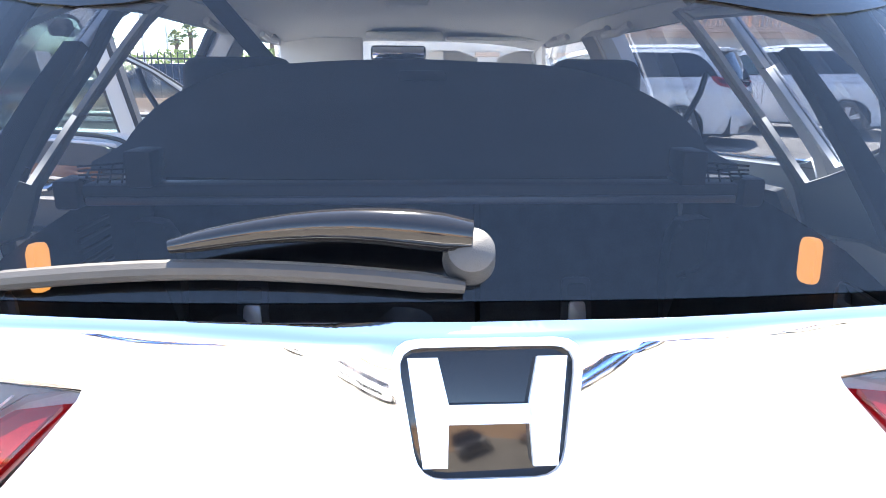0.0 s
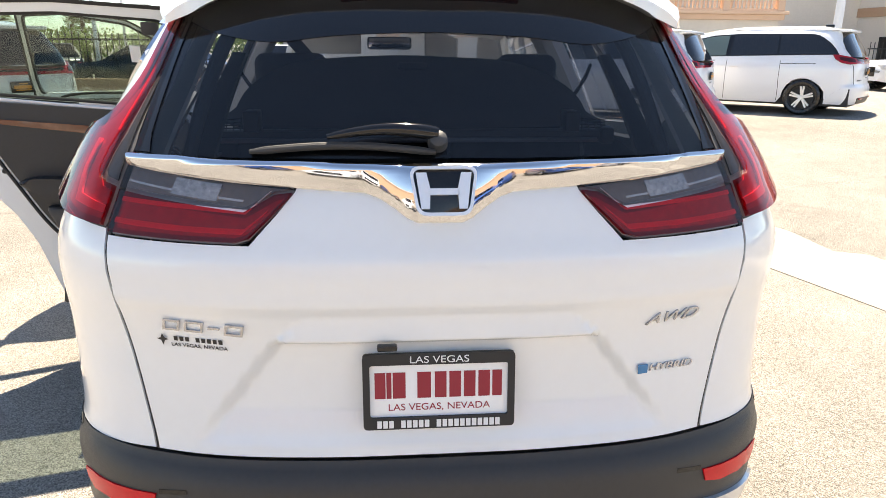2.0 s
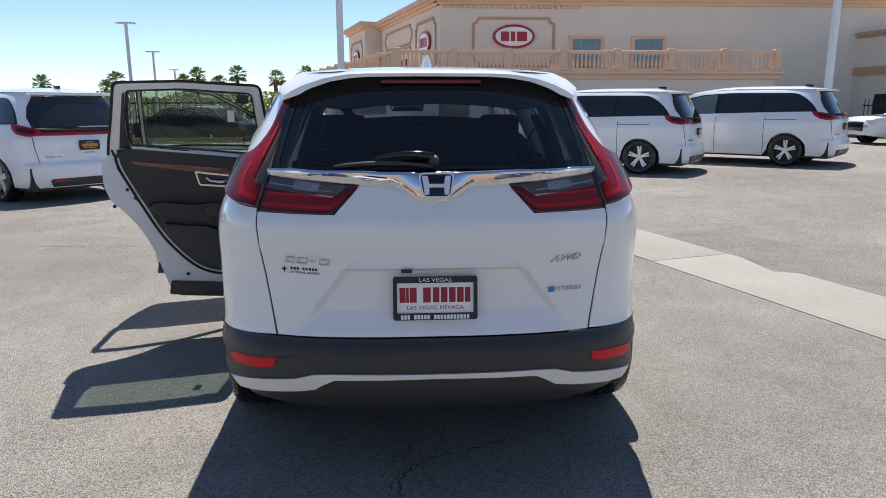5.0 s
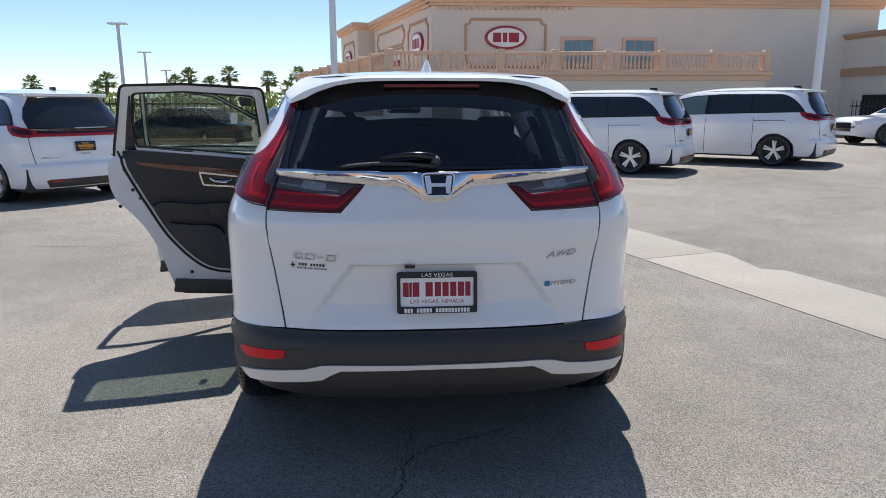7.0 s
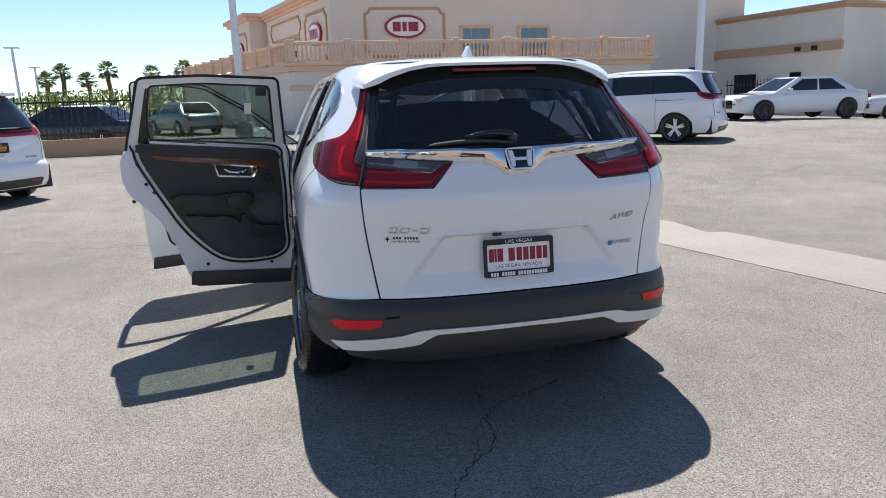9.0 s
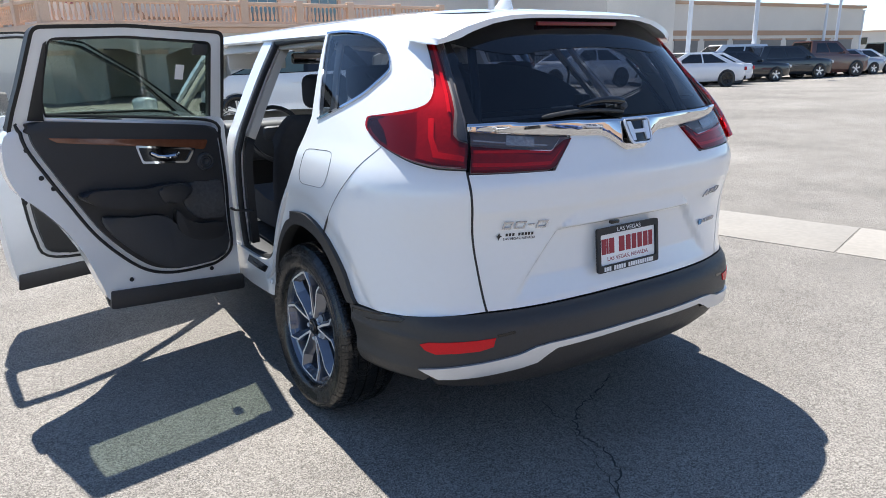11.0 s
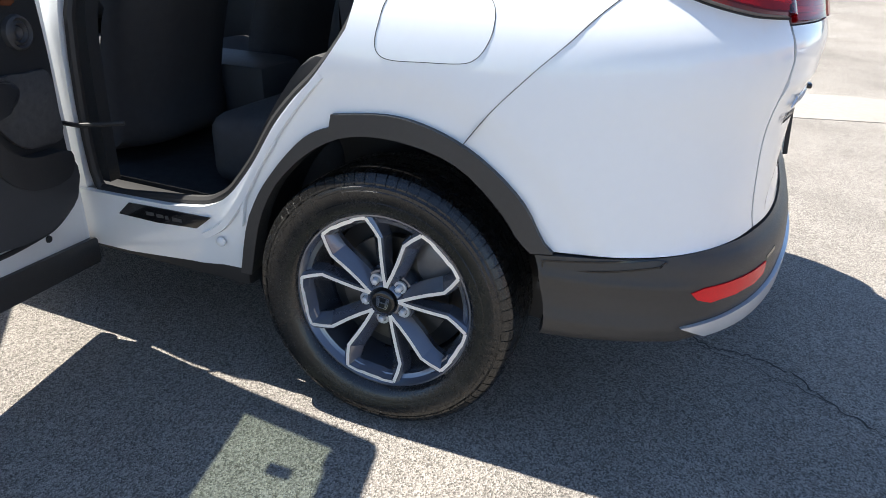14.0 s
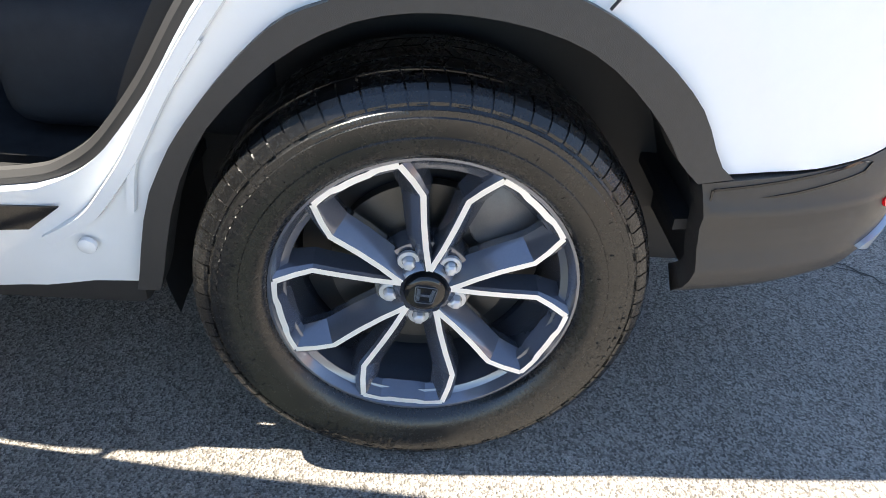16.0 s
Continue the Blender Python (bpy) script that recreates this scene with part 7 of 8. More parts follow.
sb_l, sb_r = seat_back(-0.60, 0.106), seat_back(0.118, 0.575)
for sb, x in ((sb_l, -0.385), (sb_r, 0.335)):
    bez = bmesh.new()
    slab(bez, rounded([(x - 0.035, 0.835), (x + 0.035, 0.835), (x + 0.033, 0.945), (x - 0.033, 0.945)], 0.014), 0.012, lambda a, b, c: (a, 1.09 + (b - 0.80) * 0.25 - c, b), 0.004)
    lat = part("latch_frame", bez, TRIM, sb, "black latch frame")
    part("latch_flap", slab(bmesh.new(), rounded([(x - 0.020, 0.845), (x + 0.020, 0.845), (x + 0.018, 0.895), (x - 0.018, 0.895)], 0.008), 0.008, lambda a, b, c: (a, 1.077 + (b - 0.80) * 0.25 - c, b), 0.002), SILVER, sb, "grey latch flap")
    part("latch_slot", slab(bmesh.new(), rounded([(x - 0.022, 0.905), (x + 0.022, 0.905), (x + 0.021, 0.933), (x - 0.021, 0.933)], 0.008), 0.003, lambda a, b, c: (a, 1.077 + (b - 0.80) * 0.25 - c, b)), SEAL, sb)
for x0, x1, sb in ((-0.545, -0.30, sb_l), (-0.10, 0.09, sb_l), (0.29, 0.50, sb_r)):
    part("rear_headrest", boxed(x0, x1, 1.24, 1.33, 1.27, 1.42 if x0 != -0.10 else 1.37, 0.035, 3), CLOTH, sb, angle=60)
part("seat_belt", slab(bmesh.new(), [(-0.565, 1.575), (-0.505, 1.575), (-0.33, 1.38), (-0.39, 1.38)], 0.003, lambda a, b, c: (a, 1.42 + c + (b - 1.38) * 0.35, b)), SEAL, CAR, "black seat belt strap", smooth=False)

# cargo floor, sill trim, opening seal
part("cargo_floor", boxed(-0.60, 0.60, 0.29, 1.10, 0.66, 0.70, 0.008), CARPET, CAR, "charcoal cargo carpet")
part("floor_strap", boxed(-0.012, 0.012, 0.31, 0.34, 0.70, 0.716, 0.003), TRIM, CAR)
part("sill_trim", boxed(-0.52, 0.52, 0.20, 0.288, 0.60, 0.692, 0.02, 3), BLACK, CAR, "black load-sill trim")
part("latch_striker", boxed(-0.07, 0.07, 0.188, 0.20, 0.63, 0.67, 0.004), GLOSS, CAR)
GATE_SEAL = [(0.0, 0.215, 0.60), (0.38, 0.225, 0.615), (0.51, 0.24, 0.68), (0.565, 0.255, 0.78), (0.545, 0.265, 1.06), (0.49, 0.36, 1.32), (0.43, 0.47, 1.49), (0.35, 0.525, 1.545), (0.2, 0.535, 1.56), (0.0, 0.535, 1.562)]
half = GATE_SEAL + [(-x, y, z) for x, y, z in GATE_SEAL[-2:0:-1]]
loop3 = spline(half + half[:1], 5)
part("gate_seal", tube(bmesh.new(), [tuple(p) for p in loop3], 0.016, 10), SEAL, CAR, "thick black tailgate seal")
for mir in (False, True):
    sg = 1 if mir else -1
    BODY.patch("opening_flange", [(-0.60, 0.64), (-0.66, 1.08), (-0.715, 1.28), (-0.75, 1.52), (-0.66, 1.52), (-0.60, 1.28), (-0.545, 1.08), (-0.52, 0.70)], BLACK, CAR, "black opening flange", offset=-0.13, rim=0.01, mirror=mir)

# cargo cover, a thing of its own: roller bar and raised flap
COVER = thing("cargo_cover", "dark grey retractable cargo cover with raised flap", "cargo cover")
part("roller_bar", boxed(-0.575, 0.525, 0.795, 0.845, 1.178, 1.214, 0.010), TRIM, COVER, "dark roller tube")
part("bar_lip", boxed(-0.565, 0.515, 0.786, 0.797, 1.180, 1.193, 0.003), SILVER_DARK, COVER, "grey front lip")
for x0, x1 in ((-0.615, -0.575), (0.525, 0.565)):
    part("bar_end", boxed(x0, x1, 0.785, 0.85, 1.172, 1.222, 0.008), BLACK, COVER, "black end cap")
flap = smooth_path([(-0.50, 1.222), (-0.535, 1.27), (-0.50, 1.335), (-0.40, 1.388), (-0.25, 1.408), (-0.05, 1.416), (0.10, 1.412), (0.28, 1.402), (0.40, 1.368), (0.48, 1.315), (0.50, 1.26), (0.465, 1.222)], 4)
part("cover_flap", slab(bmesh.new(), flap, 0.006, lambda a, b, c: (a, 0.835 + (b - 1.222) * 1.55 - c, b), 0.002), VINYL, COVER, "dark grey vinyl flap")
part("flap_handle", slab(bmesh.new(), rounded([(-0.062, 1.374), (0.036, 1.374), (0.036, 1.394), (-0.062, 1.394)], 0.009), 0.014, lambda a, b, c: (a, 0.826 + (b - 1.222) * 1.55 - c, b), 0.004), BLACK, COVER, "black pull handle")
for sg, x in ((-1, -0.478), (1, 0.440)):
    br = part("corner_bracket", boxed(x - 0.022, x + 0.022, 0.79, 0.86, 1.208, 1.268, 0.006), BLACK, COVER, "black corner bracket")
    for k in range(4):
        part("net_cord", tube(bmesh.new(), [(x + sg * (0.03 + 0.02 * k), 0.80, 1.215), (x + sg * (0.03 + 0.02 * k), 0.82, 1.25 - 0.006 * k)], 0.002, 5), SEAL, br)
        part("net_cord", tube(bmesh.new(), [(x + sg * 0.022, 0.805, 1.22 + 0.009 * k), (x + sg * 0.10, 0.805, 1.22 + 0.007 * k)], 0.002, 5), SEAL, br)


# floor mats lying on the cargo floor, their far ends turned up against the seat backs
def floor_mat(label, outline, up, flip):
    """outline: plan points; the far end curls up. Raised ribs and studs sit on the near part."""
    ob = thing("floor_mat", label, "floor mat", group="moulded floor mats")
    xs, ys = [p[0] for p in outline], [p[1] for p in outline]
    pts = smooth_path(outline, 5)
    arr = np.array(pts)
    nxt = np.roll(arr, -1, axis=0)
    fill = []
    step = 0.022
    x = min(xs)
    while x < max(xs):
        y = min(ys)
        while y < max(ys):
            cr = (arr[:, 1] > y) != (nxt[:, 1] > y)
            h = arr[cr, 0] + (y - arr[cr, 1]) / (nxt[cr, 1] - arr[cr, 1]) * (nxt[cr, 0] - arr[cr, 0])
            if np.count_nonzero(h > x) % 2 and np.min(np.hypot(arr[:, 0] - x, arr[:, 1] - y)) > 0.012:
                fill.append((x, y))
            y += step
        x += step
    def lift(x, y):
        dist = float(np.min(np.hypot(arr[:, 0] - x, arr[:, 1] - y)))
        z = 0.706 + 0.020 * max(0, 1 - dist / 0.035) ** 1.5
        z += up(x, y)
        return z
    res = delaunay_2d_cdt([Vector(p) for p in pts + fill], [], [list(range(len(pts)))], 1, 1e-7)
    bm = bmesh.new()
    vs = [bm.verts.new((p.x, p.y, lift(p.x, p.y))) for p in res[0]]
    for f in res[2]:
        bm.faces.new([vs[i] for i in f])
    bmesh.ops.recalc_face_normals(bm, faces=bm.faces)
    rim = [e for e in bm.edges if e.is_boundary]
    ext = bmesh.ops.extrude_edge_only(bm, edges=rim)
    for v in [g for g in ext["geom"] if isinstance(g, bmesh.types.BMVert)]:
        v.co.z -= 0.012
    part("mat_tray", bm, MAT, ob, "black moulded rubber tray", angle=70)
    return ob, lift


def rib(ob, lift, path, r=0.0045):
    part("rib", tube(bmesh.new(), [(x, y, lift(x, y) + 0.002) for x, y in path], r, 6), MAT, ob)


mat_l, lift_l = floor_mat("black moulded rubber driver floor mat, curled up at one end",
                          [(-0.555, 0.42), (-0.52, 0.34), (-0.44, 0.305), (-0.28, 0.295), (-0.24, 0.31), (-0.06, 0.295), (-0.03, 0.33), (-0.005, 0.70), (0.01, 0.95), (0.005, 1.06), (-0.15, 1.075), (-0.38, 1.065), (-0.46, 1.05), (-0.49, 0.95), (-0.475, 0.78), (-0.50, 0.62)],
                          lambda x, y: 0.11 * max(0, (y - 0.80) / 0.26) ** 1.4 + 0.05 * max(0, min(1, (-0.36 - x) / 0.05)) * max(0, min(1, (y - 0.72) / 0.08))
                          + 0.05 * max(0, min(1, (x + 0.13) / 0.05)) * max(0, min(1, (y - 0.75) / 0.05)) * (0.5 + 0.5 * math.cos((y - 0.75) * 38)), False)
mat_r, lift_r = floor_mat("black moulded rubber passenger floor mat, curled up at one end",
                          [(0.055, 0.33), (0.10, 0.305), (0.28, 0.315), (0.33, 0.305), (0.50, 0.33), (0.555, 0.42), (0.52, 0.58), (0.47, 0.74), (0.465, 0.90), (0.475, 1.04), (0.42, 1.07), (0.20, 1.055), (0.07, 1.06), (0.035, 0.95), (0.01, 0.80), (0.015, 0.60)],
                          lambda x, y: 0.12 * max(0, (y - 0.76) / 0.30) ** 1.5, True)
for ob, lf, x0, x1, s in ((mat_l, lift_l, -0.43, -0.05, 1), (mat_r, lift_r, 0.09, 0.47, -1)):
    for k in range(11):
        x = x0 + 0.05 + 0.026 * k if s > 0 else x1 - 0.05 - 0.026 * k
        bend = [(x, 0.74 - 0.015 * k), (x, 0.58), (x - s * 0.010, 0.50 - 0.004 * k), (x - s * 0.05, 0.43 + 0.002 * k), (x - s * (0.10 + 0.01 * k), 0.405)]
        bend = [p for p in bend if x0 - 0.02 < p[0] < x1 + 0.02]
        rib(ob, lf, spline(bend, 4))
    for k in range(7):
        y = 0.345 + 0.022 * k
        a, b = (x0 + 0.06 + 0.04 * k, x1 - 0.04) if s > 0 else (x0 + 0.04, x1 - 0.06 - 0.04 * k)
        rib(ob, lf, spline([(a, y - 0.012 * s * 0), ((a + b) / 2, y + 0.008), (b, y + 0.012)], 5), 0.0055)
    for k in range(6):
        x = (x1 - 0.05 - 0.03 * k) if s > 0 else (x0 + 0.05 + 0.03 * k)
        part("stud", lathe(bmesh.new(), [(0.0, 0.005), (0.004, 0.004), (0.005, 0.0)], 8, "Z"), LENS_GREY, ob, m=Matrix.Translation((x, 0.50, lf(x, 0.50))))
    lx = -0.455 if s > 0 else 0.475
    part("mat_badge", slab(bmesh.new(), rounded([(-0.016, -0.055), (0.016, -0.055), (0.016, 0.055), (-0.016, 0.055)], 0.006), 0.003, lambda a, b, c: (a, b, c)), GLOSS, ob, "black badge", m=Matrix.Translation((lx, 0.52, lf(lx, 0.52) + 0.002)) @ Matrix.Rotation(-0.35 * s, 4, "Z"))
    bar_bm = bmesh.new()
    box(bar_bm, -0.010, 0.010, 0.0, 0.045, 0.003, 0.0042)
    box(bar_bm, -0.007, 0.007, -0.045, -0.012, 0.003, 0.0042)
    part("badge_bar", bar_bm, INK_WHITE, ob, "white bars", smooth=False, m=Matrix.Translation((lx, 0.52, lf(lx, 0.52) + 0.002)) @ Matrix.Rotation(-0.35 * s, 4, "Z"))
for x in (-0.47, -0.10):
    part("grommet", lathe(bmesh.new(), [(0.004, 0.012), (0.008, 0.02), (0.004, 0.026), (0.009, 0.034), (0.002, 0.04)], 24, "Z"), MAT, mat_l, "round fixing eyelet", m=Matrix.Translation((x, 0.345, lift_l(x, 0.345))))

# ---- car: badges, plate, wiper ----
def on_gate(x, z, out):
    """A frame on the tail: x to the right, y up along the skin, z outwards."""
    u = math.copysign(float(np.interp(abs(x), BODY.out[:120, 0] * 1.0, BODY.arc[:120])), x)
    n = BODY.normal(u, z)
    up = (BODY.at(u, z + 0.01) - BODY.at(u, z - 0.01)).normalized()
    rt = up.cross(n).normalized()
    o = BODY.at(u, z) + n * out
    return Matrix(((rt.x, up.x, n.x, o.x), (rt.y, up.y, n.y, o.y), (rt.z, up.z, n.z, o.z), (0, 0, 0, 1)))


pm = Matrix.Translation((0.0, 0.094, 0.768)) @ Matrix.Rotation(math.pi / 2 - 0.10, 4, "X")
plate = part("plate_frame", ring_slab(bmesh.new(), rounded([(-0.156, -0.081), (0.156, -0.081), (0.156, 0.081), (-0.156, 0.081)], 0.01), rounded([(-0.142, -0.056), (0.142, -0.056), (0.142, 0.058), (-0.142, 0.058)], 0.006), -0.004, 0.008,
                                      lambda a, b, c: (a, b, c)), SEAL, CAR, "black dealer plate frame with white lettering", m=pm, angle=30)
part("plate", boxed(-0.15, 0.15, -0.074, 0.074, -0.006, 0.0005), PLATE, plate, "white dealer plate", smooth=False)
bm = bmesh.new()
text_mesh(bm, "LAS VEGAS", 0.021, Matrix.Translation((0, 0.0685, 0.0085)), 0.0004, width=0.12)
part("frame_lettering", bm, INK_WHITE, plate, "white lettering", smooth=False)
bm = bmesh.new()
for k in range(21):
    if k not in (3, 9):
        box(bm, -0.128 + k * 0.0122, -0.128 + k * 0.0122 + 0.0092, -0.0775, -0.0615, 0.008, 0.0088)
tagged(part("frame_print", bm, INK_WHITE, plate, "row of small white bars", smooth=False), kind="stuff")
bm = bmesh.new()
for x, w in ((-0.121, 0.011), (-0.103, 0.005), (-0.082, 0.013), (-0.031, 0.014), (0.003, 0.012), (0.033, 0.012), (0.063, 0.012), (0.093, 0.012), (0.12, 0.010)):
    box(bm, x - w, x + w, -0.016, 0.040, 0.0006, 0.0014)
text_mesh(bm, "LAS VEGAS, NEVADA", 0.021, Matrix.Translation((0, -0.036, 0.0010)), 0.0003, width=0.21)
part("plate_print", bm, INK_RED, plate, "dark red bars and lettering", smooth=False)
part("camera_lens", boxed(-0.125, -0.085, 0.058, 0.075, 0.872, 0.885, 0.004), GLOSS, CAR)
# chrome model badge as plain slanted shapes
bm = bmesh.new()
for x0, x1, z0, z1 in ((-0.082, -0.048, -0.013, 0.013), (-0.038, 0.0, -0.013, 0.013), (0.010, 0.034, -0.002, 0.003), (0.044, 0.082, -0.013, 0.013)):
    sl = 0.2
    outer = [(x0 + sl * z0, z0), (x1 + sl * z0, z0), (x1 + sl * z1, z1), (x0 + sl * z1, z1)]
    if z1 > 0.01:
        k = 0.005
        inner = [(x0 + k + sl * (z0 + k), z0 + k), (x1 - k + sl * (z0 + k), z0 + k), (x1 - k + sl * (z1 - k), z1 - k), (x0 + k + sl * (z1 - k), z1 - k)]
        ring_slab(bm, outer, inner, 0, 0.003, lambda a, b, c: (a, b, c))
    else:
        slab(bm, outer, 0.003)
part("model_badge", bm, BADGE, CAR, "chrome model badge", smooth=False, m=on_gate(-0.466, 0.911, 0.001))
bm = bmesh.new()
for bx in (-0.050, -0.038, -0.026, -0.004, 0.008, 0.020, 0.032, 0.044):
    box(bm, bx, bx + 0.008, 0.002, 0.012, 0, 0.0006)
text_mesh(bm, "LAS VEGAS, NEVADA", 0.012, Matrix.Translation((0.002, -0.008, 0)), 0.0004, width=0.118)
slab(bm, [(-0.078, 0.0), (-0.074, -0.012), (-0.070, 0.0), (-0.062, 0.003), (-0.070, 0.006), (-0.074, 0.016), (-0.078, 0.006), (-0.086, 0.003)], 0.0006)
part("dealer_sticker", bm, INK_BLACK, CAR, "small dark dealer sticker", smooth=False, m=on_gate(-0.482, 0.872, 0.001))
bm = text_mesh(bmesh.new(), "AWD", 0.036, Matrix.Identity(4), 0.0022, shear=0.45, width=0.125)
part("drive_badge", bm, BADGE, CAR, "chrome drive badge", smooth=False, m=on_gate(0.487, 0.908, 0.002))
bm = text_mesh(bmesh.new(), "HYBRID", 0.023, Matrix.Translation((0.012, 0, 0)), 0.0016, shear=0.2, width=0.108)
hy = part("hybrid_badge", bm, BADGE, CAR, "chrome and blue hybrid badge", smooth=False, m=on_gate(0.492, 0.787, 0.002))
part("badge_square", boxed(-0.068, -0.045, -0.010, 0.010, 0, 0.0016, 0.0), INK_BLUE, hy, smooth=False)
em = on_gate(0.006, 1.172, 0.029)
pb = bmesh.new()
slab(pb, rounded([(-0.051, -0.044), (0.051, -0.044), (0.065, 0.047), (-0.065, 0.047)], 0.022, 5), 0.006, None, 0.002)
part("emblem_plate", pb, GLOSS, CAR, "dark badge plate", m=em)
eb = bmesh.new()
emblem(eb, lambda a, b, c: (a, b, 0.006 + c), 0.130, 0.094, 0.006)
part("emblem", eb, BRIGHT, CAR, "chrome badge shape", m=em, angle=25)
# wiper
W = lambda u, z, o: BODY.at(u, z) + BODY.normal(u, z) * o
blade = [W(-0.005 - 0.40 * k / 12, 1.243 + 0.010 * math.sin(math.pi * k / 12), 0.010 + 0.005 * math.sin(math.pi * k / 12)) for k in range(13)]
wiper = part("wiper", tube(bmesh.new(), blade, [0.005] + [0.0075] * 11 + [0.004], 10), BLACK, CAR, "black rear wiper")
arm_path = [W(0.0 - 0.24 * k / 10, 1.270 + 0.008 * math.sin(math.pi * k / 10) - 0.006 * k / 10, 0.024 + 0.006 * math.sin(math.pi * k / 10)) for k in range(11)]
part("wiper_arm", tube(bmesh.new(), arm_path, [0.012, 0.0145, 0.0145, 0.0135, 0.0125, 0.0115, 0.0105, 0.0095, 0.0085, 0.0075, 0.005], 12), GLOSS, wiper)
part("wiper_pivot", lathe(bmesh.new(), [(0.030, 0.0), (0.029, 0.010), (0.024, 0.017), (0.0, 0.020)], 24, "Z"), TRIM, wiper, m=on_gate(0.0, 1.262, 0.0))


# ---- distance: palms, shrubs, fence, parked rows ----
def palm(x, y, h, seed):
    rnd = random.Random(seed)
    ob = thing("palm_tree", "tall fan palm with a shaggy crown", "palm tree", Matrix.Translation((x, y, 0)), group="palms")
    part("trunk", tube(bmesh.new(), [(0.1 * math.sin(k * 0.7 + seed), 0, h * k / 6) for k in range(7)], [0.26, 0.22, 0.2, 0.19, 0.18, 0.18, 0.2], 8), BARK, ob)
    bm = bmesh.new()
    for k in range(64):
        a, e = rnd.uniform(0, 2 * math.pi), rnd.uniform(-0.75, 1.4)
        d = Vector((math.cos(a) * math.cos(e), math.sin(a) * math.cos(e), math.sin(e)))
        base, L = Vector((0, 0, h)), rnd.uniform(0.35, 0.62)
        mid = base + d * L
        sidev = d.cross(Vector((0, 0, 1))).normalized()
        up = sidev.cross(d)
        hub_v = bm.verts.new(mid)
        prev = None
        for j in range(9):
            t = -1.2 + 2.4 * j / 8
            tip = mid + (d * math.cos(t) + sidev * math.sin(t)) * rnd.uniform(0.34, 0.52) - Vector((0, 0, 0.05 + 0.08 * abs(t)))
            w = sidev * 0.045
            v1, v2, v3 = bm.verts.new(mid + (d * math.cos(t) + sidev * math.sin(t)) * 0.2 + up * 0.03 + w), bm.verts.new(tip), bm.verts.new(mid + (d * math.cos(t) + sidev * math.sin(t)) * 0.2 - w)
            bm.faces.new((hub_v, v1, v2, v3))
        s1, s2, s3 = bm.verts.new(base + sidev * 0.02), bm.verts.new(base - sidev * 0.02), bm.verts.new(mid)
        bm.faces.new((s1, s3, s2))
    tagged(part("crown", bm, FROND, ob, "green fan fronds", smooth=False), kind="stuff")


for i, (px, py, h) in enumerate(((-31.5, 60, 3.4), (-28.6, 66, 3.2), (-25.2, 60, 3.7), (-20.0, 62, 3.6), (-18.2, 60, 4.1), (-17.3, 64, 3.6), (-14.7, 60, 4.2), (-11.3, 60, 3.8), (-10.6, 66, 3.2), (-8.7, 60, 4.2), (-36, 58, 3.4))):
    palm(px, py, h, i)


def shrub(x, y, w, h, seed):
    rnd = random.Random(seed + 50)
    bm = bmesh.new()
    for k in range(520):
        c = Vector((rnd.gauss(0, w * 0.3), rnd.gauss(0, w * 0.18), h * (0.15 + 0.8 * rnd.random() ** 0.7)))
        s = rnd.uniform(0.09, 0.20)
        q = Euler((rnd.uniform(0, 3), rnd.uniform(0, 3), rnd.uniform(0, 3))).to_matrix()
        vs = [bm.verts.new(c + q @ Vector(p) * s) for p in ((-1, 0, 0), (0, -0.6, 0.2), (1, 0, 0), (0, 0.6, 0.2))]
        bm.faces.new(vs)
    ob = thing("shrub", "loose green roadside shrub", "shrub", Matrix.Translation((x, y, 0)), group="shrubs")
    part("stem", tube(bmesh.new(), [(0, 0, 0), (0.05, 0, h * 0.6)], [0.08, 0.04], 6), BARK, ob)
    tagged(part("leaf_mass", bm, LEAVES, ob, smooth=False), kind="stuff")


for i in range(12):
    shrub(-30 + i * 2.2, 55 + (i % 3) * 2, 3.2, 2.3 + 0.5 * (i % 2), i)
FENCE = thing("iron_fence", "black iron picket fence on a low tan wall", "fence", Matrix.Translation((-32.2, 18.6, 0)) @ Matrix.Rotation(radians(2), 4, "Z"))
part("low_wall", boxed(0, 27, -0.12, 0.12, 0, 0.5), STUCCO_TAN, FENCE, "low tan wall", smooth=False)
for z in (0.62, 1.55):
    part("rail", boxed(0, 27, -0.02, 0.02, z, z + 0.05), IRON, FENCE, smooth=False)
picket = finish("picket", boxed(-0.012, 0.012, -0.012, 0.012, 0.5, 1.75), IRON, False)
for k in range(150):
    part("picket", picket, None, FENCE, m=Matrix.Translation((0.1 + k * 0.18, 0, 0)))
FENCE2 = thing("iron_fence", "black iron picket fence on a low tan wall", "fence", Matrix.Translation((20.2, 26.9, 0)) @ Matrix.Rotation(radians(-2), 4, "Z"))
part("low_wall", boxed(0, 9, -0.12, 0.12, 0, 0.45), STUCCO_TAN, FENCE2, "low tan wall", smooth=False)
for z in (0.55, 1.45):
    part("rail", boxed(0, 9, -0.02, 0.02, z, z + 0.05), IRON, FENCE2, smooth=False)
for k in range(50):
    part("picket", picket, None, FENCE2, m=Matrix.Translation((0.1 + k * 0.18, 0, 0)))
part("pier", boxed(2.6, 3.3, -0.3, 0.3, 0, 1.75, 0.02), STUCCO, FENCE2, smooth=False)

# cars beyond the fence and along the right
RED2 = material("red_car_paint", (0.42, 0.01, 0.02), 0.3, 0.0, 1.0)
def wheel_at(x, y, ang, yw, side):
    """Places a vehicle by the ground point under one wheel."""
    return heading(x, y, ang) @ Matrix.Translation((-side * 0.93, -yw, 0))


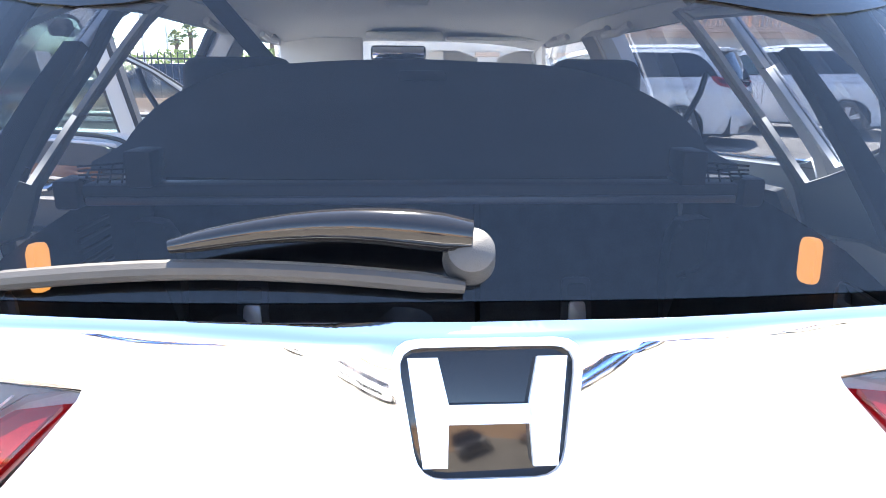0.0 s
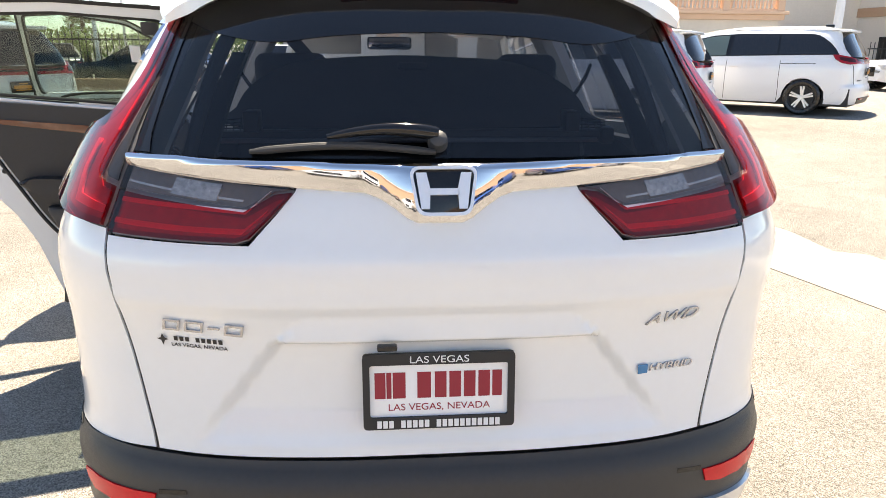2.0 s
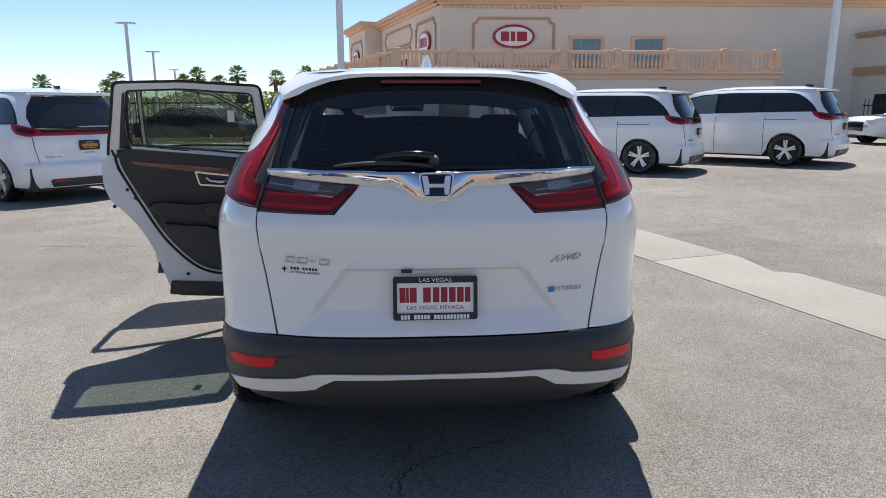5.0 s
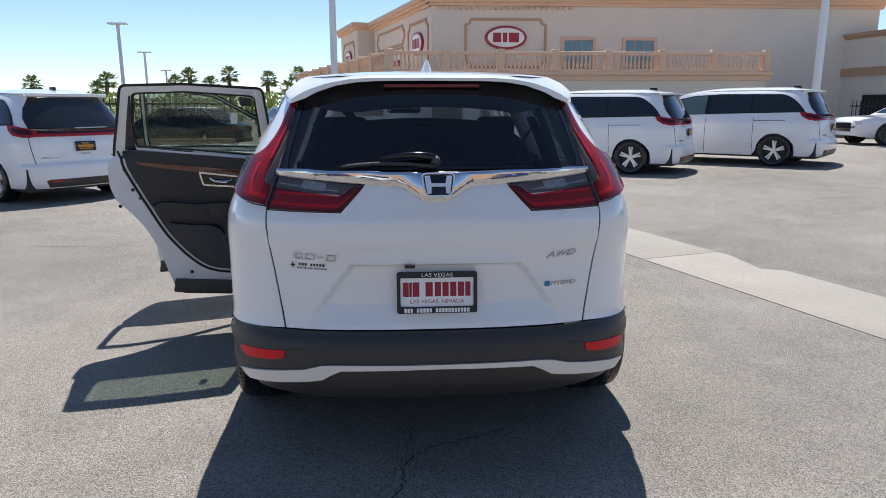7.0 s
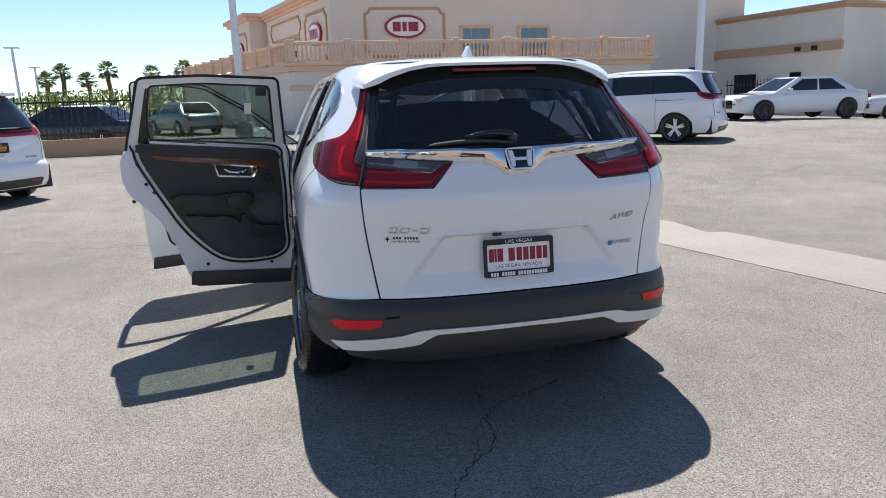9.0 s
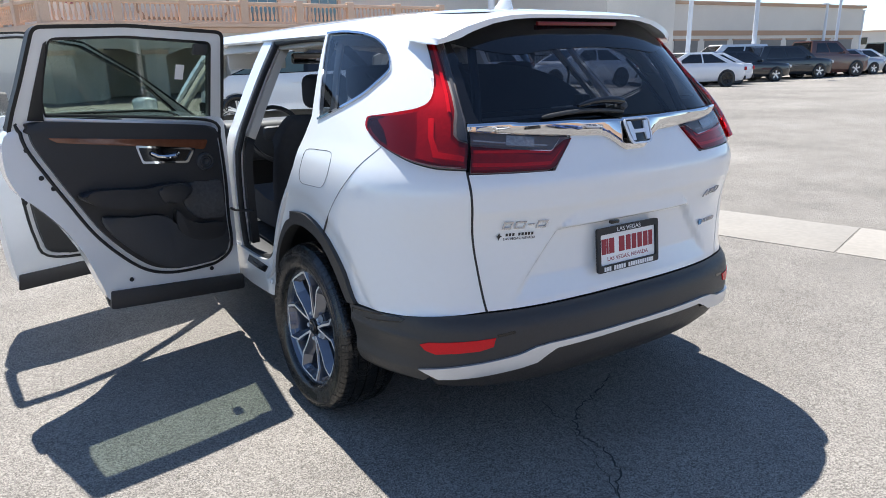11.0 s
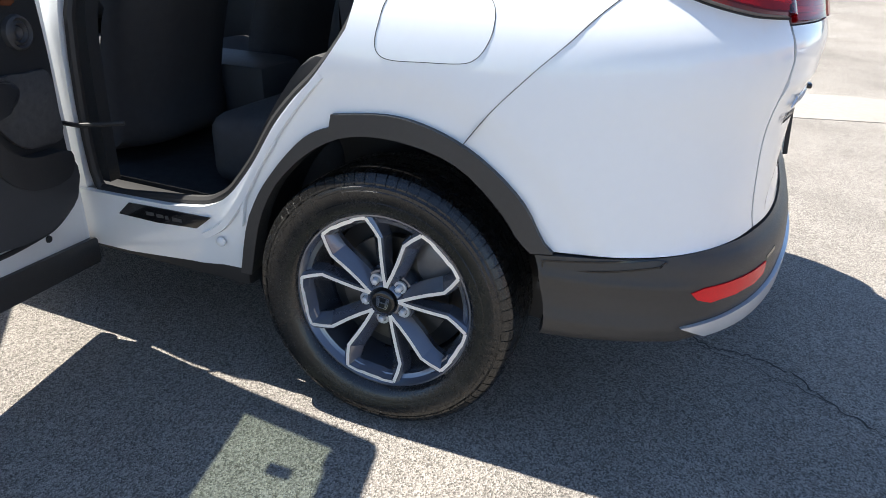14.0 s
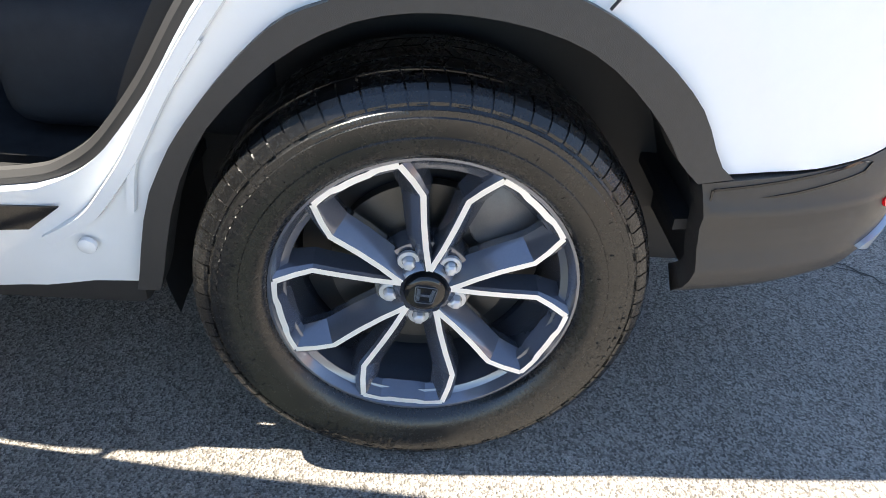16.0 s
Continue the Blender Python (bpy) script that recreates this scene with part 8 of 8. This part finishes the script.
vehicle("sedan", "white four-door sedan parked by the fence", "car", wheel_at(15.3, 17.9, 84, 4.1, -1), WHITE2, L=5.0, H=1.47, cab=(0.55, 1.35, 2.7, 3.7), rim=GLOSS)
for px, py in ((23.6, 16.6), (26.4, 18.1)):
    vehicle("coupe", "white two-door coupe with black wheels, parked", "car", wheel_at(px, py, 66, 0.95, -1), WHITE2, L=5.0, W=1.92, H=1.44, cab=(0.5, 1.5, 2.6, 3.6), rim=GLOSS)
vehicle("sedan", "black four-door luxury sedan, parked", "car", wheel_at(30.2, 18.6, -112, 4.15, 1), NAVY, L=5.1, W=1.9, H=1.5, cab=(0.6, 1.4, 2.8, 3.8))
vehicle("suv", "white sport utility vehicle with dark glass, parked", "car", wheel_at(32.6, 21.2, 66, 0.95, -1), WHITE2, L=4.9, W=1.95, H=1.85, belt=1.1, hood=1.05, tail=1.15, cab=(0.05, 0.35, 2.9, 3.8), r=0.38)
vehicle("suv", "black sport utility vehicle, parked", "car", wheel_at(34.8, 19.0, -112, 3.7, 1), NAVY, L=4.6, W=1.9, H=1.72, belt=1.05, hood=1.05, tail=1.1, cab=(0.1, 0.5, 2.7, 3.5), r=0.37)
vehicle("pickup_truck", "dark brown crew-cab pickup truck, parked", "truck", wheel_at(38.3, 19.0, -110, 4.85, 1), BROWN, L=5.8, W=2.05, H=1.95, belt=1.25, hood=1.2, tail=1.2, cab=(1.9, 2.1, 3.7, 4.4), r=0.42, wheels=(1.2, 4.85))
vehicle("sedan", "silver grey sedan, parked in a row", "car", wheel_at(41.6, 19.6, -110, 3.78, 1), GREY2, H=1.5)
vehicle("sedan", "white sedan, parked in a row", "car", wheel_at(43.8, 19.8, -110, 3.78, 1), WHITE2, H=1.48)
vehicle("off_roader", "grey-green boxy off-road vehicle, parked", "car", wheel_at(47.0, 19.0, -110, 3.4, 1), SAGE, L=4.4, W=1.9, H=1.85, belt=1.1, hood=1.1, tail=1.15, cab=(0.05, 0.15, 2.2, 2.6), r=0.42)
vehicle("suv", "white sport utility vehicle behind the fence, parked", "car", heading(62.0, 20.6, 105), WHITE2, L=4.8, H=1.75, belt=1.05, hood=1.1, tail=1.1, cab=(0.1, 0.5, 2.6, 3.4), r=0.38)
vehicle("suv", "blue sport utility vehicle behind the fence, parked", "car", heading(70.5, 20.4, -70), BLUE2, L=4.7, H=1.7, belt=1.05, hood=1.05, tail=1.1, cab=(0.1, 0.5, 2.6, 3.4), r=0.37)
vehicle("off_roader", "black boxy off-road vehicle behind the fence, parked", "car", heading(72.0, 18.2, -75), NAVY, L=4.3, H=1.85, belt=1.1, hood=1.1, tail=1.15, cab=(0.05, 0.15, 2.2, 2.6), r=0.42)
for i, (px, py) in enumerate(((19.6, 1.1), (23.2, 1.8), (26.2, 2.7), (30.0, 3.4), (33.7, 4.2), (37.8, 5.1), (42.0, 6.3), (46.0, 7.4), (50.2, 8.3))):
    vehicle("compact_suv", ("grey", "blue", "silver grey", "white", "red", "white", "white", "black", "white")[i] + " compact SUV in a row, parked", "car", heading(px + 1.5, py - 4.2, 20),
            (GREY2, BLUE2, GREY2, WHITE2, RED2, WHITE2, WHITE2, NAVY, WHITE2)[i], L=4.5, H=1.66, belt=1.02, hood=1.02, tail=1.08, cab=(0.1, 0.5, 2.5, 3.4), r=0.37)
for i, (px, py) in enumerate(((-19.5, 25.5), (-15.6, 25.2), (-11.8, 24.8), (-8.4, 28.6), (-4.2, 29.5))):
    vehicle("sedan", ("black", "silver grey", "black", "white", "silver grey")[i] + " sedan beyond the fence, parked", "car", heading(px, py, 30), (NAVY, GREY2, NAVY, WHITE2, GREY2)[i], H=1.5)
vehicle("sedan", "black sedan parked by the fence", "car", heading(-5.4, 21.6, 78), NAVY, H=1.46)
GATE2 = thing("iron_gate", "long black iron fence across the far exit", "fence", Matrix.Translation((53.0, 18.4, 0)) @ Matrix.Rotation(radians(-10.5), 4, "Z"))
for z in (0.25, 1.95):
    part("rail", boxed(0, 36, -0.03, 0.03, z, z + 0.07), IRON, GATE2, smooth=False)
for k in range(10):
    part("post", boxed(k * 4 - 0.05, k * 4 + 0.05, -0.05, 0.05, 0, 2.15), IRON, GATE2, smooth=False)
tall = finish("picket", boxed(-0.014, 0.014, -0.014, 0.014, 0.1, 2.05), IRON, False)
for k in range(200):
    part("picket", tall, None, GATE2, m=Matrix.Translation((0.09 + k * 0.18, 0, 0)))
LEAF2 = thing("iron_gate", "open black iron gate leaf beside a tan pier", "gate", Matrix.Translation((51.0, 19.9, 0)) @ Matrix.Rotation(radians(-38), 4, "Z"))
for z in (0.25, 1.75):
    part("rail", boxed(0, 2.4, -0.03, 0.03, z, z + 0.07), IRON, LEAF2, smooth=False)
for k in range(14):
    part("picket", tall, None, LEAF2, m=Matrix.Translation((0.05 + k * 0.18, 0, -0.1)))
part("pier", boxed(-1.0, -0.2, -0.3, 0.3, 0, 1.3, 0.02), STUCCO_TAN, LEAF2, "tan pier", smooth=False)
for x, y, h, r, n in ((25.8, 20.4, 9.0, 0.11, 2), (33.0, 21.8, 9.0, 0.13, 2), (46.0, 25.3, 4.4, 0.11, 1), (39.5, 20.9, 9.0, 0.09, 2), (51.5, 25.7, 4.1, 0.11, 1), (57.0, 25.8, 3.75, 0.11, 1), (66.9, 28.4, 3.75, 0.12, 1), (76.6, 30.8, 3.8, 0.12, 1), (68.9, 22.9, 9.0, 0.13, 2), (69.2, 22.0, 9.0, 0.13, 2), (70.8, 16.1, 9.0, 0.13, 2)):
    light_pole(x, y, h, r, n)
palm(69.6, 29.8, 2.9, 31)
palm(71.0, 29.0, 3.3, 32)
hyd = thing("hydrant", "red fire hydrant at the kerb", "hydrant", Matrix.Translation((41.3, 17.9, 0)))
part("barrel", lathe(bmesh.new(), [(0, 0.16), (0.08, 0.16), (0.1, 0.11), (0.5, 0.11), (0.52, 0.15), (0.57, 0.15), (0.6, 0.12), (0.70, 0.05), (0.76, 0.04), (0.77, 0.0)], 18, "Z"), SIGN_RED, hyd)
for s2 in (-1, 1):
    part("outlet", boxed(min(0, s2 * 0.19), max(0, s2 * 0.19), -0.05, 0.05, 0.36, 0.46, 0.02), SIGN_RED, hyd)
lone("red_kerb", boxed(38.9, 41.2, 16.75, 16.95, 0, 0.14, 0.02), SIGN_RED, "red painted kerb end by the hydrant", "kerb", kind="structure")

# cracks in the asphalt
def crack(pts, w, seed):
    rnd = random.Random(seed)
    q = spline(pts, 9)
    bm = bmesh.new()
    rows = []
    for i, p in enumerate(q):
        d = q[min(i + 1, len(q) - 1)] - q[max(i - 1, 0)]
        n = np.array((-d[1], d[0])) / (np.linalg.norm(d) + 1e-9)
        p = p + n * rnd.uniform(-0.012, 0.012)
        ww = w * rnd.uniform(0.3, 1.2)
        rows.append([bm.verts.new((*q, rise(*q) + (0.0012 if rise(*q) == 0 else 0.004))) for q in (p + n * ww, p - n * ww)])
    for a, b in zip(rows, rows[1:]):
        bm.faces.new((a[0], a[1], b[1], b[0]))
    lone("asphalt_crack", bm, CRACK, "thin dark crack in the asphalt", "crack", group="cracks", kind="structure", smooth=False)


crack([(0.34, 0.46), (0.14, 0.36), (-0.05, 0.28), (-0.14, 0.16), (-0.14, 0.05), (-0.19, -0.09), (-0.30, -0.20), (-0.40, -0.34), (-0.44, -0.50), (-0.50, -0.75)], 0.0044, 1)
crack([(-0.10, 0.44), (-0.17, 0.10), (-0.30, -0.20)], 0.002, 5)
crack([(-7.0, 5.1), (-4.5, 5.0), (-2.6, 4.9), (-1.2, 4.85)], 0.006, 2)
crack([(4.2, 5.6), (6.0, 6.2), (8.0, 7.4)], 0.005, 3)


# ---- behind the camera: what the paint and chrome mirror ----
wall = thing("rear_lot_building", "long tan stucco building across the lot", "building", Matrix.Translation((-22, -24, 0)))
part("wall", boxed(0, 48, -8, 0, 0, 4.2), STUCCO_TAN, wall, smooth=False)
part("coping", boxed(-0.2, 48.2, -8, 0.2, 4.2, 4.5), STONE, wall, smooth=False)
for i, (px, py, mt, nm) in enumerate(((-9.5, -13.0, WHITE2, "white"), (-5.8, -13.4, BLUE2, "blue"), (-2.2, -13.8, WHITE2, "white"), (1.6, -14.0, NAVY, "black"), (5.4, -13.8, BLUE2, "blue"), (9.2, -13.4, WHITE2, "white"))):
    vehicle("sedan", nm + " sedan in a row across the lot, parked", "car", heading(px, py, 4), mt, H=1.5)
